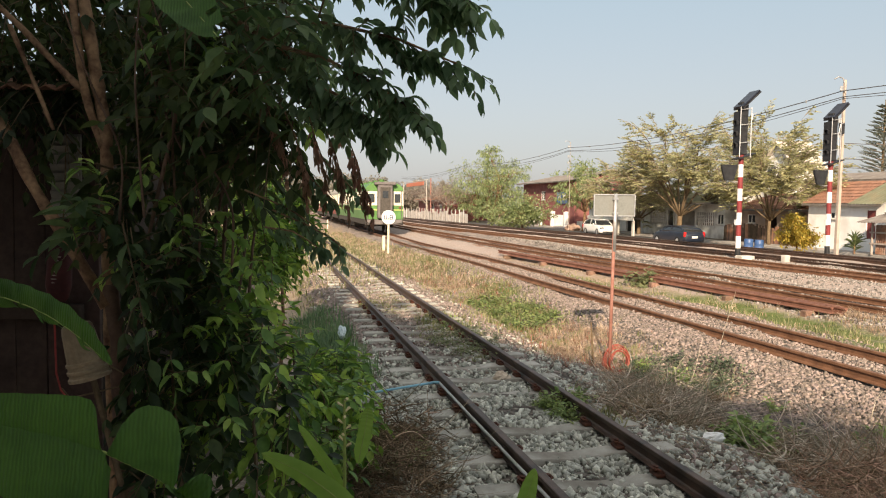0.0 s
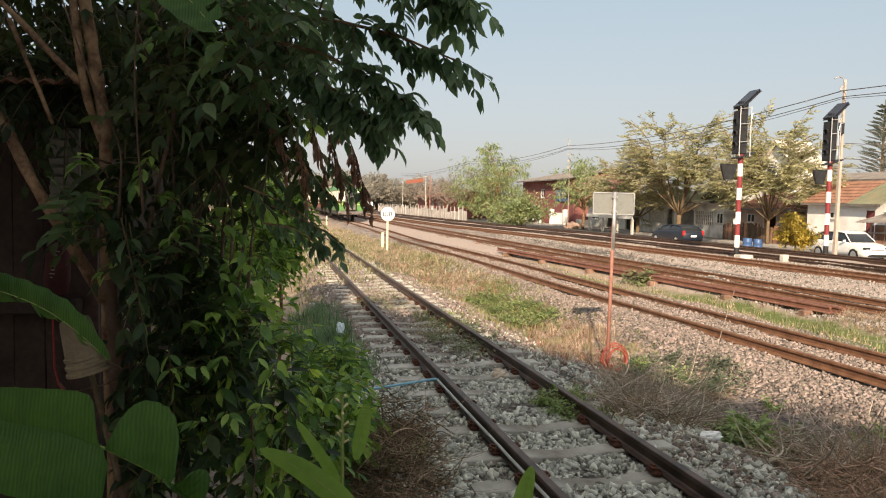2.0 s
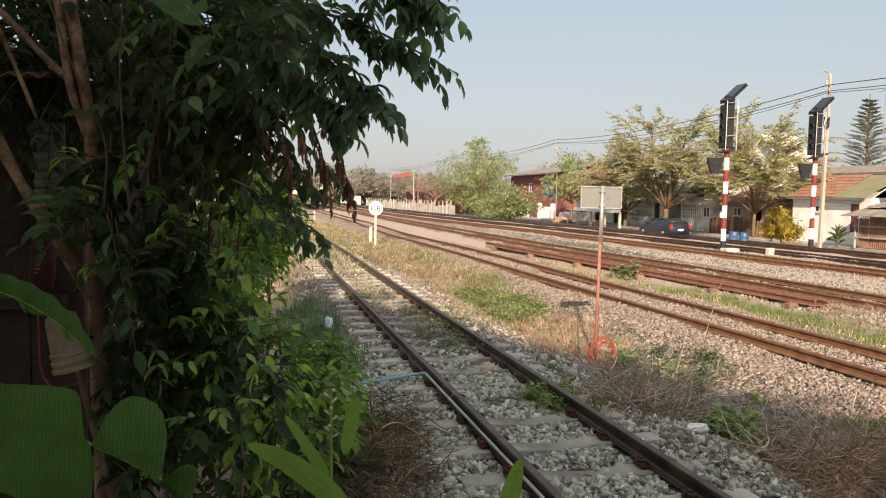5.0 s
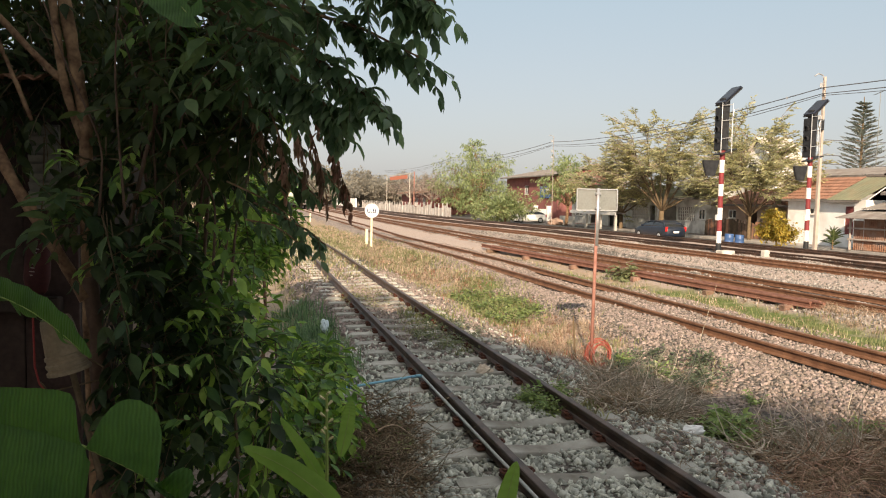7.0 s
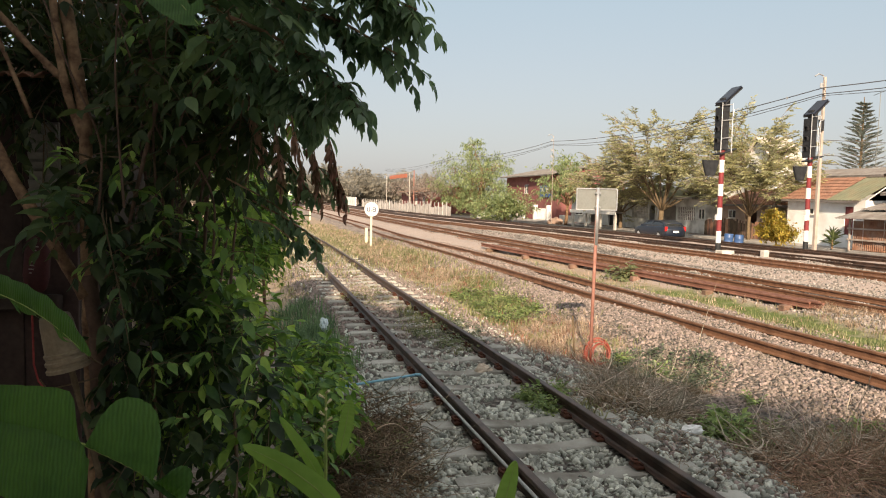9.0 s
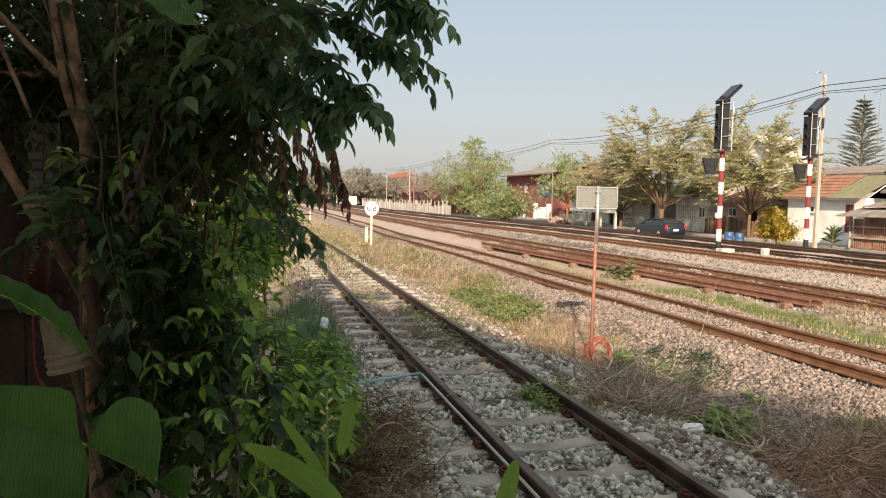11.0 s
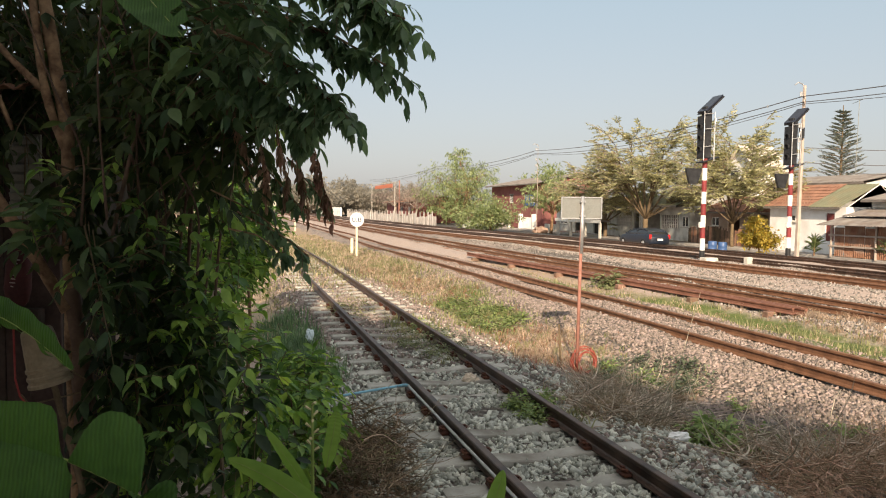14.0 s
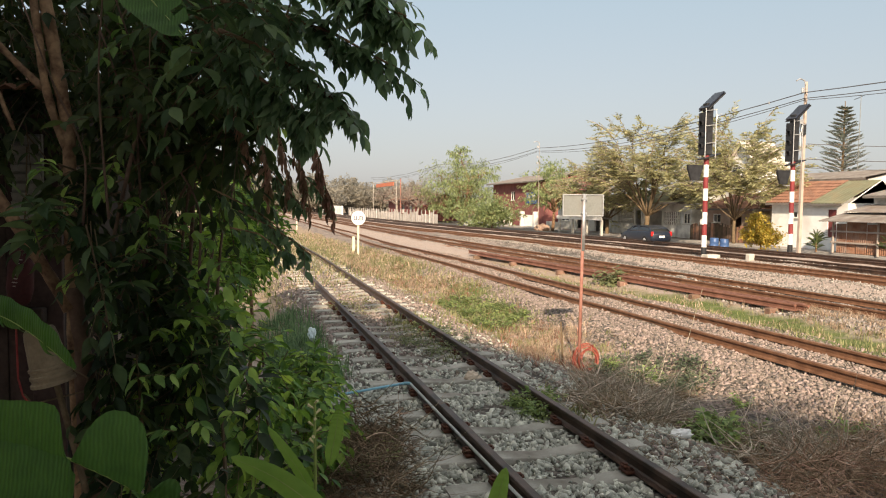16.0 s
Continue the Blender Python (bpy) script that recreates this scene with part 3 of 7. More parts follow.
x, y = scatter(60000, 2.4, 7.0, 6, 42, lambda x, y: green_at(x, y) * (.2 + .8 * clumpy(x, y, .9)) * ~near_rail(x, y, "siding"), 1.5)
blades("green_weeds", x, y, rng.uniform(.06, .2, len(x)), M_GRASS, "low green weeds on the ballast", 1.0, .009)
x, y = scatter(11000, 8.2, 10.7, 6, 26, lambda x, y: np.maximum(green_at(x, y), .25 * grass_at(x, y)) * (.25 + .75 * clumpy(x, y, .5)), 1.3)
blades("green_grass", x, y, rng.uniform(.05, .15, len(x)), M_GRASS, "pale green grass beside the spare rails", .9, .008)
x, y = scatter(14000, 8.2, 10.9, 6, 34, lambda x, y: grass_at(x, y) * clumpy(x, y, 2.5), 1.3)
blades("dry_grass", x, y, rng.uniform(.04, .13, len(x)), M_GRASS_DRY, "dry grass beside the spare rails", 1.2, .006)
x, y = scatter(5000, .35, 1.3, 8.6, 14, lambda x, y: (1 - ss(.9, 1.35, x)) * (.2 + .8 * clumpy(x, y, .5)), 1.3)
blades("long_green_grass", x, y, rng.uniform(.12, .34, len(x)), M_LEAF_BRANCH, "long green grass at the edge of the bush", .7, .008)


def tufts(cx, cy, h, per, spread, material, label):
    """Tufts of long arching dry stems: per stems from each root."""
    n = len(cx)
    r = np.abs(rng.normal(0, spread, n * per))
    a = rng.uniform(0, 2 * math.pi, n * per)
    x, y = np.repeat(cx, per) + r * np.cos(a), np.repeat(cy, per) + r * np.sin(a)
    blades("dry_tufts", x, y, np.repeat(h, per) * rng.uniform(.45, 1.15, n * per), material, label, 2.1, .0035)


def straw_patch(x, y):
    """Where tall straw stands: near the sign, along the siding, and beyond the green patch."""
    g = 0
    for cx, cy, rx, ry in ((4.35, 10.2, .55, 1.1), (5.0, 11.6, .5, 1.0), (5.0, 19.5, .8, 2.2), (4.6, 25, 1.2, 4), (5.0, 32, 1.0, 5)):
        g = np.maximum(g, np.exp(-((x - cx) / rx) ** 2 - ((y - cy) / ry) ** 2))
    return g


x, y = scatter(4200, 3.6, 6.3, 8.6, 38, lambda x, y: straw_patch(x, y) ** 1.5 * (.3 + .7 * clumpy(x, y, .3)), 1.5)
tufts(x, y, rng.uniform(.12, .28, len(x)), 18, .05, M_GRASS_DRY, "tufts of tall arching straw between the tracks")
x, y = scatter(500, 3.6, 6.2, 8.6, 26, lambda x, y: straw_patch(x, y), 1.5)
tufts(x, y, rng.uniform(.1, .26, len(x)), 14, .04, M_GRASS_RED, "tufts of rust-coloured withered grass")
x, y = scatter(420, 10.2, 11.6, 9.5, 14, lambda x, y: .3 + .7 * clumpy(x, y, 1.3), 1.2)
tufts(x, y, rng.uniform(.08, .24, len(x)), 12, .04, M_GRASS_DRY, "tufts of dry grass at the ends of the spare rails")


# growth that swallows the far end of the siding
x, y = scatter(26000, .3, 6.0, 17, 60, lambda x, y: ss(17, 24, y + 1.5 * wobble(x, y, .9, .4)) * (.25 + .75 * clumpy(x, y, 1.9)), 1.4)
k = rng.random(len(x)) < .45
blades("dry_grass", x[k], y[k], rng.uniform(.1, .3, k.sum()), M_GRASS_DRY, "dry straw growing over the far end of the siding", 1.8, .009)
blades("green_weeds", x[~k], y[~k], rng.uniform(.08, .26, (~k).sum()), M_GRASS, "olive green weeds growing over the far end of the siding", 1.2, .011)
x, y = scatter(9000, 1.9, 3.2, 8.5, 19, lambda x, y: np.exp(-((x - 2.75 - .25 * np.sin(y)) / .28) ** 2) * clumpy(x, y, 3.3) ** 1.5 * ~near_rail(x, y, "siding"), 1.2)
blades("green_weeds", x, y, rng.uniform(.03, .11, len(x)), M_GRASS, "low green weeds between the rails of the siding", 1.4, .006)


# ---- spare rails ----
def build_spare_rails():
    t = thing("spare_rail", Matrix.Identity(4), "long rusty spare rails lying side by side on the ground", "rail")
    a, b = np.array((10.85, 11.9)), np.array((9.55, 30.0))
    side = np.array((.998, .07))
    for k in range(3):
        off = side * (k * .14 - .2)
        y0, y1 = rng.uniform(-.05, .5), rng.uniform(-2.5, 0)
        d = (b - a) / np.linalg.norm(b - a)
        s = np.linspace(0, 1, 9)[:, None]
        p = (a + off + d * y0) * (1 - s) + (b + off + d * y1) * s
        pts = np.concatenate([p, np.full((9, 1), .0)], 1)
        part("rail", G().sweep(RAIL, pts[::-1]), M_SPARE, t)
    for y in (12.6, 15.0, 18.0, 21.5, 25, 28.5):
        part("bearer", G().box((10.8 - (y - 11.9) * .072, y, -.2), (.75, .18, .14), .015), M_SLEEPER_FAR, t)


build_spare_rails()


# ---- railway furniture ----
def build_signal(x, y, rz):
    t = thing("railway_signal", pose(x, y, -.12, 0, 0, rz), "red and white banded signal mast with black backboard and solar panel", "signal", "signal masts")
    for i in range(2):
        part("foot", G().cyl((0, 0, i * .2), (0, 0, i * .2 + .22), .112 - .004 * i, n=16), M_BLACK, t, smooth=False)
    z, i = .4, 0
    hs = (.50, .46, .48, .47, .48, .46, .50, .28)
    for h in hs:
        white = i % 2 == 0
        part("band", G().cyl((0, 0, z), (0, 0, z + h), .1, n=18), M_WHITE if white else M_RED, t, "" if white else "red painted band")
        z += h
        i += 1
    part("mast_cap", G().cyl((0, 0, z), (0, 0, z + .12), .108, n=16), M_RED, t)
    # lamp case with long backboard, seen edge on
    part("backboard", G().box((-.2, .02, z + .95), (.05, .5, 1.72), .02), M_BLACK, t, "long black backboard")
    part("lamp_case", G().box((.02, .0, z + .88), (.30, .3, 1.55), .03), M_BLACK, t, "black lamp case")
    for k in range(3):
        g = G()
        a = np.linspace(-.5, math.pi + .5, 9)
        zc = z + .45 + k * .45
        rings = [[(-.225 - d, .13 * math.cos(q) + .02, zc + .13 * math.sin(q)) for q in a] + [(-.225 - d, .12 * math.cos(q) + .02, zc + .12 * math.sin(q)) for q in a[::-1]] for d in (0, .1)]
        part("hood", g.loft(rings), M_BLACK, t)
    # service platform
    part("platform", G().box((.12, 0, z + .05), (.8, .5, .05), .01, (0, -18, 0)), M_BLACK, t)
    for px, py in ((-.26, -.26), (.22, -.26), (.22, .26)):
        part("rail_post", G().cyl((px, py, z), (px, py, z + 1.95), .018, n=8), M_STEEL, t)
    for zz in (.55, 1.25, 1.85):
        g = G()
        g.tube([(-.26, -.26, z + zz), (.22, -.26, z + zz + .06), (.22, .26, z + zz + .06)], .016, 6)
        part("guard_rail", g, M_STEEL, t)
    g = G()
    g.tube([(.46, .1, z + .4), (.46, .1, z + 1.35), (.54, .1, z + 1.75), (.72, .1, z + 1.8)], .016, 6)
    g.tube([(.2, .1, z + 1.0), (.46, .1, z + 1.02)], .014, 6)
    g.tube([(.2, .1, z + .5), (.46, .1, z + .52)], .014, 6)
    part("bracket", g, M_STEEL, t)
    # solar panel
    part("panel_stem", G().box((.02, 0, z + 1.9), (.3, .3, .56), .02), M_BLACK, t)
    sp = part("solar_panel", G().box((.16, 0, z + 2.30), (1.0, .62, .06), .008, (0, -42, 0)), M_PANEL, t, "tilted dark solar panel")
    part("panel_frame", G().box((.19, 0, z + 2.235), (1.03, .66, .05), .006, (0, -42, 0)), M_BLACK, sp)
    # lower shunt board on a bracket
    g = G()
    out = [(-.26, .24), (.26, .24), (.25, .12), (.13, -.26), (-.13, -.26), (-.25, .12)]
    g.loft([[(-.52 + a * 1.35, -.05, z - .6 + b * 1.25) for a, b in out], [(-.52 + a * 1.35, .06, z - .6 + b * 1.25) for a, b in out]])
    part("shunt_board", g, M_BLACK, t, "black six-sided lower board")
    part("board_bracket", G().tube([(-.5, .04, z - .95), (-.25, .05, z - .98), (0, .03, z - .94)], .02, 6), M_STEEL, t)
    part("ladder_stile", G().cyl((.16, .1, .15), (.16, .1, z), .012, n=6), M_BLACK, t)
    part("small_box", G().box((-.12, 0, 1.45), (.1, .14, .22), .01), M_WHITE, t)
    return t


sig = build_signal(18.25, 26.0, 0)
copy_thing(sig, pose(23.9, 27.7, -.14, 0, 0, 3))


def build_blocks():
    for x, y, s in ((18.3, 25.6, (.6, .45, .2)), (18.9, 24.0, (.26, .24, .29))):
        solo("concrete_block", G().box((x, y, float(ground_z(x, y)) + s[2] / 2 - .04), s, .03, (0, 0, 4)), M_CONC, "pale concrete block beside the track", "block", "concrete blocks")


build_blocks()


def build_sign():
    x, y = 4.4, 8.95
    t = thing("track_sign", pose(x, y, float(ground_z(x, y)) - .05), "grey sign board seen from behind on a rusty post", "sign")
    H = 2.40
    part("post", G().cyl((0, 0, 0), (0.03, 0, H), .024, .021, 12), M_POST, t, "thin rusty pink steel post", True)
    part("upper_post", G().cyl((.026, -.004, H - .75), (.0305, -.004, H + .01), .0245, .0225, 12), M_STEEL, t, "", True)
    rot = (0, 0, -8)
    part("board", G().box((.03, .03, H - .143), (.54, .008, .276), .003, rot), M_BOARD, t, "plain grey metal back of the board")
    fr = G()
    for dx, dz, sx, sz in ((0, .14, .56, .014), (0, -.14, .56, .014), (-.273, 0, .014, .276), (.273, 0, .014, .276)):
        fr.box((.03 + dx, .024 - dx * .14, H - .143 + dz), (sx, .02, sz), .003, rot)
    part("frame", fr, M_STEEL, t)
    for q in (.06, .25):
        part("clamp", G().box((.03, .0, H - q), (.07, .05, .03), .004), M_STEEL, t)
    # coil of orange pipe at the foot
    c = thing("pipe_coil", pose(x + .1, y - .06, float(ground_z(x, y))), "faded orange plastic pipe coiled at the post's foot", "pipe")
    for k in range(10):
        a = np.linspace(0, 2 * math.pi, 30)
        r = .125 + .009 * k
        part("loop", G().tube(np.stack([r * np.cos(a) * .95 + .012 * math.sin(k * 2.3), -.05 + .016 * k + .04 * np.sin(a + k), .15 + r * np.sin(a) + .012 * math.cos(k * 1.7)], 1), .0055, 6, False), M_ORANGE, c)
    # Added dark upright that stands in for the line of the post's shadow.
    s = thing("stake", pose(x - .12, y + .25, float(ground_z(x, y)), 0, -3, 0), "short dark upright put in for the post's shadow line", "stake")
    part("shaft", G().tube([(0, 0, -.05), (.004, 0, .3), (-.005, 0, .62)], [.016, .014, .011], 8), M_TWIG, s)


M_ORANGE = mat("orange_plastic", (0.24, 0.05, 0.038), (0.36, 0.10, 0.07), rough=0.5, scale=10, bump=0.1)
build_sign()


def build_disc():
    x, y = 5.06, 32.0
    t = thing("disc_sign", pose(x, y, float(ground_z(x, y)) - .05), "round white sign with blue marks on a cream post", "sign")
    part("post", G().box((0, 0, .85), (.085, .085, 1.7), .01), M_CREAM, t)
    g = G()
    g.cyl((0, -.07, 1.72), (0, -.045, 1.72), .305, n=40)
    d = part("disc", g, M_WHITE, t)
    rim = G()
    a = np.linspace(0, 2 * math.pi, 41)
    rim.tube(np.stack([.305 * np.cos(a), 0 * a - .058, 1.72 + .305 * np.sin(a)], 1), .014, 6, False)
    part("rim", rim, M_STEEL, t)
    for cx, cz, sx, sz in ((-.19, .01, .034, .17), (-.135, -.075, .11, .034), (-.085, .01, .034, .17), (-.01, -.065, .045, .045), (.06, 0, .034, .18), (.115, .08, .1, .03), (.17, .03, .034, .1), (.115, 0, .1, .028), (.175, -.055, .034, .08), (.115, -.085, .1, .03)):
        part("mark", G().box((cx, -.074, 1.72 + cz), (sx, .006, sz), 0), M_MARK, d)
    for px, py, h in ((5.25, 34.6, .85), (5.29, 70, .9)):
        p = thing("marker_post", pose(px, py, float(ground_z(px, py)) - .05), "short cream concrete marker post in the grass", "post", "marker posts")
        part("shaft", G().box((0, 0, h / 2), (.13, .13, h), .02), M_CREAM, p)


M_MARK = mat("navy_lettering", (0.03, 0.035, 0.08), (0.05, 0.055, 0.11), rough=0.6, bump=0)
M_CREAM = mat("cream_paint", (0.62, 0.56, 0.40), (0.74, 0.68, 0.52), rough=0.7, scale=6, bump=0.15, stain=(0.4, 0.33, 0.22), stain_scale=4)
build_disc()


def build_pipe():
    t = thing("blue_pipe", Matrix.Identity(4), "thin pale blue plastic water pipe laid to the rail", "pipe")
    part("cross_run", G().tube([(.5, 7.42, -.13), (1.0, 7.58, -.08), (1.4, 7.72, -.07), (1.75, 7.81, -.055)], .0135, 8), M_PIPE, t, "", True)
    part("elbow", G().tube([(1.73, 7.81, -.055), (1.79, 7.815, -.055), (1.812, 7.78, -.055)], .017, 8), M_PIPE, t, "", True)
    part("long_run", G().tube([(1.812, 7.79, -.055), (1.815, 6.5, -.06), (1.818, 5, -.06), (1.82, 3.0, -.06), (1.82, 1.5, -.06)], .0125, 8), M_PIPE2, t, "pale grey run beside the rail", True)


M_PIPE = mat("blue_pvc", (0.18, 0.42, 0.56), (0.28, 0.54, 0.66), rough=0.45, scale=5, bump=0.05)
M_PIPE2 = mat("grey_pvc", (0.45, 0.47, 0.46), (0.6, 0.62, 0.6), rough=0.45, scale=5, bump=0.05)
build_pipe()


def crumple(name, x, y, r, material, label, category, sq=(1, .6, .4), lift=.2):
    g = bmesh.new()
    bmesh.ops.create_icosphere(g, subdivisions=3, radius=1)
    for v in g.verts:
        k = 1 + .35 * noise.noise(v.co * 2.1 + Vector((x, y, 0))) + .2 * noise.noise(v.co * 5)
        v.co = Vector((v.co.x * sq[0], v.co.y * sq[1], v.co.z * sq[2])) * k * r
    me = bpy.data.meshes.new(name)
    g.to_mesh(me)
    g.free()
    me.materials.append(material)
    ob = new(name, me)
    ob.location = (x, y, float(ground_z(x, y)) + r * lift)
    return tagged(ob, label, category)


M_PLASTIC = mat("white_plastic", (0.75, 0.75, 0.74), (0.85, 0.85, 0.84), rough=0.35, scale=10, bump=0.3)
crumple("plastic_scrap", 3.84, 5.72, .11, M_PLASTIC, "crumpled white plastic scrap on the ballast", "litter", (1, .5, .45), .5)
crumple("pale_rock", 2.66, 8.2, .1, mat("pale_rock", (.45, .36, .27), (.62, .52, .42), scale=6, bump=.5), "pale pinkish rock between the rails", "rock", (1, .8, .7), .6)
crumple("plastic_scrap", 11.0, 10.2, .12, M_PLASTIC, "white plastic scrap beside the tracks", "litter", (1, .6, .5), .4)
crumple("litter_bag", 1.05, 11.0, .17, mat("bag", (.42, .52, .56), (.62, .70, .73), rough=.35, scale=6, bump=.3), "pale torn plastic bag in the grass", "litter", (.35, .8, .6), .8)


# ---- leaves, twigs and trees ----
_rows = ((.13, .29, .04), (.33, .5, .06), (.55, .47, .04), (.77, .28, .0))
LEAF = np.array([(0, 0, 0)] + [q for t, w, h in _rows for q in ((-w, t, h), (0, t, -.12 * t * t), (w, t, h))] + [(0, 1, -.16)])
LEAF_F = np.array([(0, 2, 1), (0, 3, 2)] + [f for k in (1, 4, 7) for f in ((k, k + 1, k + 4), (k, k + 4, k + 3), (k + 1, k + 2, k + 5), (k + 1, k + 5, k + 4))] + [(10, 11, 13), (11, 12, 13)])
CARD = np.array([(0, 0, 0), (-.5, .5, .08), (.5, .5, .08), (0, 1, -.05)])
CARD_F = np.array([(0, 2, 1), (1, 2, 3)])


def unit(a):
    return a / (np.linalg.norm(a, axis=-1, keepdims=True) + 1e-9)


def leaf_arrays(p, d, up, length, width, far=False):
    """Leaves from their stalk points p along d; up: the way the upper face looks."""
    d = unit(d)
    s = unit(np.cross(d, up))
    u = np.cross(s, d)
    t, f0 = (CARD, CARD_F) if far else (LEAF, LEAF_F)
    v = p[:, None, :] + t[None, :, 0, None] * (s * width[:, None])[:, None, :] + t[None, :, 1, None] * (d * length[:, None])[:, None, :] + t[None, :, 2, None] * (u * length[:, None])[:, None, :]
    f = (f0[None] + len(t) * np.arange(len(p))[:, None, None]).reshape(-1, 3)
    return v.reshape(-1, 3), f


class Leaves:
    def __init__(self):
        self.p, self.d, self.u, self.l, self.w = [], [], [], [], []

    def add(self, p, d, u, l, w):
        for k, v in zip((self.p, self.d, self.u, self.l, self.w), (p, d, u, l, w)):
            k.append(np.asarray(v, float))

    def mesh(self, name, material, far=False):
        a = [np.concatenate(k) for k in (self.p, self.d, self.u, self.l, self.w)]
        return fast_mesh(name, *leaf_arrays(*a, far), material, not far)


def sprays(start, way, length, leaves, twigs, pairs=5, leaf=.09, ratio=.42, droop=.35, hang=.5):
    """Twigs with leaves in pairs along them. start, way: arrays; length: one for each."""
    n = len(start)
    way = unit(way)
    m = 5
    s = np.linspace(0, 1, m)
    path = start[:, None, :] + way[:, None, :] * (length[:, None] * s[None])[..., None]
    path[..., 2] -= droop * length[:, None] * (s ** 2)[None]
    # twigs as three-sided tubes
    t = unit(np.gradient(path, axis=1))
    a = unit(np.cross(t, np.array((.3, .2, 1.0))))
    b = np.cross(a, t)
    r = (.0045 * (1 - .7 * s))[None, :, None, None] * (length / .4)[:, None, None, None].clip(.6, 1.6)
    ang = np.array((0, 2.1, 4.2))
    ring = path[:, :, None, :] + r * (np.cos(ang)[None, None, :, None] * a[:, :, None, :] + np.sin(ang)[None, None, :, None] * b[:, :, None, :])
    base = (np.arange(n) * m * 3)[:, None, None]
    i, j = np.meshgrid(np.arange(m - 1), np.arange(3), indexing="ij")
    k = (j + 1) % 3
    q = np.stack([i * 3 + j, i * 3 + k, i * 3 + 3 + k, i * 3 + 3 + j], -1).reshape(1, -1, 4)
    twigs.append((ring.reshape(-1, 3), (base + q).reshape(-1, 4)))
    # leaves
    at = np.linspace(.18, 1, pairs)
    for c, w in enumerate(at):
        x = w * (m - 1)
        i0 = min(int(x), m - 2)
        p = path[:, i0] * (1 - (x - i0)) + path[:, i0 + 1] * (x - i0)
        tt = t[:, min(i0 + 1, m - 1)]
        side = unit(np.cross(tt, np.array((0, 0, 1.0))))
        for sg in (-1, 1):
            if c == pairs - 1 and sg > 0:
                dd = tt
            else:
                dd = unit(side * sg + tt * rng.uniform(.4, .9, (n, 1)))
            dd = dd + np.stack([0 * dd[:, 0], 0 * dd[:, 0], -hang * rng.uniform(.2, 1.4, n)], 1) + rng.normal(0, .15, (n, 3))
            up = np.array((0, 0, 1.0)) + rng.normal(0, .35, (n, 3))
            l = leaf * rng.uniform(.65, 1.2, n) * (1 - .25 * abs(w - .55))
            leaves.add(p, dd, up, l, l * ratio * rng.uniform(.85, 1.15, n))


def twig_mesh(name, twigs, material):
    v, f, o = [], [], 0
    for a, b in twigs:
        v.append(a)
        f.append(b + o)
        o += len(a)
    return fast_mesh(name, np.concatenate(v), np.concatenate(f), material)


def in_ball(n, c, r, shell=0.0):
    d = unit(rng.normal(size=(n, 3)))
    k = (shell + (1 - shell) * rng.random((n, 1))) ** (1 / 3)
    return np.array(c) + d * k * np.array(r), d


def limb(g, p0, p1, r0, r1, bend=.15, n=6, sides=7):
    p0, p1 = np.array(p0, float), np.array(p1, float)
    s = np.linspace(0, 1, n)[:, None]
    off = rng.normal(0, bend * np.linalg.norm(p1 - p0) * .35, 3)
    pts = p0 * (1 - s) + p1 * s + off * np.sin(s * math.pi)
    g.tube(pts, np.linspace(r0, r1, n), sides)
    return pts


def far_tree(name, x, y, z, clumps, leaf_m, label, trunk_r=.18, leaf=.32, per=260, droop=.2, category="tree", bark=None, flat=1.0, thin=.45):
    """A tree: trunk, limbs to each clump of the crown, and leaves about the limbs' ends. clumps: (dx, dy, z, radius)."""
    t = thing(name, pose(x, y, z), label, category)
    g = G()
    fork = np.array((rng.uniform(-.2, .2), rng.uniform(-.2, .2), min(c[2] for c in clumps) * .62))
    limb(g, (0, 0, -.1), fork, trunk_r, trunk_r * .75, .08)
    lv = Leaves()
    for cx, cy, cz, r in clumps:
        c = np.array((cx, cy, cz))
        limb(g, fork, c, trunk_r * .55, trunk_r * .15, .18)
        for k in range(7):
            e, _ = in_ball(1, c, (r, r, r * .7 * flat), .5)
            pts = limb(g, c + rng.normal(0, .1 * r, 3), e[0], trunk_r * .13, trunk_r * .04, .2, 4, 4)
        # small tufts give an uneven outline with gaps
        q = int(per / 15)
        tufts, d = in_ball(q, c, (r * 1.15, r * 1.15, r * .7 * flat), .2)
        for p in tufts:
            m = 27
            w = unit(p - c + rng.normal(0, .5 * r, 3) + (0, 0, .15 * r))
            o = w * rng.uniform(-.2, .6, (m, 1)) * r + rng.normal(0, .12 * r, (m, 3)) * (1, 1, .5)
            dd = unit(o + rng.normal(0, .3, (m, 3))) + (0, 0, -droop)
            l = leaf * rng.uniform(.6, 1.3, m)
            lv.add(p + o, dd, np.array((0, 0, 1.0)) + rng.normal(0, .5, (m, 3)), l, l * thin)
    part("trunk", g, bark or M_BARK, t, smooth=True)
    part("crown", lv.mesh("crown", leaf_m, True), leaf_m, t)
    return t


# ---- the far side: road, verge, houses ----
def build_road():
    ys = np.arange(-30, 241, 10.0)
    g = G()
    g.sweep([(-2.9, -.2), (-2.9, .0), (-1.4, .035), (0, .05), (1.4, .035), (2.9, 0), (2.9, -.2)][::-1], np.stack([31.2 + 0 * ys, ys, -.86 + 0 * ys], 1))
    solo("road", g, M_ASPHALT, "grey asphalt road behind the railway", kind="structure")
    g = G()
    g.sweep([(-.9, -.3), (-.9, .14), (-.86, .16), (.86, .16), (.9, .14), (.9, -.3)][::-1], np.stack([35.02 + 0 * ys, ys, -.86 + 0 * ys], 1))
    solo("pavement", g, M_PAVE, "concrete pavement with a kerb along the houses", kind="structure")


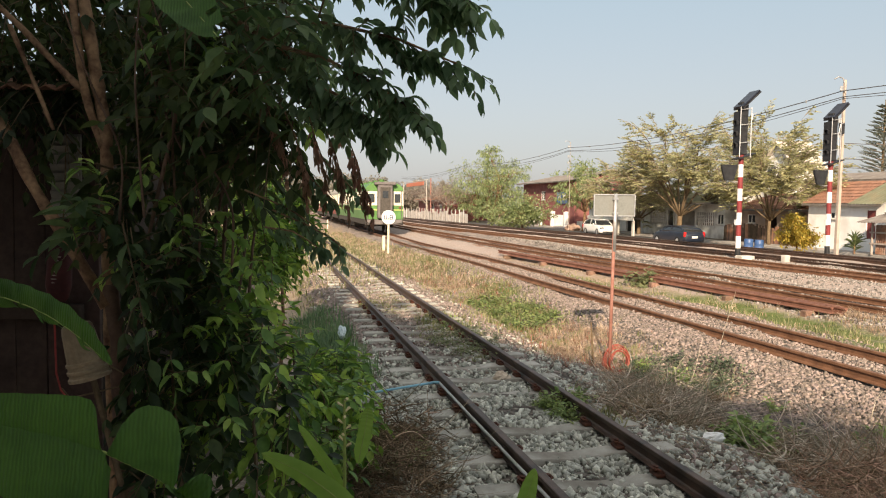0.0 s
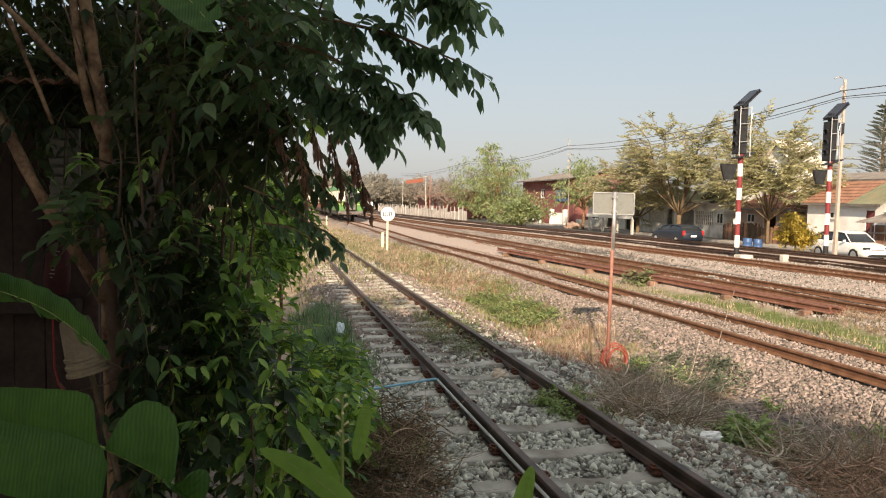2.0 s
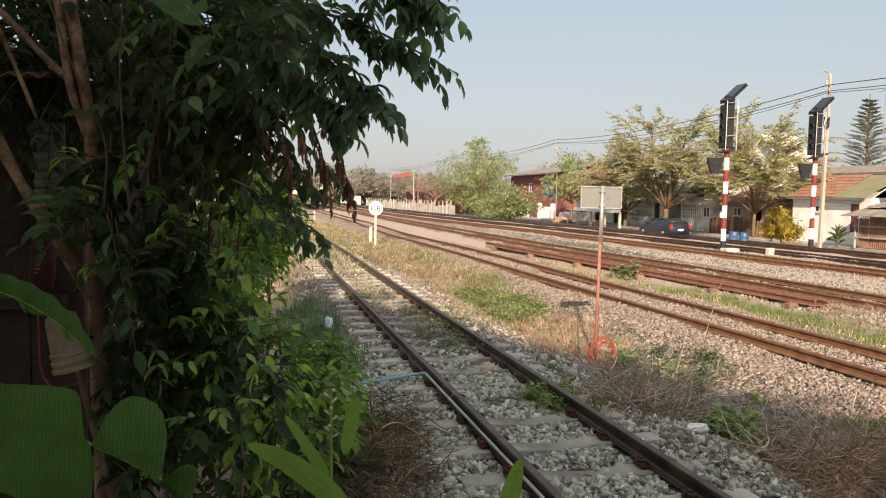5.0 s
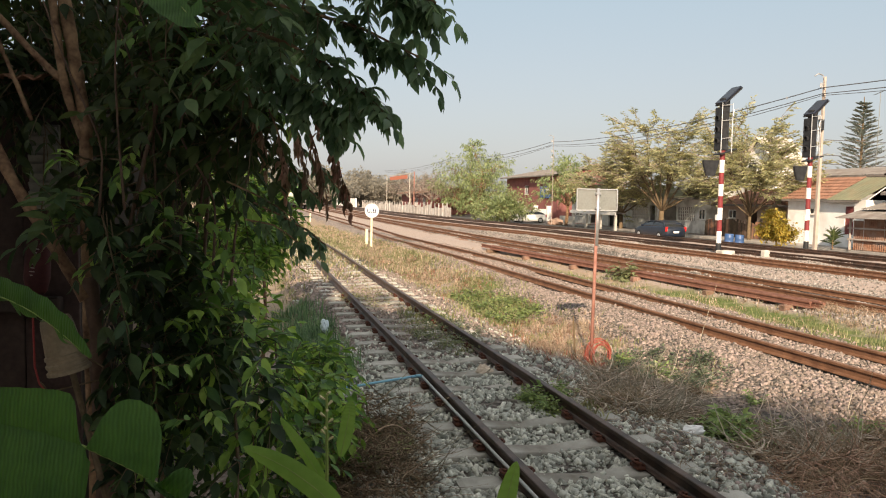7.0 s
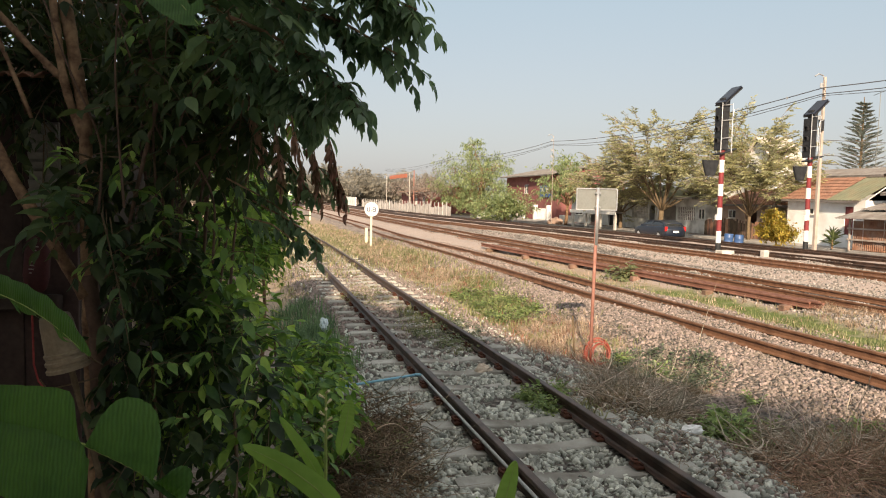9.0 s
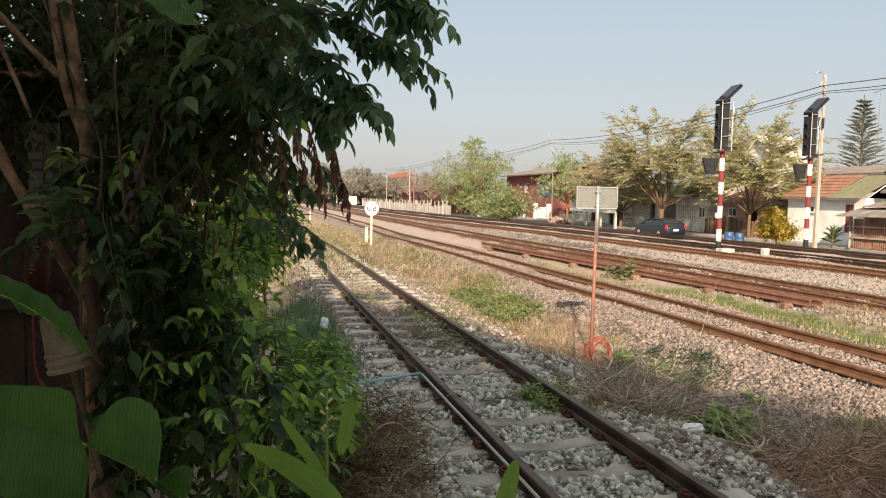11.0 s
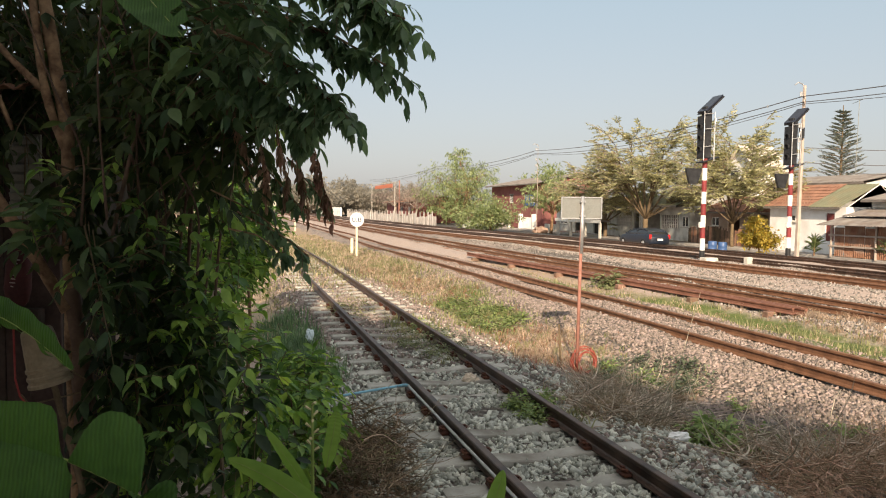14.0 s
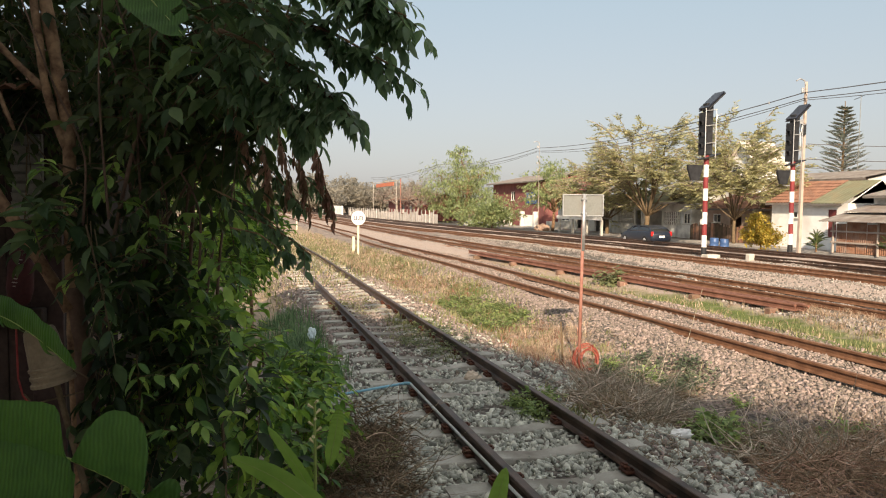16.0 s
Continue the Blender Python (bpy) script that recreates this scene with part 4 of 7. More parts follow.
build_road()
M_TILE = mat("roof_tile", (0.19, 0.095, 0.065), (0.30, 0.16, 0.11), rough=0.85, scale=3, fine=30, bump=0.4, stain=(0.13, 0.08, 0.06))
M_SHEET = mat("green_sheet", (0.12, 0.125, 0.08), (0.19, 0.195, 0.125), rough=0.6, scale=2, bump=0.2, stain=(0.2, 0.15, 0.09))
M_GREYROOF = mat("grey_roof", (0.135, 0.122, 0.113), (0.235, 0.215, 0.20), rough=0.85, scale=1.5, bump=0.3, stain=(0.11, 0.08, 0.06))
M_WALL_W = mat("white_wall", (0.82, 0.81, 0.79), (0.90, 0.89, 0.87), rough=0.9, scale=1.2, bump=0.15, stain=(0.45, 0.39, 0.31), stain_amount=0.35, stain_scale=.8)
M_WALL_G = mat("grey_wall", (0.50, 0.50, 0.475), (0.68, 0.675, 0.64), rough=0.9, scale=1.2, bump=0.25, stain=(0.16, 0.14, 0.12))
M_WALL_R = mat("red_wall", (0.19, 0.07, 0.066), (0.27, 0.105, 0.096), rough=0.8, scale=1, bump=0.2, stain=(0.16, 0.07, 0.06))
M_WALL_S = mat("salmon_wall", (0.34, 0.24, 0.18), (0.46, 0.34, 0.27), rough=0.9, scale=1, bump=0.2, stain=(0.3, 0.2, 0.15))
M_RUST = mat("rusty_sheet", (0.20, 0.09, 0.055), (0.36, 0.19, 0.12), rough=0.85, scale=2, fine=30, bump=0.3, stain=(0.33, 0.28, 0.24), stain_amount=0.5)
M_DARK = mat("dark_opening", (0.05, 0.045, 0.04), (0.09, 0.08, 0.07), rough=0.9, bump=0)
M_PALEROOF = mat("pale_roof_sheet", (0.48, 0.43, 0.38), (0.60, 0.55, 0.49), rough=0.7, scale=1.5, bump=0.2, stain=(0.36, 0.30, 0.25))
M_DOOR = mat("maroon_door", (0.15, 0.035, 0.035), (0.22, 0.06, 0.055), rough=0.6, bump=0.1)
M_GLASS = glass_mat("window_glass")


def front_wall(t, name, x, y0, y1, z0, z1, openings, m, thick=.18):
    """A wall that faces -x, with openings (y0, y1, z0, z1, kind) cut through it."""
    ys = sorted({y0, y1, *[k for o in openings for k in o[:2]]})
    zs = sorted({z0, z1, *[k for o in openings for k in o[2:4] if z0 < k < z1]})
    full = {(i, j) for i in range(len(ys) - 1) for j in range(len(zs) - 1)
            if not any(o[0] < (ys[i] + ys[i + 1]) / 2 < o[1] and o[2] < (zs[j] + zs[j + 1]) / 2 < o[3] for o in openings)}
    index, verts, faces = {}, [], []

    def at(k, i, j):
        if (k, i, j) not in index:
            index[(k, i, j)] = len(verts)
            verts.append((x + thick * k, ys[i], zs[j]))
        return index[(k, i, j)]
    for i, j in sorted(full):
        faces.append((at(0, i, j), at(0, i, j + 1), at(0, i + 1, j + 1), at(0, i + 1, j)))
        faces.append((at(1, i, j), at(1, i + 1, j), at(1, i + 1, j + 1), at(1, i, j + 1)))
        for di, dj, p, q in ((-1, 0, (0, 0), (0, 1)), (1, 0, (1, 1), (1, 0)), (0, -1, (1, 0), (0, 0)), (0, 1, (0, 1), (1, 1))):
            if (i + di, j + dj) not in full:
                faces.append((at(0, i + p[0], j + p[1]), at(1, i + p[0], j + p[1]), at(1, i + q[0], j + q[1]), at(0, i + q[0], j + q[1])))
    g = G().add(verts, faces)
    w = part(name, g, m, t)
    for a, b, c, d, kind in openings:
        if kind == "window":
            win = part("window", G().box((x + .09, (a + b) / 2, (c + d) / 2), (.02, b - a, d - c)), M_GLASS, t)
            fr = G()
            for yy in (a + .03, (a + b) / 2, b - .03):
                fr.box((x + .06, yy, (c + d) / 2), (.06, .06, d - c), .006)
            for zz in (c + .03, d - .03):
                fr.box((x + .062, (a + b) / 2, zz), (.06, b - a, .06), .006)
            part("frame", fr, M_WHITE, win)
            part("sill", G().box((x - .04, (a + b) / 2, c - .04), (.14, b - a + .16, .07), .01), M_CONC, win)
        elif kind == "door":
            dr = part("door", G().box((x + .08, (a + b) / 2, (c + d) / 2), (.05, b - a - .02, d - c)), M_DOOR, t)
            part("handle", G().box((x + .04, a + .12, (c + d) / 2), (.03, .03, .14), .008), M_STEEL, dr)
        elif kind == "lattice":
            la = G()
            k = max(2, round((b - a) / .3))
            for i in range(1, k):
                la.box((x + .08, a + (b - a) * i / k, (c + d) / 2), (.1, .05, d - c))
            k = max(2, round((d - c) / .26))
            for i in range(1, k):
                la.box((x + .083, (a + b) / 2, c + (d - c) * i / k), (.1, b - a, .05))
            part("lattice", la, M_WHITE, t, "pale concrete lattice block screen")
        elif kind == "dark":
            # Dark sheet set inside the opening; its colour stands for the room's shade.
            part("interior_shade", G().box((x + 2.2, (a + b) / 2, (c + d) / 2), (.1, b - a + 1.5, d - c + .4)), M_DARK, t, "dark sheet for the shaded interior")
    return w


def shell(t, x, y0, y1, z0, z1, depth, m):
    """Side and back walls behind a front at x."""
    part("side_wall", G().box((x + depth / 2 + .1, y0 + .09, (z0 + z1) / 2), (depth - .16, .18, z1 - z0)), m, t)
    part("side_wall", G().box((x + depth / 2 + .1, y1 - .09, (z0 + z1) / 2), (depth - .16, .18, z1 - z0)), m, t)
    part("back_wall", G().box((x + depth + .1, (y0 + y1) / 2, (z0 + z1) / 2), (.18, y1 - y0, z1 - z0)), m, t)


Z0 = -.72   # ground before the houses


def house(label, x, y0, y1, z1, depth, wall_m, openings, roofs, name="house"):
    """roofs: (y0, y1, front overhang, front z, rise, material, kind)."""
    t = thing(name, pose(0, 0, 0), label, "house")
    front_wall(t, "front_wall", x, y0, y1, Z0, z1, openings, wall_m)
    shell(t, x, y0, y1, Z0, z1, depth, wall_m)
    for a, b, over, zf, rise, m, kind in roofs:
        run = depth * .6 + over
        if kind == "tile":
            rows = max(3, int(math.hypot(run, rise) / .42))
            for k in range(rows):
                u0, u1 = k / rows, (k + 1.12) / rows
                c = ((x - over) + run * (u0 + u1) / 2, (a + b) / 2, zf + rise * (u0 + u1) / 2 + .02)
                part("tile_course", G().corrugated((x - over + run * u0, b, zf + rise * u0 + .03), (0, a - b, 0), (run * (u1 - u0), 0, rise * (u1 - u0) - .035), .28, .022, .015), m, t)
        else:
            part("roof", G().corrugated((x - over, b, zf), (0, a - b, 0), (run, 0, rise), .3, .025, .012), m, t)
        if over > 0:
            tri = [(x + .19, z1), (x + run - over, zf + rise - .06), (x + depth, z1)]
            for yy in (y0 + .02, y1 - .14):
                part("gable", G().loft([[(p, yy, q) for p, q in tri], [(p, yy + .12, q) for p, q in tri]]), wall_m, t)
        part("fascia", G().box((x - over + .03, (a + b) / 2, zf - .08), (.03, b - a, .14), .006), M_GREYROOF, t)
        part("back_slope", G().corrugated((x - over + run, b, zf + rise - .01), (0, a - b, 0), (depth - run + over + .4, 0, -rise * .7), .3, .025, .012), m, t)
    return t


def build_houses():
    house("white plastered house with a red tile and green sheet roof", 36, 36.9, 43.6, 2.25, 4.2, M_WALL_W,
          [(40.75, 41.6, 1.28, 1.72, "window"), (37.8, 38.5, .1, 1.85, "door")],
          [(39.6, 43.8, .45, 2.28, 1.5, M_TILE, "tile"), (36.95, 39.58, .5, 2.24, 1.5, M_SHEET, "sheet")])
    house("brown-roofed house of weathered boards behind a shack", 37, 26, 36.0, 2.6, 7, M_WALL_G,
          [(30, 31.2, .4, 1.6, "window"), (33.5, 34.6, .4, 1.6, "window")],
          [(25.5, 36.1, .8, 2.7, 1.1, M_GREYROOF, "sheet"), (25.5, 36.1, -1.2, 3.6, .9, M_GREYROOF, "sheet")])
    house("low salmon house with dark windows under an old tile roof", 38, 43.8, 54.5, 1.75, 6, M_WALL_S,
          [(45, 46, .7, 1.4, "window"), (47.5, 48.3, .7, 1.4, "window"), (49.4, 50.8, -.7, 1.4, "dark"), (52, 53, .7, 1.4, "window")],
          [(43.7, 54.6, .6, 1.85, 1.3, M_TILE, "tile")])
    house("old grey shop house with lattice screens and a sheet roof", 37, 54.6, 62.4, 2.2, 6, M_WALL_G,
          [(56.2, 58.8, .35, 1.5, "lattice"), (59.1, 61.9, -.7, 1.6, "dark"), (54.8, 55.7, .5, 1.4, "window")],
          [(54.4, 62.5, 1.5, 2.35, 1.3, M_SHEET, "sheet")])
    house("old grey shop house with a green sheet awning", 37, 62.5, 68.2, 2.1, 6, M_WALL_G,
          [(62.7, 63.7, -.7, 1.6, "dark"), (64.0, 67.0, .3, 1.75, "lattice")],
          [(62.55, 68.3, 1.3, 2.2, 1.2, M_SHEET, "sheet")])
    house("low grey shop with a dark open front", 37.2, 68.4, 82.0, 2.0, 6, M_WALL_G,
          [(69.5, 72.5, -.7, 1.5, "dark"), (74, 77, -.7, 1.5, "dark"), (79, 81, .2, 1.4, "window")],
          [(68.4, 82.2, .6, 2.1, 1.0, M_GREYROOF, "sheet")])
    house("tall dark red house with a brown sheet roof", 37, 86.0, 105, 5.0, 9, M_WALL_R,
          [(87, 88.6, 2.7, 3.9, "window"), (96, 97.5, 2.7, 3.9, "window"), (99, 101, .3, 1.7, "window")],
          [(85.4, 105.5, 1.0, 5.1, 1.3, M_GREYROOF, "sheet")])
    house("long weathered house with a low grey sheet roof", 41.6, 41.0, 51.0, 4.0, 5, M_WALL_G, [(43, 44, 2.6, 3.5, "window")], [(40.6, 51.5, .7, 4.05, .7, M_GREYROOF, "sheet")])
    t = thing("shop_sign", pose(0, 0, 0), "blue sign panel with a white mark on a red wall", "sign")
    s = part("panel", G().box((36.9, 89.4, 2.95), (.12, 4.0, 1.5), .02), M_BLUE, t)
    part("mark", G().box((36.835, 88.6, 3.0), (.01, 1.3, .7), 0), M_WHITE, s)
    part("mark", G().box((36.835, 90.4, 3.1), (.01, .8, .5), 0), M_WHITE, s)
    # gabled cream house above the trees
    t = thing("gabled_house", pose(0, 0, 0), "tall cream house with a pointed gable behind trees", "house")
    g = G()
    ring = [(-2.2, Z0), (2.2, Z0), (2.2, 5.7), (0, 7.8), (-2.2, 5.7)]
    g.loft([[(44, 57.2 + a, b) for a, b in ring], [(47, 57.2 + a, b) for a, b in ring]])
    part("wall", g, M_WALL_W, t)
    for s in (-1, 1):
        part("roof", G().corrugated((43.5, 57.2 + s * 2.6, 5.4), (3.6, 0, 0), (0, -s * 2.6, 2.5), .3, .03, .04), M_PALEROOF, t)
    part("window", G().box((43.97, 58.1, 5.0), (.06, 1.0, 1.2), .01), M_GLASS, t)
    part("window", G().box((43.97, 56.3, 5.0), (.06, 1.0, 1.2), .01), M_GLASS, t)
    # shelter with a white fascia
    t = thing("roadside_shelter", pose(0, 0, 0), "low white-edged shelter with posts beside the road", "shelter")
    part("roof", G().box((33.6, 68.0, .82), (1.1, 10.0, .1), .02, (0, 8, 0)), M_GREYROOF, t)
    part("fascia", G().box((33.02, 68.0, .76), (.08, 10.2, .34), .02), M_WHITE, t)
    for y in (63.3, 66.4, 69.6, 72.7):
        part("post", G().box((33.2, y, -.12), (.2, .3, 1.5), .02), M_CONC, t)
    # white gate and fence before the red house
    t = thing("white_gate", pose(0, 0, 0), "white painted gate with pillars before the red house", "gate")
    for y in (86.0, 90.4, 94.8):
        part("pillar", G().box((35.9, y, .2), (.5, .5, 2.0), .03), M_WHITE, t)
    for k in range(18):
        part("slat", G().box((35.9, 86.4 + k * .22, .05), (.05, .13, 1.45), .01), M_WHITE, t)
    part("bar", G().box((35.95, 88, .6), (.04, 4.2, .08)).box((35.95, 88, -.4), (.04, 4.2, .08)), M_WHITE, t)
    part("low_wall", G().box((35.9, 80.4, -.35), (.2, 3.9, .9), .02), M_CONC, t)
    for k in range(14):
        part("slat", G().box((35.9, 95.3 + k * .45, .0), (.05, .16, 1.2), .01), M_WHITE, t)


build_houses()


def build_shack():
    t = thing("shack", pose(0, 0, 0), "rusty sheet shack with a grey overhanging roof", "shack")
    z = -.72
    for y, x in ((36.0, 34.1), (32.8, 34.1), (29.4, 34.1), (36.0, 36.2), (29.4, 36.2)):
        part("post", G().cyl((x, y, z), (x, y, 1.3), .075, .06, 8), M_POLE, t)
    part("roof", G().corrugated((33.4, 36.5, 1.17), (0, -8.0, 0), (2.0, 0, .5), .22, .025, .015), M_GREYROOF, t)
    part("upper_roof", G().corrugated((34.9, 36.1, 1.72), (0, -7.2, 0), (1.9, 0, .45), .22, .025, .015), M_GREYROOF, t)
    for k in range(9):
        y = 35.8 - k * .73
        part("panel", G().corrugated((34.15 + .02 * (k % 2), y, z + .05), (0, -.7, 0), (0, 0, 1.7 + .12 * ((k * 7) % 3)), .14, .014, .007), M_RUST, t)
    part("rail", G().box((34.06, 32.8, z + .65), (.07, 6.7, .1), .01), M_POLE, t)
    part("rail", G().box((34.06, 32.8, z + 1.3), (.07, 6.7, .1), .01), M_POLE, t)


build_shack()


def build_board_fence():
    t = thing("board_fence", pose(0, 0, 0), "dark brown weathered board fence before the low house", "fence")
    y = 43.9
    while y < 53.5:
        w = rng.uniform(.14, .24)
        h = 1.35 + rng.uniform(-.25, .1)
        part("board", G().box((36.3, y + w / 2, -.72 + h / 2), (.03, w - .01, h), .004, (rng.uniform(-2, 2), 0, 0)), M_RUST if rng.random() < .3 else M_FENCE_BROWN, t)
        y += w
    for z in (-.3, .3):
        part("rail", G().box((36.34, 48.7, z), (.05, 9.6, .08), .006), M_FENCE_BROWN, t)


M_FENCE_BROWN = mat("brown_board", (.075, .05, .035), (.15, .10, .07), rough=.9, scale=3, bump=.3, rnd=.4)
build_board_fence()


def build_drums():
    m = mat("blue_drum", (0.035, 0.08, 0.19), (0.06, 0.12, 0.27), rough=0.4, scale=4, bump=0.05)
    for k, (x, y) in enumerate(((25.36, 34.32), (24.98, 34.68))):
        t = thing("drum", pose(x, y, float(ground_z(x, y)) + .30, 2, -2 * k, 20 + 30 * k), "blue plastic drum standing on the verge", "drum", "drums")
        prof = [(.0, -.36), (.2, -.36), (.215, -.34), (.215, -.15), (.225, -.12), (.215, -.09), (.215, .09), (.225, .12), (.215, .15), (.215, .34), (.2, .36), (0, .36)]
        g = G()
        a = np.arange(18) * 2 * math.pi / 18
        g.loft([[(max(r, .01) * 1.1 * math.cos(q), max(r, .01) * 1.1 * math.sin(q), h * .88) for q in a] for r, h in prof])
        b = part("body", g, m, t, smooth=True)
        part("bung", G().cyl((.12, 0, .312), (.12, 0, .335), .035, n=10), M_BLACK, t)


build_drums()


def build_poles():
    tops = []
    for k, (x, y, h) in enumerate(((25.25, 28.7, 7.75), (26.6, 63.0, 7.7), (25.0, -6, 7.9))):
        t = thing("utility_pole", pose(x, y, -.3, 0, .6 if k == 0 else 0, 0), "weathered square concrete utility pole with insulator racks", "utility pole", "utility poles")
        w = .076 if k == 0 else .02
        part("pole", G().loft([[(a * w, b * w, 0) for a, b in ((-1, -1), (1, -1), (1, 1), (-1, 1))], [(a * w * .62, b * w * .62, h + .3) for a, b in ((-1, -1), (1, -1), (1, 1), (-1, 1))]]), M_POLE, t)
        part("top_bracket", G().tube([(0, 0, h + .1), (-.1, 0, h + .35), (-.35, 0, h + .42), (-.55, 0, h + .3)], .03, 6), M_STEEL, t)
        for j, zz in enumerate((h - .1, h - 1.0, h - 1.55, h - 2.2)):
            part("insulator_rack", G().box((-.16, 0, zz), (.16, .08, .22), .02), M_STEEL, t)
        if k == 0:
            part("meter_box", G().box((-.14, -.1, h - 1.9), (.18, .22, .5), .02), M_BLACK, t)
    m = mat("cable", (0.07, 0.07, 0.072), rough=0.6, bump=0)
    pts = [(25.0, -6, 7.4), (25.45, 28.7, 7.2), (26.6, 63.0, 7.15), (26.6, 97.0, 7.4), (26.6, 150, 7.4)]
    for dz, r, sag in ((.05, .022, .55), (-.22, .019, .62), (-.30, .014, .75)):
        t = thing("power_cable", pose(0, 0, 0), "black overhead power cable sagging between poles", "cable", "cables")
        for a, b in zip(pts[:-1], pts[1:]):
            a, b = np.array(a) + (-.2, 0, dz), np.array(b) + (-.2, 0, dz)
            s = np.linspace(0, 1, 15)[:, None]
            p = a * (1 - s) + b * s
            p[:, 2] -= sag * 4 * (s * (1 - s))[:, 0]
            part("span", G().tube(p, r, 6), m, t)
            for q in np.linspace(.12, .88, 7):
                i = int(q * 14)
                if dz > 0:
                    part("spacer", G().box(p[i], (.05, .09, .12), .01), M_STEEL, t)
    for zz, y1 in ((4.9, 24), (4.2, 24), (3.8, 24)):
        t = thing("house_cable", pose(0, 0, 0), "thin black cable from the pole to the houses", "cable", "cables")
        s = np.linspace(0, 1, 12)[:, None]
        p = np.array((25.5, 28.7, zz)) * (1 - s) + np.array((44, y1, zz + 1.2)) * s
        p[:, 2] -= .5 * 4 * (s * (1 - s))[:, 0]
        part("span", G().tube(p, .016, 5), m, t)


build_poles()


def build_far_fence():
    t = thing("pale_fence", pose(0, 0, 0), "long pale concrete fence of narrow upright slats", "fence")
    y = 88.0
    while y < 150:
        h = 1.2 + rng.uniform(-.3, .25)
        x = 24 - (y - 80) * .03
        for k in range(6):
            part("slat", G().box((x, y + .27 * k, -.35 + h / 2 + rng.uniform(-.06, .06)), (.06, .21, h), .012), M_FENCE, t)
        part("post", G().box((x - .06, y + 1.62, .45), (.12, .14, 1.7 + rng.uniform(-.15, .2)), .02), M_FENCE, t)
        y += 1.9
    w = solo("long_wall", G().box((20.5, 180, .6), (.25, 60, 2.0), .02), M_WALL_W, "long low white wall beyond the fence", "wall")
    t = thing("banner_gantry", pose(0, 0, 0), "steel frame carrying an orange-red banner", "gantry")
    for y in (112, 132):
        part("post", G().cyl((23.6, y, -.4), (23.6, y, 5.6), .05, .045, 10), M_CONC, t)
    part("beam", G().box((23.6, 122, 5.7), (.12, 21, .12), .03), M_CONC, t)
    part("banner", G().box((23.5, 121, 5.2), (.08, 15, .6), .02), mat("orange_banner", (.45, .14, .08), (.56, .2, .12), rough=.7, bump=.1), t)
    t = thing("red_mast", pose(25.6, 118, -.4), "thin red steel mast by the fence", "mast")
    part("shaft", G().cyl((0, 0, 0), (0, 0, 6.6), .13, .08, 8), M_POST, t)
    t = house("red and cream station building behind bare trees", 28, 118, 140, 2.6, 8, M_WALL_R, [(120, 122, .5, 2, "window"), (126, 128, .5, 2, "window"), (132, 134, -.7, 2, "door")], [(117.5, 140.5, 1, 2.7, 1.0, M_TILE, "sheet")], "station_building")


M_FENCE = mat("fence_concrete", (0.29, 0.275, 0.262), (0.43, 0.41, 0.39), rough=0.9, scale=2, bump=0.2, rnd=0.3, stain=(0.28, 0.24, 0.2))
build_far_fence()


# ---- far trees ----
def ring_clumps(n, r, z, rr, jitter=.3):
    out = []
    for k in range(n):
        a = 2 * math.pi * (k + rng.uniform(-.3, .3)) / n
        out.append((math.cos(a) * r * rng.uniform(.75, 1.15), math.sin(a) * r * rng.uniform(.75, 1.15), z + rng.uniform(-jitter, jitter) * rr, rr * rng.uniform(.75, 1.2)))
    return out


def feather_tree(x, y, z, height, radius, limbs, label, trunk_r):
    """A low-forked tree: rising limbs, pale twigs that show at the top, and flat feathery sprays of narrow leaves."""
    t = thing("roadside_tree", pose(x, y, z), label, "tree")
    g, tw, lv = G(), G(), Leaves()
    fork = np.array((0, 0, height * .17))
    limb(g, (0, 0, -.1), fork, trunk_r, trunk_r * .85, .1)
    mid = height * .5
    for k in range(limbs):
        a = 2 * math.pi * (k + rng.uniform(-.25, .25)) / limbs
        up = .15 + .85 * ((k * 5) % limbs) / limbs
        end = np.array((math.cos(a) * radius * (1.05 - .6 * up), math.sin(a) * radius * (1.05 - .6 * up), height * (.40 + .43 * up)))
        main = limb(g, fork, end, trunk_r * .4, trunk_r * .1, .14, 8)
        for j in range(12):
            p = main[3 + j % 5]
            d = unit(unit((p - fork) * (1, 1, .45)) + rng.normal(0, .55, 3))
            sub = limb(g, p, p + d * radius * rng.uniform(.25, .5), trunk_r * .1, trunk_r * .04, .15, 5, 5)
            for i in range(8):
                q = sub[1 + i % 4]
                if (q[0] / radius) ** 2 + (q[1] / radius) ** 2 + ((q[2] - mid) / (height * .5)) ** 2 > 1.25:
                    continue
                w = unit(unit((q - (0, 0, mid * .6)) * (1, 1, .35)) + rng.normal(0, .5, 3) * (1, 1, .6))
                ln = rng.uniform(.6, 1.25)
                tip = q + w * ln
                tw.tube([q, q + w * ln * .5 + (0, 0, .05), tip], [.022, .016, .008], 4, False)
                m = 18
                s = np.linspace(.15, 1.1, m)[:, None]
                side = unit(np.cross(w, (0, 0, 1.0)))
                sg = np.where(np.arange(m) % 2 == 0, 1.0, -1.0)[:, None]
                dd = side * sg * rng.uniform(.6, 1.1, (m, 1)) + w * .8 + (0, 0, -.25) + rng.normal(0, .2, (m, 3))
                l = rng.uniform(.2, .4, m)
                lv.add(q + w * ln * s + (0, 0, -.1) * s ** 2, dd, np.array((0, 0, 1.0)) + rng.normal(0, .8, (m, 3)), l, l * .3)
    part("trunk", g, M_TWIG, t, smooth=True)
    tagged(part("twig_work", tw, M_BARE, t), kind="stuff")
    part("crown", lv.mesh("crown", M_FARLEAF, True), M_FARLEAF, t)
    return t


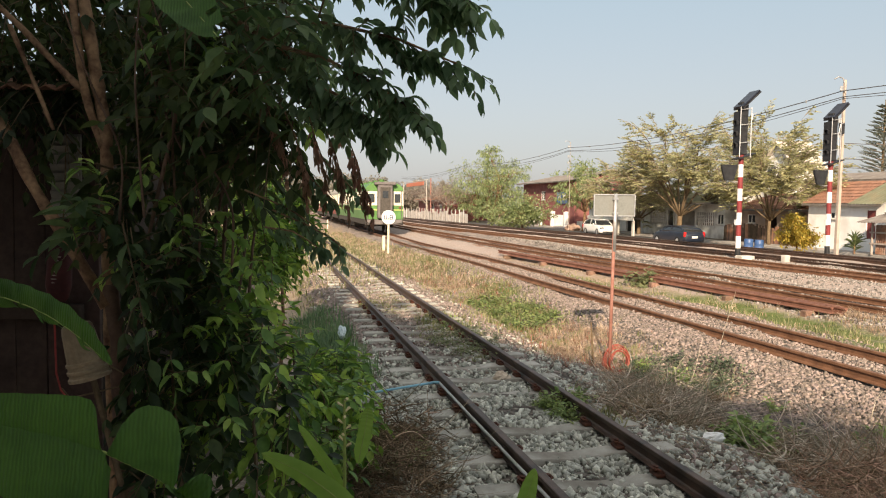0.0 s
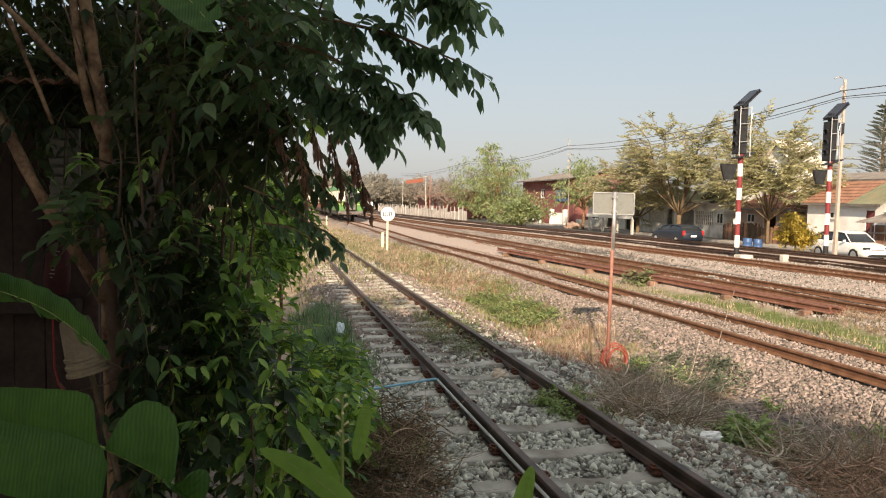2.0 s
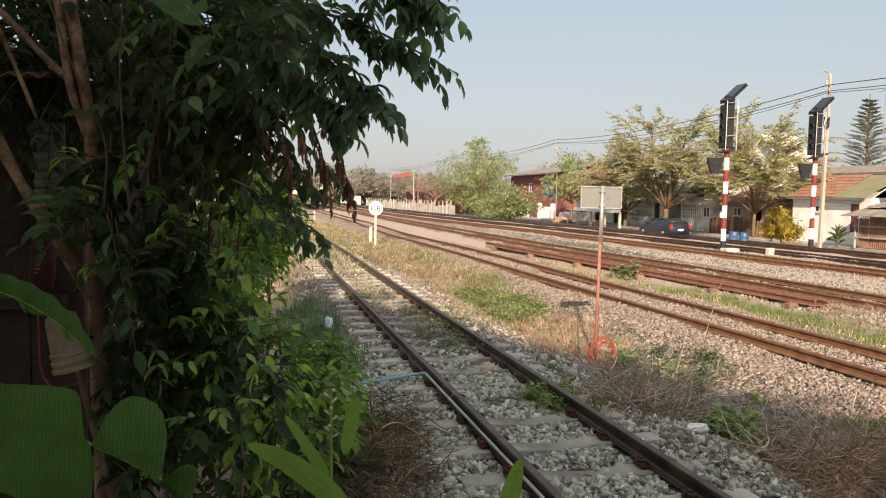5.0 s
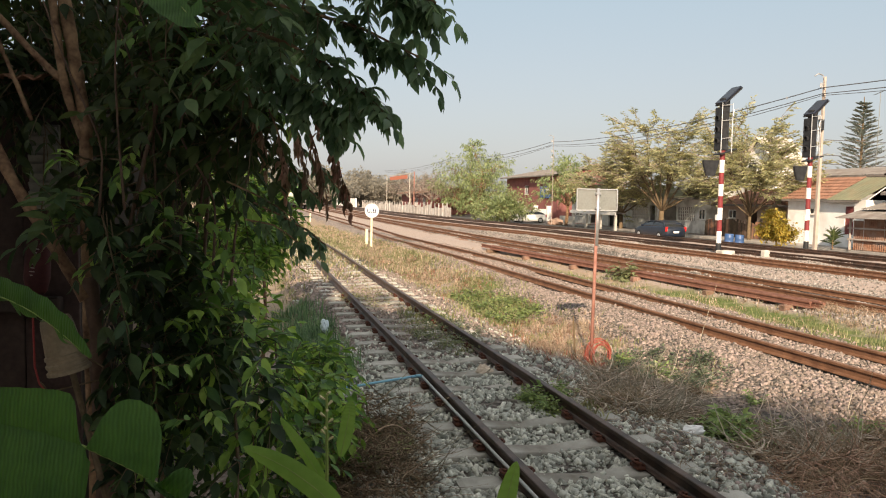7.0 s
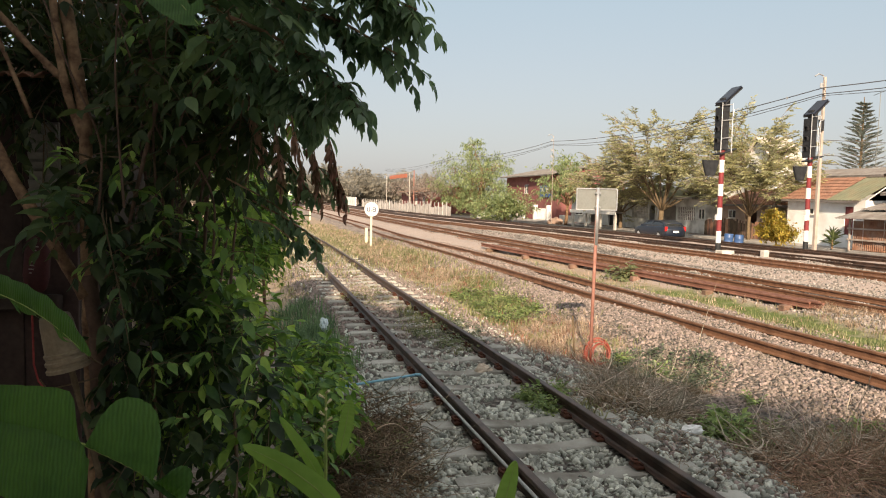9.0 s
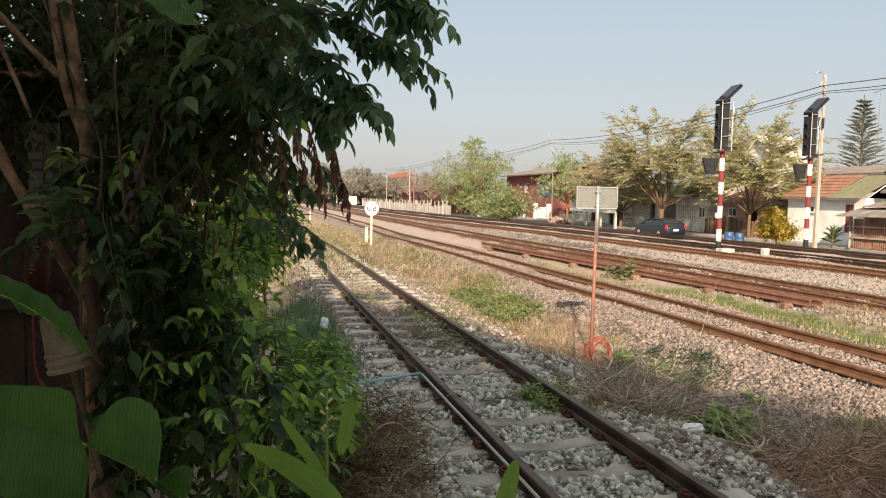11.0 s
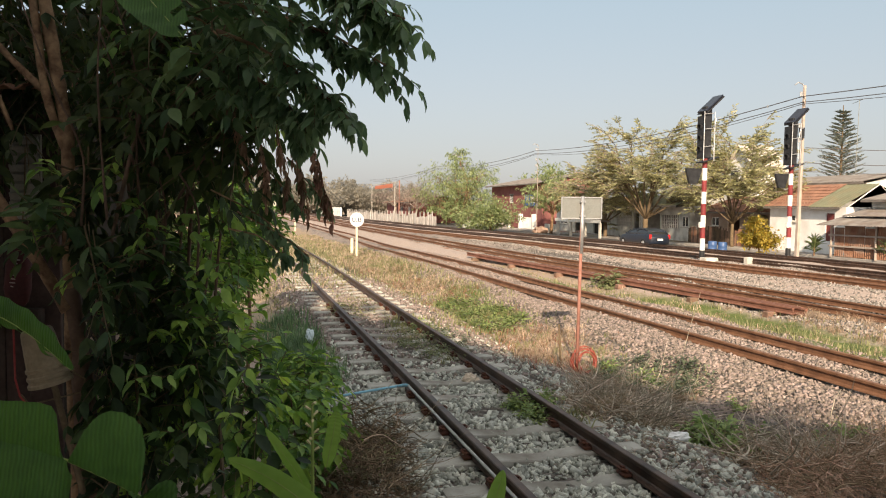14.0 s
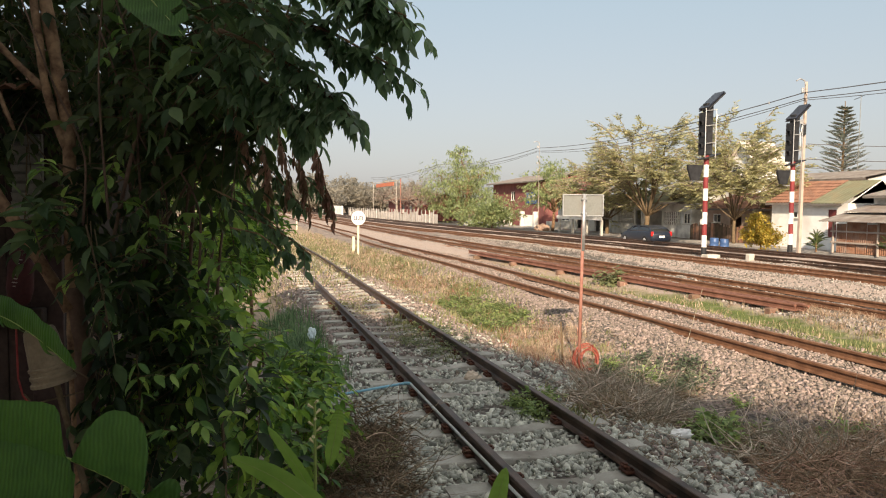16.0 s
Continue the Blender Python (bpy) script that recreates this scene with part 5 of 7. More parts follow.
def build_far_trees():
    lab = "spreading roadside tree with feathery olive and yellowish leaves"
    feather_tree(34.4, 57.2, Z0, 11.0, 5.3, 14, lab, .25)
    feather_tree(34.4, 64.5, Z0, 8.0, 4.2, 9, lab, .2)
    feather_tree(35.0, 46.3, Z0, 10.0, 4.0, 12, lab, .14)
    far_tree("drooping_tree", 33.6, 75.5, Z0, ring_clumps(6, 1.9, 3.6, 1.5) + ring_clumps(4, 1.3, 5.2, 1.3) + [(0, -.5, 6.4, 1.0)], M_FARGREEN, "drooping tree with thin yellow-green foliage", .2, .4, 260, 1.2, thin=.2)
    far_tree("drooping_tree", 34.3, 112, Z0, ring_clumps(9, 3.9, 4.6, 2.7) + ring_clumps(6, 4.2, 2.4, 2.0) + ring_clumps(7, 3.0, 7.2, 2.4) + [(0, 1.0, 9.6, 1.6), (0, 2.0, 11.0, 1.2)], M_FARGREEN, "tall drooping tree with soft light green foliage", .3, .5, 320, 1.2, thin=.22)
    far_tree("round_bush", 27.2, 77.6, -.68, ring_clumps(7, 2.1, 1.6, 1.45) + [(0, 0, 2.9, 1.45), (-.8, -2.2, 1.3, 1.2)], M_FARGREEN, "dense round bright green bush by the road", .12, .3, 420, .2, "bush")
    far_tree("yellow_bush", 26.1, 32.3, -.25, ring_clumps(6, .5, .7, .5) + [(0, 0, 1.25, .52), (0, .3, 1.6, .3)], M_YELLOW, "yellow-leaved bush beside the tracks", .06, .15, 420, .1, "bush")
    far_tree("green_tree", 46, 105, Z0, ring_clumps(5, 2.5, 6.5, 2.0) + [(0, 0, 8, 2)], M_FARGREEN, "green tree crown behind the red house", .25, .4, 260)
    # bare reddish trees and far woods
    for x, y, s in ((27.5, 114, .85), (27, 128, .9)):
        far_tree("bare_tree", x, y, -.6, [(a * s, b * s, c * s, r * s) for a, b, c, r in ring_clumps(6, 2.4, 4.6, 1.9) + [(0, 0, 6, 1.8)]], M_BARELEAF, "nearly bare tree with reddish brown twigs", .22, .45, 200, .1, bark=M_BARE, thin=.12)
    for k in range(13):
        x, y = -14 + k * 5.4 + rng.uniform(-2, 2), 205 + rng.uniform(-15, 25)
        far_tree("woodland_tree", x, y, -.9, ring_clumps(7, 4.2, 4.4, 3.0) + [(0, 0, 6.9 + rng.uniform(-1, 1.5), 2.8)], M_HAZE, "woodland tree beyond the station with haze in its colour", .2, .62, 900, thin=.6, bark=M_BARE)
    # Norfolk pine
    t = thing("norfolk_pine", pose(49, 51, -.7), "tall dark pine with level whorls of branches", "tree")
    g, lv = G(), Leaves()
    g.cyl((0, 0, 0), (0, 0, 11.6), .2, .03, 8)
    for k in range(27):
        z = 2.4 + k * .325
        r = (2.35 * (1 - ((z - 2.2) / 9.6) ** 1.5) + .12) * rng.uniform(.85, 1.12)
        for j in range(6):
            a = 2 * math.pi * (j + .5 * (k % 2) + rng.uniform(-.25, .25)) / 6
            e = np.array((math.cos(a) * r, math.sin(a) * r, z + (.55 + rng.uniform(-.15, .2)) * r * .55))
            g.tube([(0, 0, z), tuple(e)], [.03, .012], 4)
            s = np.linspace(.3, 1, 9)
            p = np.array((0, 0, z)) * (1 - s[:, None]) + e * s[:, None]
            for sg in (-1, 1):
                d = np.array((math.cos(a + sg * .9), math.sin(a + sg * .9), .5))
                l = np.full(9, .40) * (1.15 - .4 * s)
                lv.add(p, np.repeat(d[None], 9, 0) + rng.normal(0, .1, (9, 3)), np.tile((0, 0, 1.0), (9, 1)), l, l * .42)
    part("trunk", g, M_TWIG, t)
    part("crown", lv.mesh("crown", M_PINE, True), M_PINE, t)
    m = thing("aerial_mast", pose(45.5, 46, -.7), "thin television aerial mast above the roofs", "aerial")
    part("mast", G().cyl((0, 0, 0), (.15, 0, 11.2), .03, .022, 6), M_BOARD, m)
    part("arm", G().cyl((-.9, -1.4, 11.0), (1.0, 1.5, 11.15), .022, n=5), M_BOARD, m)
    # spiky plants by the shack
    for x, y, s in ((34.1, 37.3, 1.3), (34.3, 32.2, 1.2)):
        t = thing("spiky_plant", pose(x, y, -.74), "green spiky leaved plant beside the shack", "plant")
        lv = Leaves()
        n = 60
        a, e = rng.uniform(0, 2 * math.pi, n), rng.uniform(.2, 1.4, n)
        d = np.stack([np.cos(a) * np.cos(e), np.sin(a) * np.cos(e), np.sin(e)], 1)
        z = rng.uniform(.1, .7, n) * s
        lv.add(np.stack([0 * a, 0 * a, z], 1), d, np.tile((0, 0, 1.0), (n, 1)), rng.uniform(.4, .7, n) * s, np.full(n, .09))
        part("stem", G().cyl((0, 0, 0), (0, 0, .8 * s), .05, .03, 6), M_BARK, t)
        part("leaves", lv.mesh("leaves", M_FARGREEN), M_FARGREEN, t)


M_BARELEAF = leaf_mat("bare_twig_ends", (0.19, 0.15, 0.13), (0.26, 0.215, 0.185), trans=.1, rough=.9)
# Distance haze is mixed into this pale, even leaf colour.
M_HAZE = leaf_mat("hazed_wood_leaf", (0.29, 0.275, 0.23), (0.31, 0.295, 0.245), trans=.5, island=.08, rough=.9)
build_far_trees()


# ---- train ----
M_TGREEN = mat("train_green", (0.065, 0.17, 0.045), (0.10, 0.235, 0.07), rough=0.45, scale=2, bump=0.05, stain=(0.08, 0.14, 0.05), stain_amount=.4)
M_TLIME = mat("train_lime", (0.33, 0.40, 0.12), (0.42, 0.48, 0.18), rough=0.45, scale=2, bump=0.05)
M_TCREAM = mat("train_cream", (0.68, 0.64, 0.50), (0.78, 0.74, 0.62), rough=0.5, scale=2, bump=0.05, stain=(0.45, 0.4, 0.3), stain_amount=.4)
M_TRED = mat("train_maroon", (0.20, 0.05, 0.04), (0.28, 0.08, 0.065), rough=0.5, scale=2, bump=0.05, stain=(0.15, 0.07, 0.05))
M_TGREY = mat("train_grey", (0.10, 0.09, 0.09), (0.17, 0.155, 0.15), rough=0.7, scale=4, bump=0.1)
M_TROOF = mat("train_roof", (0.25, 0.24, 0.22), (0.36, 0.34, 0.31), rough=0.8, scale=2, bump=0.1)
M_UNDER = mat("underframe", (0.035, 0.03, 0.027), (0.07, 0.06, 0.05), rough=0.8, scale=4, bump=0.2)


def build_coach(label, low, high, roof_m, L=21.0):
    """A coach whose rear end stands at y = 0 of its own space, on rails at z = 0."""
    t = thing("railway_coach", pose(0, 0, 0), label, "railway coach", "coaches of the train")
    W = 1.33

    def strip(name, z0, z1, m, out=0.0):
        return part(name, G().box((0, L / 2, (z0 + z1) / 2), (2 * W + out, L - .04 + out, z1 - z0), .02), m, t)
    strip("underframe", .62, 1.0, M_UNDER)
    strip("lower_body", 1.0, 1.62, low)
    strip("waist_stripe", 1.62, 1.72, M_TLIME if low is M_TGREEN else high, .012)
    strip("waist_panel", 1.72, 1.98, low)
    strip("upper_body", 1.98, 3.0, high)
    ring = [(-W - .02, 3.0), (-W * .97, 3.22), (-W * .8, 3.45), (-W * .5, 3.6), (0, 3.67), (W * .5, 3.6), (W * .8, 3.45), (W * .97, 3.22), (W + .02, 3.0)]
    part("roof", G().loft([[(a, y, b) for a, b in ring] for y in (-.02, L + .02)]), roof_m, t)
    for k in range(7):
        part("vent", G().cyl((0, 1.5 + k * 3, 3.63), (0, 1.5 + k * 3, 3.85), .16, .2, 10), roof_m, t)
    gm = G().box((0, 0, 0), (.04, .95, .72), .01).mesh("window", M_GLASS)
    fm = G()
    for dy, dz, sy, sz in ((0, .38, 1.05, .05), (0, -.38, 1.05, .05), (-.5, 0, .05, .72), (.5, 0, .05, .72), (0, 0, .04, .72)):
        fm.box((0, dy, dz), (.06, sy, sz), .005)
    fm = fm.mesh("frame", high)
    for s in (-1, 1):
        for k in range(12):
            w = part("window", gm, M_GLASS, t, m=pose(s * (W + .005), 2.5 + k * 1.45, 2.5))
            part("frame", fm, high, w)
    # end wall: gangway with a grey door between two end windows
    for y, q in ((0, -1), (L, 1)):
        gw = part("gangway", G().box((0, y + q * .22, 2.25), (1.05, .45, 2.35), .05), M_TGREY, t, "dark grey gangway bellows")
        part("gangway_door", G().box((0, y + q * .46, 2.3), (.7, .04, 1.9), .02), M_DARK, gw)
        part("door_pane", G().box((.0, y + q * .49, 2.75), (.4, .03, .5), .01), M_GLASS, gw)
        part("hood", G().box((0, y + q * .26, 3.52), (1.5, .5, .22), .05), M_TGREY, gw)
        for s in (-1, 1):
            part("end_window", G().box((s * .92, y + q * .02, 2.5), (.42, .05, .6), .01), M_GLASS, t)
            part("end_ladder", G().tube([(s * 1.2, y + q * .06, 1.0), (s * 1.2, y + q * .06, 3.1)], .02, 6), M_TGREY, t)
            part("tail_lamp", G().cyl((s * 1.1, y + q * .0, 1.85), (s * 1.1, y + q * .08, 1.85), .07, n=10), M_RED, t)
            part("step", G().box((s * 1.1, y + q * .1, .75), (.5, .25, .05), .01), M_UNDER, t)
        part("buffer_beam", G().box((0, y + q * .08, .82), (2.5, .18, .34), .02), M_TGREY, t)
        part("coupler", G().box((0, y + q * .42, .72), (.22, .6, .24), .04), M_UNDER, t)
    for yc in (3.2, L - 3.2):
        b = part("bogie", G().box((-.86, yc, .5), (.12, 2.6, .22), .03).box((.86, yc, .5), (.12, 2.6, .22), .03).box((0, yc, .55), (1.8, .4, .2), .03), M_UNDER, t)
        for dy in (-.95, .95):
            for s in (-1, 1):
                g = G()
                a = np.arange(24) * 2 * math.pi / 24
                g.loft([[(s * x, yc + dy + r * math.cos(q), .43 + r * math.sin(q)) for q in (a if s > 0 else -a)] for x, r in ((.49, .46), (.515, .46), (.52, .43), (.63, .42), (.63, .3), (.58, .28), (.58, .05))])
                part("wheel", g, M_UNDER, b, "", True)
    part("battery_box", G().box((0, L / 2, .55), (2.3, 3.0, .5), .03), M_UNDER, t)
    return t


coach_rear = build_coach("cream and green railway coach with a green roof", M_TGREEN, M_TCREAM, M_TGREEN)
coach_mid = build_coach("maroon and cream railway coach with a grey roof", M_TRED, M_TCREAM, M_TROOF)
coach_front = copy_thing(coach_mid, pose(0, 0, 0))
tagged(coach_front, "maroon and cream railway coach with a grey roof")


# ---- cars ----
M_CARWHITE = mat("car_white", (0.72, 0.72, 0.71), (0.78, 0.78, 0.77), rough=0.25, bump=0, spec=.5)
M_CARBLUE = mat("car_dark_blue", (0.009, 0.014, 0.026), (0.015, 0.022, 0.038), rough=0.3, bump=0, spec=.5, stain=(.035, .035, .035), stain_amount=.4)
M_CARGLASS = glass_mat("car_glass", (.012, .014, .017))
M_TYRE = mat("tyre", (.018, .018, .018), (.03, .03, .03), rough=.9, bump=.1)
M_TAIL = mat("tail_light", (.45, .02, .02), (.55, .03, .03), rough=.2, bump=0, spec=.6)


def build_car(label, paint, L=4.3, H=1.5, W=1.72):
    """A car that faces -y, its middle on the ground at the origin."""
    t = thing("car", pose(0, 0, 0), label, "car", "cars on the road")
    h = W / 2

    def rings(rows, n=5):
        """Cross-sections (y, half width, bottom, top, inward lean of the top) with rounded shoulders."""
        out = []
        for y, w, z0, z1, lean in rows:
            r = min(.12, (z1 - z0) * .3)
            a = np.linspace(0, math.pi / 2, n)
            up = [(w - lean - r + r * math.cos(q), z1 - r + r * math.sin(q)) for q in a]
            side = [(w - .04, z0), (w, z0 + (z1 - z0) * .35)]
            half = side + up
            out.append([(p, y * L / 2, q) for p, q in half] + [(-p, y * L / 2, q) for p, q in half[::-1]])
        return out
    part("body", G().loft(rings([(-1, h * .72, .34, .58, .03), (-.97, h * .88, .24, .70, .03), (-.88, h * .96, .2, .80, .03), (-.7, h, .19, .90, .03), (-.45, h, .19, .97, .03), (0, h, .19, 1.0, .03), (.5, h, .19, 1.03, .03), (.85, h * .98, .22, 1.02, .03), (.96, h * .93, .3, .98, .03), (1, h * .84, .38, .85, .03)])), paint, t, smooth=True)
    glass = [(-.50, h * .92, .9, 1.0, .02), (-.36, h * .92, .9, H * .84, .12), (-.2, h * .93, .9, H - .07, .15), (.1, h * .93, .9, H - .02, .16), (.5, h * .93, .9, H - .05, .15), (.78, h * .92, .9, H * .88, .14), (.93, h * .9, .9, 1.02, .04)]
    part("window_glass", G().loft(rings(glass)), M_CARGLASS, t, "dark tinted glass", True)
    roof = [(-.26, h * .80, H - .13, H - .075, 0), (-.12, h * .81, H - .09, H - .015, 0), (.1, h * .81, H - .06, H + .012, 0), (.5, h * .81, H - .08, H - .01, 0), (.74, h * .79, H - .2, H - .12, 0), (.8, h * .77, H - .26, H - .18, 0)]
    part("roof", G().loft(rings(roof)), paint, t, smooth=True)
    for s in (-1, 1):
        for y0, y1, top in ((-.5, -.24, H - .1), (.12, .15, H - .05), (.92, .76, H - .16)):
            part("pillar", G().tube([(s * h * .93, y0 * L / 2, .96), (s * h * .79, y1 * L / 2, top)], .032, 6), paint, t)
        part("headlight", G().box((s * h * .74, -.95 * L / 2, .68), (.36, .2, .13), .04, (0, 0, s * 16)), M_GLASS, t)
        part("taillight", G().box((s * h * .86, .965 * L / 2, .82), (.2, .12, .34), .03), M_TAIL, t)
        part("mirror", G().box((s * (h + .07), -.36 * L / 2, 1.02), (.18, .1, .13), .04), paint, t)
        part("door_handle", G().box((s * (h + .004), .12 * L / 2, .84), (.02, .16, .03), .006), paint, t)
        for y in (-.63, .6):
            w = part("wheel", G().cyl((s * (h - .2), y * L / 2, .31), (s * (h + .012), y * L / 2, .31), .315, n=24), M_TYRE, t)
            part("rim", G().cyl((s * (h + .005), y * L / 2, .31), (s * (h + .022), y * L / 2, .31), .21, .19, 14), M_STEEL, w)
    part("grille", G().box((0, -.985 * L / 2, .56), (W * .5, .06, .12), .02), M_BLACK, t)
    part("bumper", G().box((0, -.985 * L / 2, .32), (W * .7, .08, .12), .03), M_BLACK, t)
    part("number_plate", G().box((0, .995 * L / 2, .62), (.45, .03, .14), .004), M_WHITE, t)
    return t


car_a = build_car("white hatchback car driving on the road", M_CARWHITE, 4.2, 1.53)
car_b = build_car("white saloon car driving on the road", M_CARWHITE, 4.1, 1.42)
car_parked = build_car("dark blue dusty saloon car parked at the kerb", M_CARBLUE, 4.6, 1.4)
car_parked.matrix_basis = pose(29.3, 49.0, -.83, 0, 0, 180)
tagged(car_parked, category="car")
crumple("rubble_heap", 33.0, 77.0, .75, mat("rubble", (.20, .13, .10), (.38, .27, .21), scale=2, fine=14, bump=.6, dist=.05), "heap of reddish rubble and earth at the roadside", "heap", (1, 1.3, .7), .3)


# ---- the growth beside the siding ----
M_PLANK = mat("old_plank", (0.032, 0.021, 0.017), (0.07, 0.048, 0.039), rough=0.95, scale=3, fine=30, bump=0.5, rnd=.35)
# Pale, so that the unseen walls bounce light into the shade.
M_WALL_FILL = mat("unseen_fill_wall", (0.66, 0.64, 0.60), (0.76, 0.74, 0.70), rough=0.9, scale=1.5, bump=0.2, stain=(.45, .42, .38))


M_SHADE_ROOF = mat("unseen_roof_sheet", (.20, .19, .18), (.30, .29, .27), rough=.7, scale=2, bump=.2)


def build_shed():
    """Old plank shed behind the tree, and unseen walls added to shade the place."""
    t = thing("plank_shed", pose(-1.35, 4.75, -.5, 0, 0, -10), "old dark plank shed under the tree", "shed")
    x = -3.2
    while x < .3:
        w = rng.uniform(.13, .19)
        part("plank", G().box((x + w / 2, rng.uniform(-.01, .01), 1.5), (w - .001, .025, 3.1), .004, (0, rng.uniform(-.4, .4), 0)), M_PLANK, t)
        x += w
    part("beam", G().box((-1.4, -.06, 1.75), (3.4, .07, .09), .008), M_PLANK, t)
    part("beam", G().box((-1.4, -.06, .8), (3.4, .07, .09), .008), M_PLANK, t)
    part("eave", G().corrugated((-3.4, -.7, 2.95), (3.9, 0, 0), (0, 2.8, .5), .09, .012, .006), M_RUST, t)
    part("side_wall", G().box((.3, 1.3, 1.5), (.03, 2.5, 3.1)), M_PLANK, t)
    # Hidden sheet added to stop light coming through between the planks.
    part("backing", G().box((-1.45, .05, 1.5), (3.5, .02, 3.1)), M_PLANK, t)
    sh = part("shutter", G().box((.22, -.05, 2.54), (.17, .02, .48), .004), M_SHUTTER, t, "grey louvred shutter")
    for k in range(9):
        part("slat", G().box((.22, -.075, 2.33 + k * .052), (.16, .012, .042), .003, (25, 0, 0)), M_SHUTTER, sh)
    # Unseen gable, shaped so that its shadow covers the near ground.
    gable = [(4.3, -.6), (4.3, 2.9), (-4.3, 7.75), (-12.9, 2.9), (-12.9, -.6)]
    solo("wall_shade_back", G().loft([[(a, -2.1, b) for a, b in gable], [(a, -2.3, b) for a, b in gable]]), M_WALL_FILL, "unseen wall added to shade the near ground and growth", kind="structure")
    solo("wall_shade_side", G().box((-3.6, 1.0, 1.4), (.2, 6.2, 4.0)), M_WALL_FILL, "unseen wall added to shade the near ground and growth", kind="structure")


# unseen roof on the added back wall, completing its shadow
_e = G().corrugated((4.55, -9.0, 2.8), (0, 7.0, 0), (-8.85, 0, 5.0), .2, .02, .012)
_e.corrugated((-13.15, -2.0, 2.8), (0, -7.0, 0), (8.85, 0, 5.0), .2, .02, .012)
solo("wall_shade_roof", _e, M_SHADE_ROOF, "unseen sheet roof added to shade the near ground", kind="structure")
# Unseen leaves added along the roof edge to make its shadow ragged.
roof_creeper = thing("roof_creeper", pose(0, 0, 0), "unseen leaves added to roughen the roof's shadow edge", "creeper")
M_SHUTTER = mat("grey_shutter", (.2, .19, .165), (.3, .285, .25), rough=.8, scale=4, bump=.1)
build_shed()


def build_pot():
    t = thing("plastic_pot", pose(-.775, 3.50, 1.115, 0, -13, 0), "pale tan plastic pot hanging upside down on a stake", "pot")
    g = G()
    a = np.arange(28) * 2 * math.pi / 28
    prof = [(.0, .29), (.066, .29), (.074, .28), (.080, .25), (.092, .10), (.100, .095), (.100, .08), (.094, .076), (.096, .06), (.104, .055), (.104, .04), (.098, .036), (.099, .022), (.108, .016), (.108, 0), (.098, 0), (.068, .25)]
    g.loft([[(max(r, .002) * .84 * math.cos(q), max(r, .002) * .84 * math.sin(q), h * .85) for q in a] for r, h in prof])
    part("body", g, mat("tan_plastic", (.20, .15, .095), (.32, .25, .165), rough=.6, scale=6, bump=.1, stain=(.12, .09, .06), stain_scale=9), t, smooth=False)
    part("wire", G().tube([(.09, 0, .03), (.13, .02, -.02), (.1, .05, -.08), (-.12, .06, -.08), (-.13, .02, -.02)], .004, 5), M_TWIG, t)
    part("stake", G().tube([(.0, 0, -1.5), (.01, .0, .1), (0, 0, .27)], .014, 7), M_TWIG, t)


build_pot()


def build_red_sack():
    t = thing("red_sack", pose(-1.154, 4.518, 1.500, 0, 4, -12), "dark red printed sack hanging on the plank wall", "sack")
    g = G()
    rings = []
    for z, w, d in ((.17, .03, .015), (.15, .055, .03), (.05, .065, .045), (-.08, .07, .05), (-.15, .06, .035), (-.17, .045, .02)):
        a = np.arange(14) * 2 * math.pi / 14
        rings.append([(w * math.cos(q), d * math.sin(q) + .008 * math.sin(3 * q + 9 * z), z) for q in a])
    part("body", g.loft(rings[::-1]), mat("red_sack_weave", (.038, .008, .009), (.075, .018, .017), rough=.7, scale=9, bump=.2), t, smooth=True)
    ink = mat("faded_print", (.26, .20, .19), (.36, .30, .28), rough=.8, bump=.1)
    for k in range(8):
        w = .03 - .008 * ((k * 5) % 3)
        part("mark", G().box((.012 - .003 * k, -.046 - .003 * math.sin(k * .4), .085 - .021 * k), (w, .008, .006), .002, (0, .2 - .1 * (k % 3), 0)), ink, t, "pale worn print")
    part("cord", G().tube([(0, 0, .16), (.01, 0, .4), (0, 0, .7)], .004, 5), M_TWIG, t)


build_red_sack()
red_string = thing("red_string", pose(0, 0, 0), "faded red plastic string hanging on the plank wall", "string")
part("cord", G().tube([(-1.218, 4.648, 1.222), (-1.212, 4.634, 1.060), (-1.206, 4.620, 0.898), (-1.180, 4.606, 0.801), (-1.155, 4.597, 0.769)], .006, 5), mat("red_plastic", (.25, .02, .02), (.36, .06, .05), rough=.5, bump=.1), red_string)


def leafy(tree, name, starts, ways, lengths, leaf, pairs, material, label="", droop=.4, hang=.6, ratio=.42, pivot=(0, 0, 0), limbs=None):
    """Leafy twigs as a part of a tree, about a pivot."""
    lv, tw = Leaves(), []
    sprays(starts, ways, lengths, lv, tw, pairs, leaf, ratio, droop, hang)
    off = Vector(pivot)
    a, b = twig_mesh("twig_work", tw, M_TWIG), lv.mesh(name, material)
    for me in (a, b):
        me.transform(Matrix.Translation(-off))
    ob = tagged(part(name, b, material, tree, label, m=Matrix.Translation(off)), kind="stuff")
    tagged(part("twig_work", a, M_TWIG, ob), kind="stuff")
    for pts, r0, r1 in limbs or ():
        g = G().tube(np.array(pts, float) - np.array(pivot), np.linspace(r0, r1, len(pts)), 7)
        part("limb", g, M_BARK, ob, smooth=True)
    return ob


def in_balls(balls, out=.7, length=.4):
    p, d = zip(*[in_ball(k, c, r, .15) for c, r, k in balls])
    p, d = np.concatenate(p), np.concatenate(d)
    way = unit(d * out + rng.normal(0, .45, p.shape) + (0, 0, -.1))
    l = rng.uniform(.6, 1.3, len(p)) * length
    return p - way * l[:, None] * .5, way, l


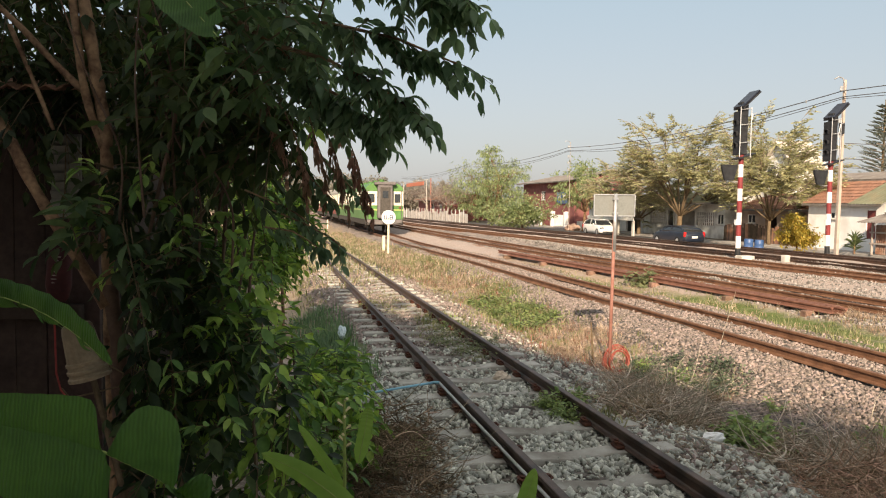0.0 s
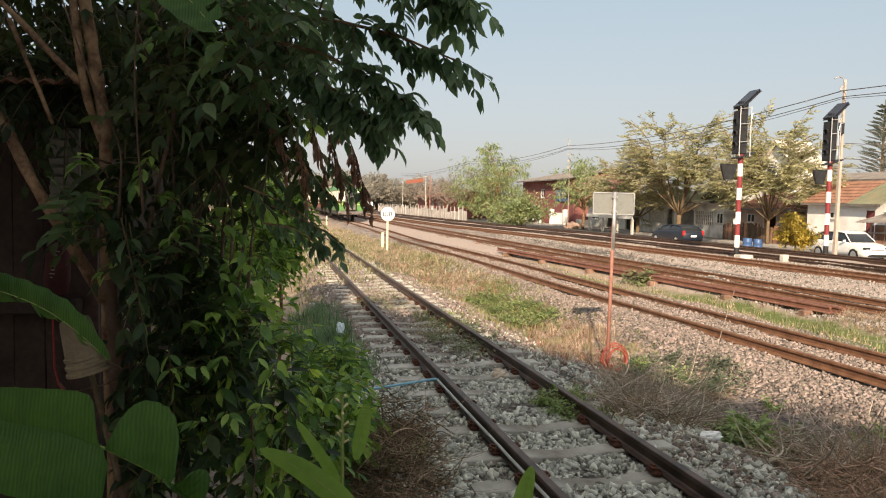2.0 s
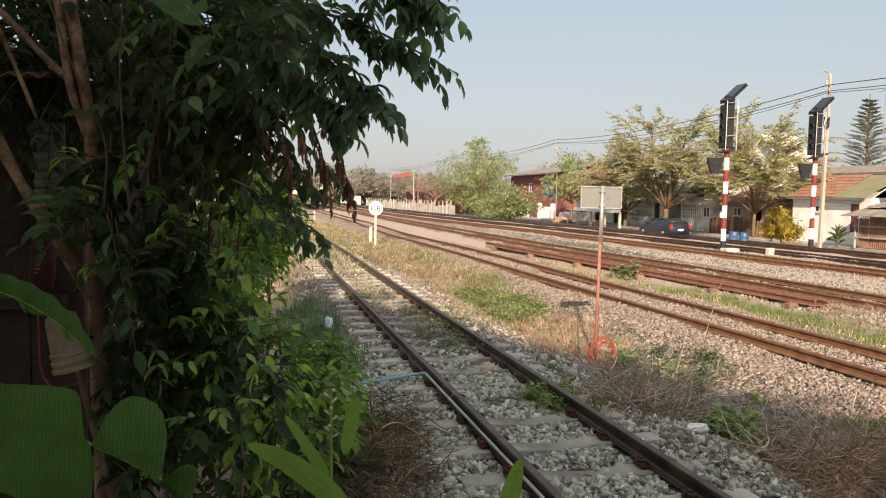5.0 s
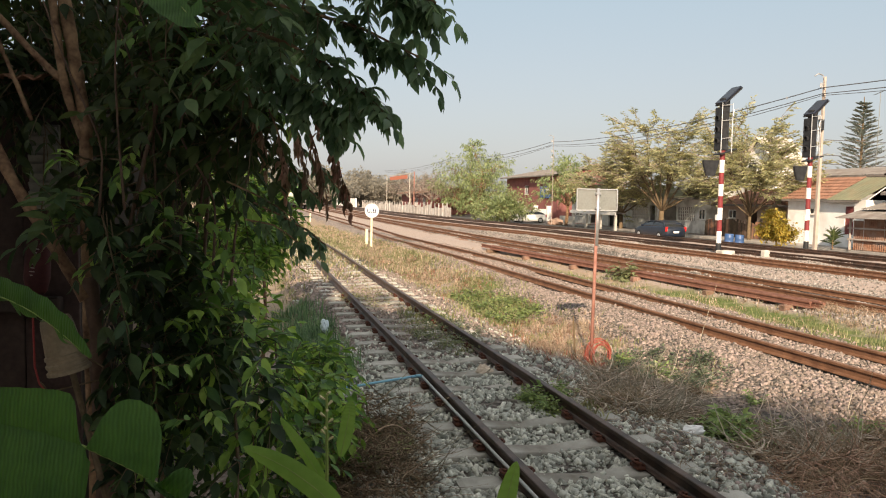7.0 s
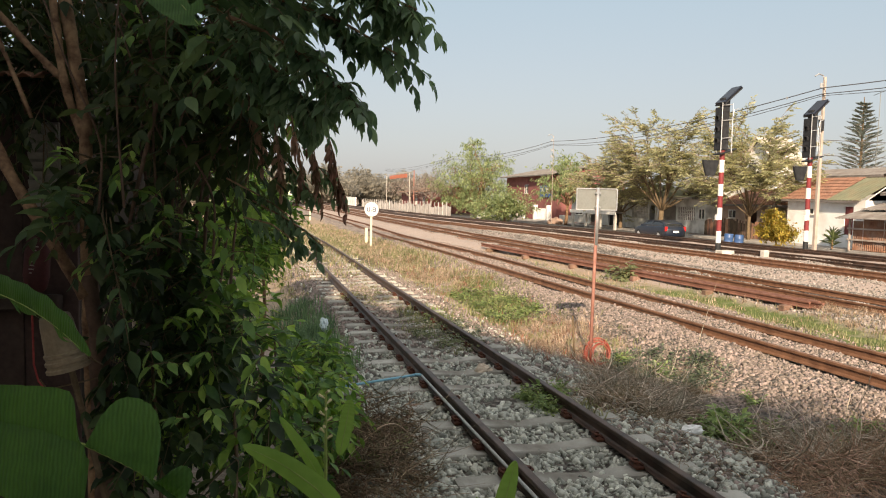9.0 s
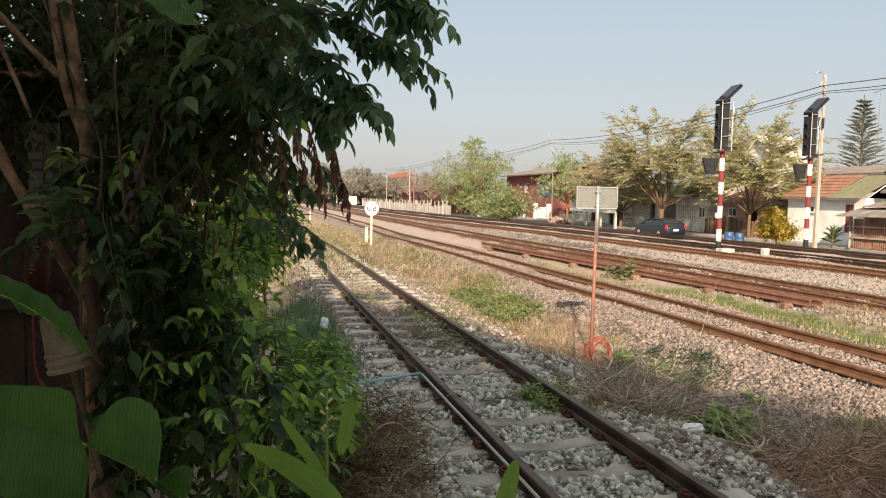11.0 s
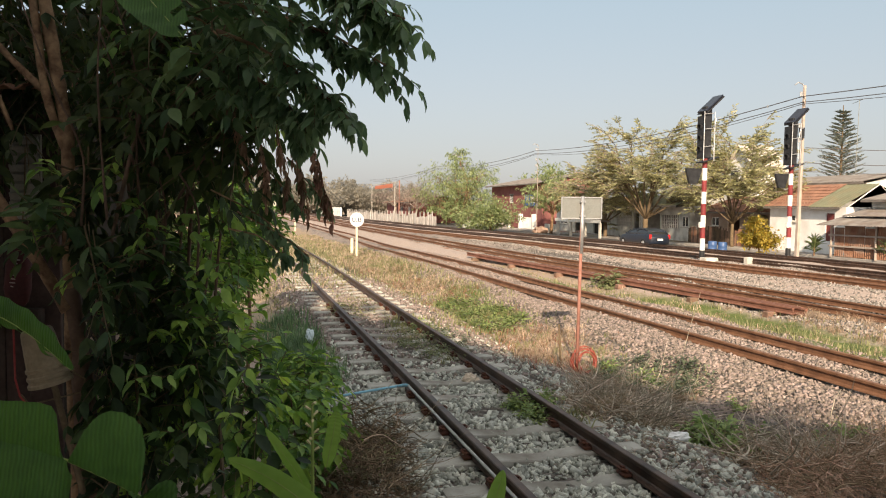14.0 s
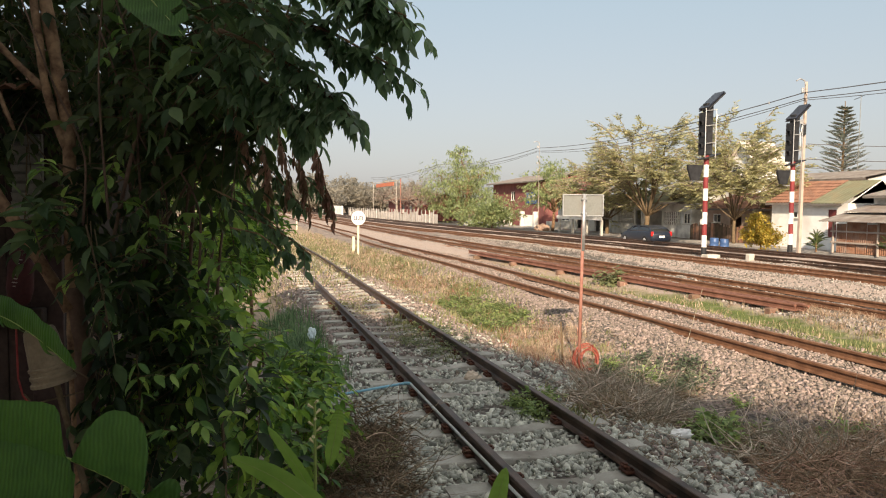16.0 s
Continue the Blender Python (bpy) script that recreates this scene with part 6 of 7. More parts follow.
def along(paths, per, spread=.5, length=.3, down=.5):
    """Twigs that leave limbs: paths of points, per twigs each."""
    P, D = [], []
    for pts in paths:
        pts = np.array(pts, float)
        s = np.sort(rng.random(per) ** .7) * (len(pts) - 1)
        i = np.minimum(s.astype(int), len(pts) - 2)
        f = (s - i)[:, None]
        P.append(pts[i] * (1 - f) + pts[i + 1] * f)
        D.append(unit(pts[i + 1] - pts[i]) * .8 + rng.normal(0, spread, (per, 3)) + (0, 0, -down))
    P, D = np.concatenate(P), unit(np.concatenate(D))
    return P, D, rng.uniform(.6, 1.25, len(P)) * length


tree = thing("leafy_tree", pose(0, 0, 0), "dense dark green tree with paired pointed leaves", "tree")


def build_trunks():
    def tr(name, pts, r0, r1, m=M_BARK):
        fine = np.linspace(0, len(pts) - 1, 5 * len(pts))
        p = np.stack([np.interp(fine, range(len(pts)), [q[i] for q in pts]) for i in range(3)], 1)
        for _ in range(4):
            p[1:-1] = .25 * p[:-2] + .5 * p[1:-1] + .25 * p[2:]
        r = np.linspace(r0, r1, len(p)) * (1 + .08 * np.sin(fine * 5.1) + .06 * np.sin(fine * 11.3))
        part(name, G().tube(p, r, 10), m, tree, smooth=True)
    tr("trunk", [(-.72, 3.76, -.45), (-.73, 3.76, .8), (-.745, 3.75, 1.4), (-.75, 3.78, 1.9), (-.755, 3.80, 2.235), (-.79, 3.82, 2.42), (-.814, 3.836, 2.582), (-.853, 3.858, 2.796), (-.9, 3.8, 3.5), (-.6, 2.8, 4.5)], .03, .029)
    tr("root_stem", [(-.66, 3.72, -.45), (-.67, 3.72, .7), (-.70, 3.74, 1.2), (-.745, 3.76, 1.5)], .06, .035, M_STICK)
    tr("limb", [(-.765, 3.79, 2.15), (-.815, 3.79, 2.288), (-.854, 3.80, 2.448), (-.879, 3.82, 2.662), (-.905, 3.85, 2.849), (-.95, 3.8, 3.5)], .019, .019)
    tr("limb", [(-.86, 3.80, 2.42), (-1.0, 3.84, 2.56), (-1.14, 3.90, 2.712), (-1.5, 4.0, 3.05)], .016, .014)
    tr("limb", [(-1.19, 3.9, 2.72), (-1.09, 3.88, 2.47), (-.998, 3.857, 2.232)], .011, .009)
    tr("limb", [(-1.45, 3.95, 2.7), (-1.246, 3.90, 2.296), (-1.09, 3.84, 1.963), (-.908, 3.78, 1.671), (-.751, 3.74, 1.40)], .024, .03)
    tr("limb", [(-.423, 3.55, 2.373), (-.38, 3.545, 2.46), (-.331, 3.54, 2.562), (-.2, 3.3, 2.85)], .024, .02)
    for k in range(5):
        x0 = -.62 + .11 * k + rng.uniform(-.03, .03)
        y0 = 3.3 + rng.uniform(-.1, .1)
        z0 = rng.uniform(1.55, 1.9)
        tr("stem", [(x0, y0, z0), (x0 + rng.uniform(-.05, .05), y0, z0 + .3), (x0 + rng.uniform(-.22, .2), y0 - .05, z0 + .6), (x0 + rng.uniform(-.35, .4), y0 - .1, z0 + .95)], .0055, .003, M_STICK)
    for k in range(9):
        x0 = -.5 + .055 * k + rng.uniform(-.03, .03)
        y0 = 3.75 + rng.uniform(-.1, .15)
        tr("stem", [(x0 - .05, y0, 1.2), (x0 + rng.uniform(-.06, .06), y0, 1.8), (x0 + rng.uniform(-.16, .16), y0 - .05, 2.3), (x0 + rng.uniform(-.3, .35), y0 - .1, 2.75)], .008, .005, M_STICK)
    tr("limb", [(-.60, 3.5, 1.4), (-.5, 3.4, 1.8), (-.42, 3.3, 2.1), (-.36, 3.2, 2.3)], .009, .008, M_STICK)
    tr("limb", [(-.62, 3.6, 1.3), (-.38, 3.5, 1.7), (-.2, 3.4, 2.0), (.0, 3.2, 2.3)], .009, .006, M_STICK)
    tr("limb", [(-.8, 3.4, 3.5), (-.4, 2.9, 3.1), (-.1, 2.7, 2.8), (.12, 2.59, 2.66)], .024, .012)
    tr("limb", [(-.6, 2.6, 4.4), (-1.2, 2.4, 4.7), (-2.2, 2.5, 4.8)], .03, .015)


build_trunks()
# Dark leaf inside, paler copies outside: light and shade set by colour.
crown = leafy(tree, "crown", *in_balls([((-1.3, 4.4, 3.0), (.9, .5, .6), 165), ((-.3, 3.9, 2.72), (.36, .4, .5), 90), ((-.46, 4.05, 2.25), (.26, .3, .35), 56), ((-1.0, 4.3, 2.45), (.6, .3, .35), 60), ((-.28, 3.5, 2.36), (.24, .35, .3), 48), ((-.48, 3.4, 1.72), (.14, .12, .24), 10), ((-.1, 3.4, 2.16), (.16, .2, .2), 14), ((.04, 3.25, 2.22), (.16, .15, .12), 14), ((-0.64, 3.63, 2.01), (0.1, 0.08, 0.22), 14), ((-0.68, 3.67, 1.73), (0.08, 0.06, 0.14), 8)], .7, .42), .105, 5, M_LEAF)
leafy(tree, "outer_crown", *in_balls([((-.15, 3.4, 2.75), (.34, .4, .4), 40), ((-.02, 3.05, 2.6), (.25, .35, .25), 26), ((-.76, 3.32, 1.86), (.1, .08, .1), 5), ((-.5, 3.2, 1.62), (.1, .06, .1), 4)], .7, .36), .115, 5, M_LEAF_LIT, droop=.25, hang=.35)
# The two balls at z 4.6 are out of view, added to cast shade.
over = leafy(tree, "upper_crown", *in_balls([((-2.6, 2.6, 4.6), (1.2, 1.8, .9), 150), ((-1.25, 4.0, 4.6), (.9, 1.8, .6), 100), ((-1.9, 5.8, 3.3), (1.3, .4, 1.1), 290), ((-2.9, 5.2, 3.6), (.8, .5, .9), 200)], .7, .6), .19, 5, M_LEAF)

BOUGHS = ([(0.05, 2.86, 2.78), (0.26, 2.71, 2.74), (0.47, 2.57, 2.67), (0.66, 2.44, 2.59)],
          [(0.05, 2.91, 2.60), (0.25, 2.76, 2.55), (0.44, 2.60, 2.48), (0.62, 2.47, 2.38)],
          [(0.05, 2.96, 2.50), (0.21, 2.84, 2.44), (0.35, 2.72, 2.35), (0.49, 2.61, 2.24)],
          [(0.05, 3.01, 2.43), (0.16, 2.92, 2.37), (0.28, 2.82, 2.29), (0.37, 2.74, 2.20)],
          [(-0.12, 3.11, 2.62), (0.02, 3.04, 2.52), (0.15, 2.96, 2.40), (0.27, 2.90, 2.28)],
          [(0.10, 2.90, 2.82), (0.26, 2.76, 2.79), (0.43, 2.62, 2.73), (0.57, 2.49, 2.65)])
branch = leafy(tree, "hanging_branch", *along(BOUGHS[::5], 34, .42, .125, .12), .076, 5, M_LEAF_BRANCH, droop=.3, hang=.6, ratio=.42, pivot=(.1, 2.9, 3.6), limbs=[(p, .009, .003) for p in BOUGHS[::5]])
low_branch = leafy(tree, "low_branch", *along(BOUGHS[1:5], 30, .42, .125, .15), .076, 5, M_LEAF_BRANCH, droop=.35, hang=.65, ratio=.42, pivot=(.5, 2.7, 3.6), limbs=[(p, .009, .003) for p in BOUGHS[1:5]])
# Bright young leaves; their colour also supplies the crown's highlights.
FRESH = ((-0.48, 3.38, 2.60), (-0.30, 3.34, 2.64), (-0.22, 3.31, 2.53), (0.09, 3.21, 2.25), (-0.61, 3.44, 1.62), (-0.37, 3.14, 1.20), (-0.01, 3.39, 1.62),
         (-0.49, 3.35, 2.04), (-0.74, 3.38, 2.02), (-0.70, 3.42, 1.87), (-0.43, 3.31, 1.90), (-0.33, 3.25, 1.79), (-0.22, 3.29, 1.83), (-0.20, 3.38, 1.57), (-0.39, 3.23, 1.23), (-0.30, 3.22, 1.38),
         (-0.28, 3.10, 0.96), (-0.16, 3.12, 1.02), (-0.01, 3.04, 1.05), (-0.09, 3.20, 1.63), (-0.03, 3.04, 1.38), (0.06, 3.03, 1.22), (-0.22, 3.21, 1.26), (0.13, 3.33, 2.30), (-0.04, 3.34, 1.93))
leafy(tree, "young_shoot", *in_balls([(p, (.05, .04, .05), 2 if p[2] > 1.6 else 1) for p in FRESH], .5, .13), .085, 3, M_LEAF_YOUNG, "fresh yellow-green young leaves", droop=.3, hang=.5, ratio=.46)
# Pale spots among the twigs, drawn with small leaf shapes.
PALE_SPOTS = ((-0.66, 4.48, 1.48), (-0.63, 4.45, 1.29), (-0.60, 3.80, 0.99), (-0.63, 3.81, 1.03), (-0.10, 4.02, 1.44), (-0.70, 4.01, 1.31))
leafy(tree, "withered_leaf", *in_balls([(p, (.03, .03, .03), 2) for p in PALE_SPOTS], .3, .07), .06, 2, M_PALE_SCRAP, "pale withered leaves caught in the twigs", droop=.8, hang=1.6, ratio=.4)
DRY = ([(.21, 2.95, 2.19), (.25, 2.93, 2.08), (.275, 2.92, 1.97), (.295, 2.90, 1.87)], [(.29, 2.93, 2.17), (.33, 2.92, 2.06), (.35, 2.91, 1.97), (.38, 2.89, 1.91)], [(.15, 3.07, 2.27), (.18, 3.06, 2.15), (.22, 3.04, 2.04), (.21, 3.04, 1.98)],
       [(.05, 3.10, 2.29), (.10, 3.08, 2.17), (.13, 3.07, 2.06), (.14, 3.06, 1.97)], [(-.02, 3.12, 2.33), (.01, 3.11, 2.22), (.05, 3.09, 2.13), (.06, 3.08, 2.06)], [(.25, 3.05, 2.27), (.28, 3.04, 2.18), (.32, 3.02, 2.11), (.33, 3.02, 2.05)])
dry = leafy(tree, "dried_twig", *along(DRY, 11, .12, .045, 1.4), .05, 3, M_LEAF_DRY, "hanging dried brown leaves", droop=.9, hang=1.9, ratio=.3, pivot=(.2, 2.95, 2.4), limbs=[(p, .003, .0015) for p in DRY])
SIDE = ([(.01, 3.08, 1.87), (.15, 3.01, 1.81), (.23, 2.95, 1.765), (.29, 2.90, 1.72)], [(-.02, 3.08, 1.80), (.09, 3.02, 1.785), (.15, 2.96, 1.75), (.19, 2.91, 1.72)], [(-.1, 3.15, 1.95), (.02, 3.1, 1.9), (.1, 3.05, 1.86), (.16, 3.0, 1.82)], [(0.07, 3.20, 2.10), (0.14, 3.12, 2.03), (0.21, 3.05, 1.95), (0.27, 2.98, 1.89)], [(0.19, 3.12, 2.11), (0.24, 3.07, 2.05), (0.29, 3.02, 2.00), (0.33, 2.97, 1.95)])
side_branch = leafy(tree, "side_branch", *along(SIDE, 8, .3, .055, .15), .058, 3, M_LEAF_BRANCH, droop=.5, hang=1.1, pivot=(.02, 3.24, 1.95), limbs=[(p, .004, .002) for p in SIDE])

leafy(roof_creeper, "foliage", *in_balls([((4.3 - k * .62, -2.15, 2.95 + k * .35), (.35, .25, .12 + .3 * abs(math.sin(k * 2.4))), 22) for k in range(13)], .7, .4), .13, 4, M_LEAF, droop=.2, hang=.3)
bush = thing("roadside_bush", pose(0, 0, 0), "thick leafy bush with fresh green leaves beside the siding", "bush")
# Inside leaves take the darker copy, so the bush's shade is painted.
leafy(bush, "inner_foliage", *in_balls([((-.27, 3.9, 1.12), (.26, .45, .38), 56), ((-.34, 3.75, 1.58), (.15, .25, .2), 18), ((-.4, 3.5, 1.55), (.16, .2, .25), 8), ((-.24, 3.5, 1.3), (.16, .16, .16), 14), ((-.2, 3.95, 1.1), (.16, .25, .26), 20), ((-.32, 3.8, 1.0), (.2, .3, .6), 26), ((-.1, 4.4, .2), (.55, .5, .5), 70), ((-0.54, 3.54, 1.12), (0.1, 0.08, 0.2), 12), ((-0.51, 3.45, 0.75), (0.12, 0.08, 0.25), 14), ((-.02, 3.4, .8), (.22, .2, .6), 16)], .7, .3), .11, 4, M_LEAF_SHADED, droop=.25, hang=.45, ratio=.46)
leafy(bush, "foliage", *in_balls([((-.14, 3.5, 1.4), (.12, .12, .18), 9), ((-.24, 3.75, 1.62), (.1, .2, .14), 7), ((.02, 3.5, .95), (.12, .1, .4), 9), ((-.02, 4.5, .85), (.28, .5, .42), 84), ((.42, 5.5, .3), (.34, .6, .4), 90), ((.2, 4.7, .2), (.3, .4, .4), 56), ((.56, 6.2, .42), (.22, .45, .28), 80)], .7, .28), .11, 4, M_LEAF_BUSH, droop=.25, hang=.4, ratio=.46)
for x, y, z0, z1 in ((-.1, 3.9, -.4, 1.4), (.15, 4.5, -.4, 1.1), (-.45, 3.7, -.4, 1.3), (.4, 5.4, -.4, .5)):
    part("stem", G().tube([(x, y, z0), (x + .03, y, (z0 + z1) / 2), (x - .02, y, z1)], [.014, .011, .006], 6), M_TWIG, bush)
back = thing("hedge", pose(0, 0, 0), "dense hedge behind the tree in mottled light", "hedge")
leafy(back, "foliage", *in_balls([((-1.4, 6.8, 1.4), (1.6, .5, 2.0), 260), ((-.4, 7.0, 1.3), (.55, .6, 1.5), 240), ((0.11, 7.83, 1.64), (.3, .4, .42), 150), ((-.75, 5.5, .7), (.5, .3, .9), 150), ((-.55, 8.9, .8), (.4, .9, .8), 150), ((-.15, 12.8, 1.3), (.6, 1.4, 1.05), 460), ((-1.6, 14, 1.4), (1.2, 3, 1.6), 200)], .7, .4), .12, 5, M_LEAF_BUSH, droop=.15, hang=.2)
for x, y in ((-1.6, 6.8), (-.5, 7), (.1, 8.7), (-.6, 13.5)):
    part("stem", G().tube([(x, y, -.5), (x + .05, y, .6), (x, y, 1.8)], [.03, .022, .012], 6), M_BARK, back)


# ---- banana and broad-leaved plants in front ----
def blade(parent, pts, width, side, fold=.15, name="leaf", end=.6, slits=(), material=None, waves=.004, pivot=(0, 0, 0), teeth=0.0):
    """A broad leaf along its midrib; side: the way in which its halves spread; fold: how far they bend away from that."""
    pts = np.array(pts, float) - np.array(pivot, float)
    n, m = 34, 15
    s = np.linspace(0, 1, n)
    k = np.linspace(0, 1, len(pts))
    path = np.stack([np.interp(s, k, pts[:, i]) for i in range(3)], 1)
    for _ in range(14):
        path[1:-1] = .25 * path[:-2] + .5 * path[1:-1] + .25 * path[2:]
    t = unit(np.gradient(path, axis=0))
    sd = np.array(side, float)
    sd = unit(sd - t * (t @ sd)[:, None])
    nn = np.cross(t, sd)
    w = width * np.clip(s / .12, .15, 1) ** .5 * np.sqrt(np.clip(1 - np.clip((s - end) / (1 - end + .001), 0, 1) ** 2, .0004, 1))
    cols = np.linspace(-1, 1, m)
    v, f = [], []
    for i in range(n):
        torn = 1 - teeth * (i % 7) / 6
        for c in cols:
            v.append(path[i] + sd[i] * c * w[i] * (torn if c > 0 else 1) * (1 - .12 * c * c) + nn[i] * (fold * w[i] * c * c + waves * math.sin(i * 1.9 + 2 * abs(c))))
    for i in range(n - 1):
        for j in range(m - 1):
            cut = any(i == a and (j >= b if b > 0 else j < m - 1 + b) for a, b in slits)
            if not cut:
                a = i * m + j
                f.append((a, a + 1, a + m + 1, a + m))
    ob = part(name, G().add(v, f), material or M_BANANA, parent, smooth=True, m=Matrix.Translation(pivot))
    part("midrib", G().tube(path - nn * .002, np.linspace(width * .055, width * .012, n), 7), M_RIB, ob, smooth=True)
    return ob


def vein(material):
    """Fine parallel veins as relief and a slight change of tone."""
    nd, lk = material.node_tree.nodes, material.node_tree.links.new
    b = nd["Principled BSDF"]
    wv = nd.new("ShaderNodeTexWave")
    wv.bands_direction = "X"
    wv.inputs["Scale"].default_value, wv.inputs["Distortion"].default_value, wv.inputs["Detail"].default_value = 40, 3.5, 3
    lk(nd.new("ShaderNodeTexCoord").outputs["Object"], wv.inputs["Vector"])
    bp = nd.new("ShaderNodeBump")
    bp.inputs["Strength"].default_value, bp.inputs["Distance"].default_value = .35, .003
    lk(wv.outputs[1], bp.inputs["Height"])
    lk(bp.outputs[0], b.inputs["Normal"])
    src = b.inputs["Base Color"].links[0].from_socket
    hs, mr = nd.new("ShaderNodeHueSaturation"), nd.new("ShaderNodeMapRange")
    mr.inputs[3].default_value, mr.inputs[4].default_value = .8, 1.2
    lk(wv.outputs[1], mr.inputs[0])
    lk(mr.outputs[0], hs.inputs["Value"])
    lk(src, hs.inputs["Color"])
    lk(hs.outputs[0], b.inputs["Base Color"])


vein(M_BANANA)


banana = thing("banana_plant", pose(0, 0, 0), "young banana plant with broad torn green leaves", "plant")
part("stem", G().tube([(-.85, 1.75, -.5), (-.86, 1.76, .6), (-.854, 1.763, 1.37)], [.06, .05, .03], 10), M_RIB, banana, smooth=True)
RIB = np.array([(-.854, 1.763, 1.366), (-.703, 1.682, 1.456), (-.507, 1.554, 1.466), (-.376, 1.471, 1.458), (-.291, 1.419, 1.441), (-.215, 1.379, 1.413), (-.165, 1.355, 1.390), (-.124, 1.344, 1.359)])


def rib_at(s):
    k = np.linspace(0, 1, len(RIB))
    return np.stack([np.interp(s, k, RIB[:, i]) for i in range(3)], -1)


def lobe(name, s0, s1, way, length, corner, bulge, parent, pivot=(0, 0, 0), lean=0.0, grow=0.0, lift=0.0):
    """A torn piece of the blade between two places on the midrib. corner: how square its ends are; lean: how far it slants along the rib."""
    n, m = 19, 12
    u, v = np.linspace(0, 1, n), np.linspace(0, 1, m)
    base = rib_at(s0 + (s1 - s0) * u) + np.array((-.3 * lift, -lift, lift))
    ax = rib_at(s1) - rib_at(s0)
    d = unit(np.array(way, float))
    out = np.array((-.228, -.974, 0.0))
    h = length * np.clip(1 - np.abs(2 * u - 1) ** corner, .02, 1) ** .5
    h = h * (1 + grow * u)
    P = []
    for i in range(n):
        for q in v:
            P.append(base[i] + d * h[i] * q + ax * lean * q + out * (bulge * math.sin(q * 2.2) + .0025 * math.sin(u[i] * 40)))
    f = [(i * m + j, i * m + m + j, i * m + m + j + 1, i * m + j + 1) for i in range(n - 1) for j in range(m - 1)]
    return part(name, G().add(np.array(P) - np.array(pivot), f), M_BANANA, parent, smooth=True, m=Matrix.Translation(pivot))


leaf_front = part("midrib", G().tube(rib_at(np.linspace(0, 1, 24)) + np.array((0, .012, -.004)), np.linspace(.004, .0015, 24), 8), M_RIB, banana, "", True)
lobe("blade_lobe", .24, .570, (-.02, .34, .94), .056, 9, .006, leaf_front, lean=-.03, grow=.75)
lobe("blade_lobe", .575, .85, (.22, .38, .92), .118, 2.6, .008, leaf_front, lean=.04)
lobe("blade_lobe", .85, 1.0, (.5, .05, .7), .06, 2.2, .02, leaf_front, lean=.2)
near_half = lobe("blade_half", .24, .575, (.05, -.34, -.94), .128, 9, .012, leaf_front, pivot=tuple(rib_at(.42)), lean=.05, lift=.001)
lobe("blade_half", .80, 1.0, (.5, -.2, -.5), .035, 2.4, .01, leaf_front, lean=.25)
RIB_AXIS = Vector(rib_at(.75) - rib_at(.35)).normalized()
blade(banana, [(-.88, 1.78, 1.3), (-1.05, 2.3, 1.6), (-0.90, 2.58, 1.62), (-0.75, 2.39, 1.61), (-0.61, 2.20, 1.60), (-0.48, 2.01, 1.57), (-0.36, 1.82, 1.52)], .058, (.05, .35, -1), .3, end=.75, slits=((13, 9), (17, 8), (21, 9), (25, 8), (29, 9)), teeth=.7)
part("petiole", G().tube([(-.85, 1.75, 1.2), (-1.15, 1.6, 1.9), (-1.1, 2.0, 2.7), (-.7, 2.3, 2.95), (-.45, 2.35, 2.8)], .014, 7), M_RIB, banana, smooth=True)
blade(banana, [(-.47, 2.36, 2.82), (-.36, 2.3, 2.66), (-.25, 2.18, 2.48), (-.13, 2.04, 2.33)], .085, (.75, .1, .5), .1, end=.6, slits=((14, 9), (22, 8), (28, 9), (31, 8)))

ginger = thing("broad_leaf_plant", pose(0, 0, 0), "light green broad-leaved plant with a flower stalk", "plant")
part("stem", G().tube([(.16, 1.9, -.4), (.17, 1.86, .6), (.185, 1.85, 1.2), (.183, 1.85, 1.40)], [.008, .007, .005, .003], 6), M_RIB, ginger)
G_LEAVES = ([(.25, 1.80, 1.03), (.178, 1.795, 1.16), (.076, 1.787, 1.247), (-.02, 1.786, 1.30)], .034, (.25, -.1, .95)), ([(.2, 1.86, 1.1), (.16, 1.87, 1.2), (.115, 1.878, 1.27), (.07, 1.905, 1.33)], .018, (.8, -.2, .5)), \
    ([(.218, 1.84, 1.24), (.235, 1.838, 1.325), (.24, 1.838, 1.36), (.243, 1.837, 1.385)], .02, (.95, -.2, -.1)), ([(.2, 1.81, .98), (.12, 1.79, 1.1), (.05, 1.77, 1.15), (-.03, 1.74, 1.17)], .032, (.2, -.4, .8))
for p, w, sd in G_LEAVES:
    blade(ginger, p, w, sd, .12, "leaf", .35, material=M_GINGER, waves=.001, pivot=p[0])
fl = G()
for k in range(9):
    fl.tube([(.183, 1.85, 1.28 + .015 * k), (.183 + .018 * math.cos(k * 2.2), 1.85 + .018 * math.sin(k * 2.2), 1.29 + .015 * k)], [.0015, .004], 5)
part("flower_stalk", fl, mat("cream_bud", (.5, .42, .22), (.62, .55, .32), rough=.7, bump=.1), ginger, "small cream buds")
sprout = thing("broad_leaf_sprout", pose(0, 0, 0), "single light green leaf tips of a low plant", "plant")
part("stem", G().tube([(.45, 1.42, -.4), (.46, 1.4, .7), (.48, 1.39, 1.2)], [.007, .006, .004], 6), M_RIB, sprout)
blade(sprout, [(.48, 1.39, 1.15), (.495, 1.39, 1.24), (.51, 1.39, 1.31), (.525, 1.39, 1.365)], .024, (.9, -.2, -.3), .15, "leaf", .35, material=M_GINGER, waves=.001, pivot=(.48, 1.39, 1.15))
blade(sprout, [(.47, 1.39, 1.1), (.455, 1.38, 1.2), (.445, 1.38, 1.26), (.44, 1.38, 1.3)], .012, (.9, -.2, .1), .15, "leaf", .35, material=M_GINGER, waves=.001)


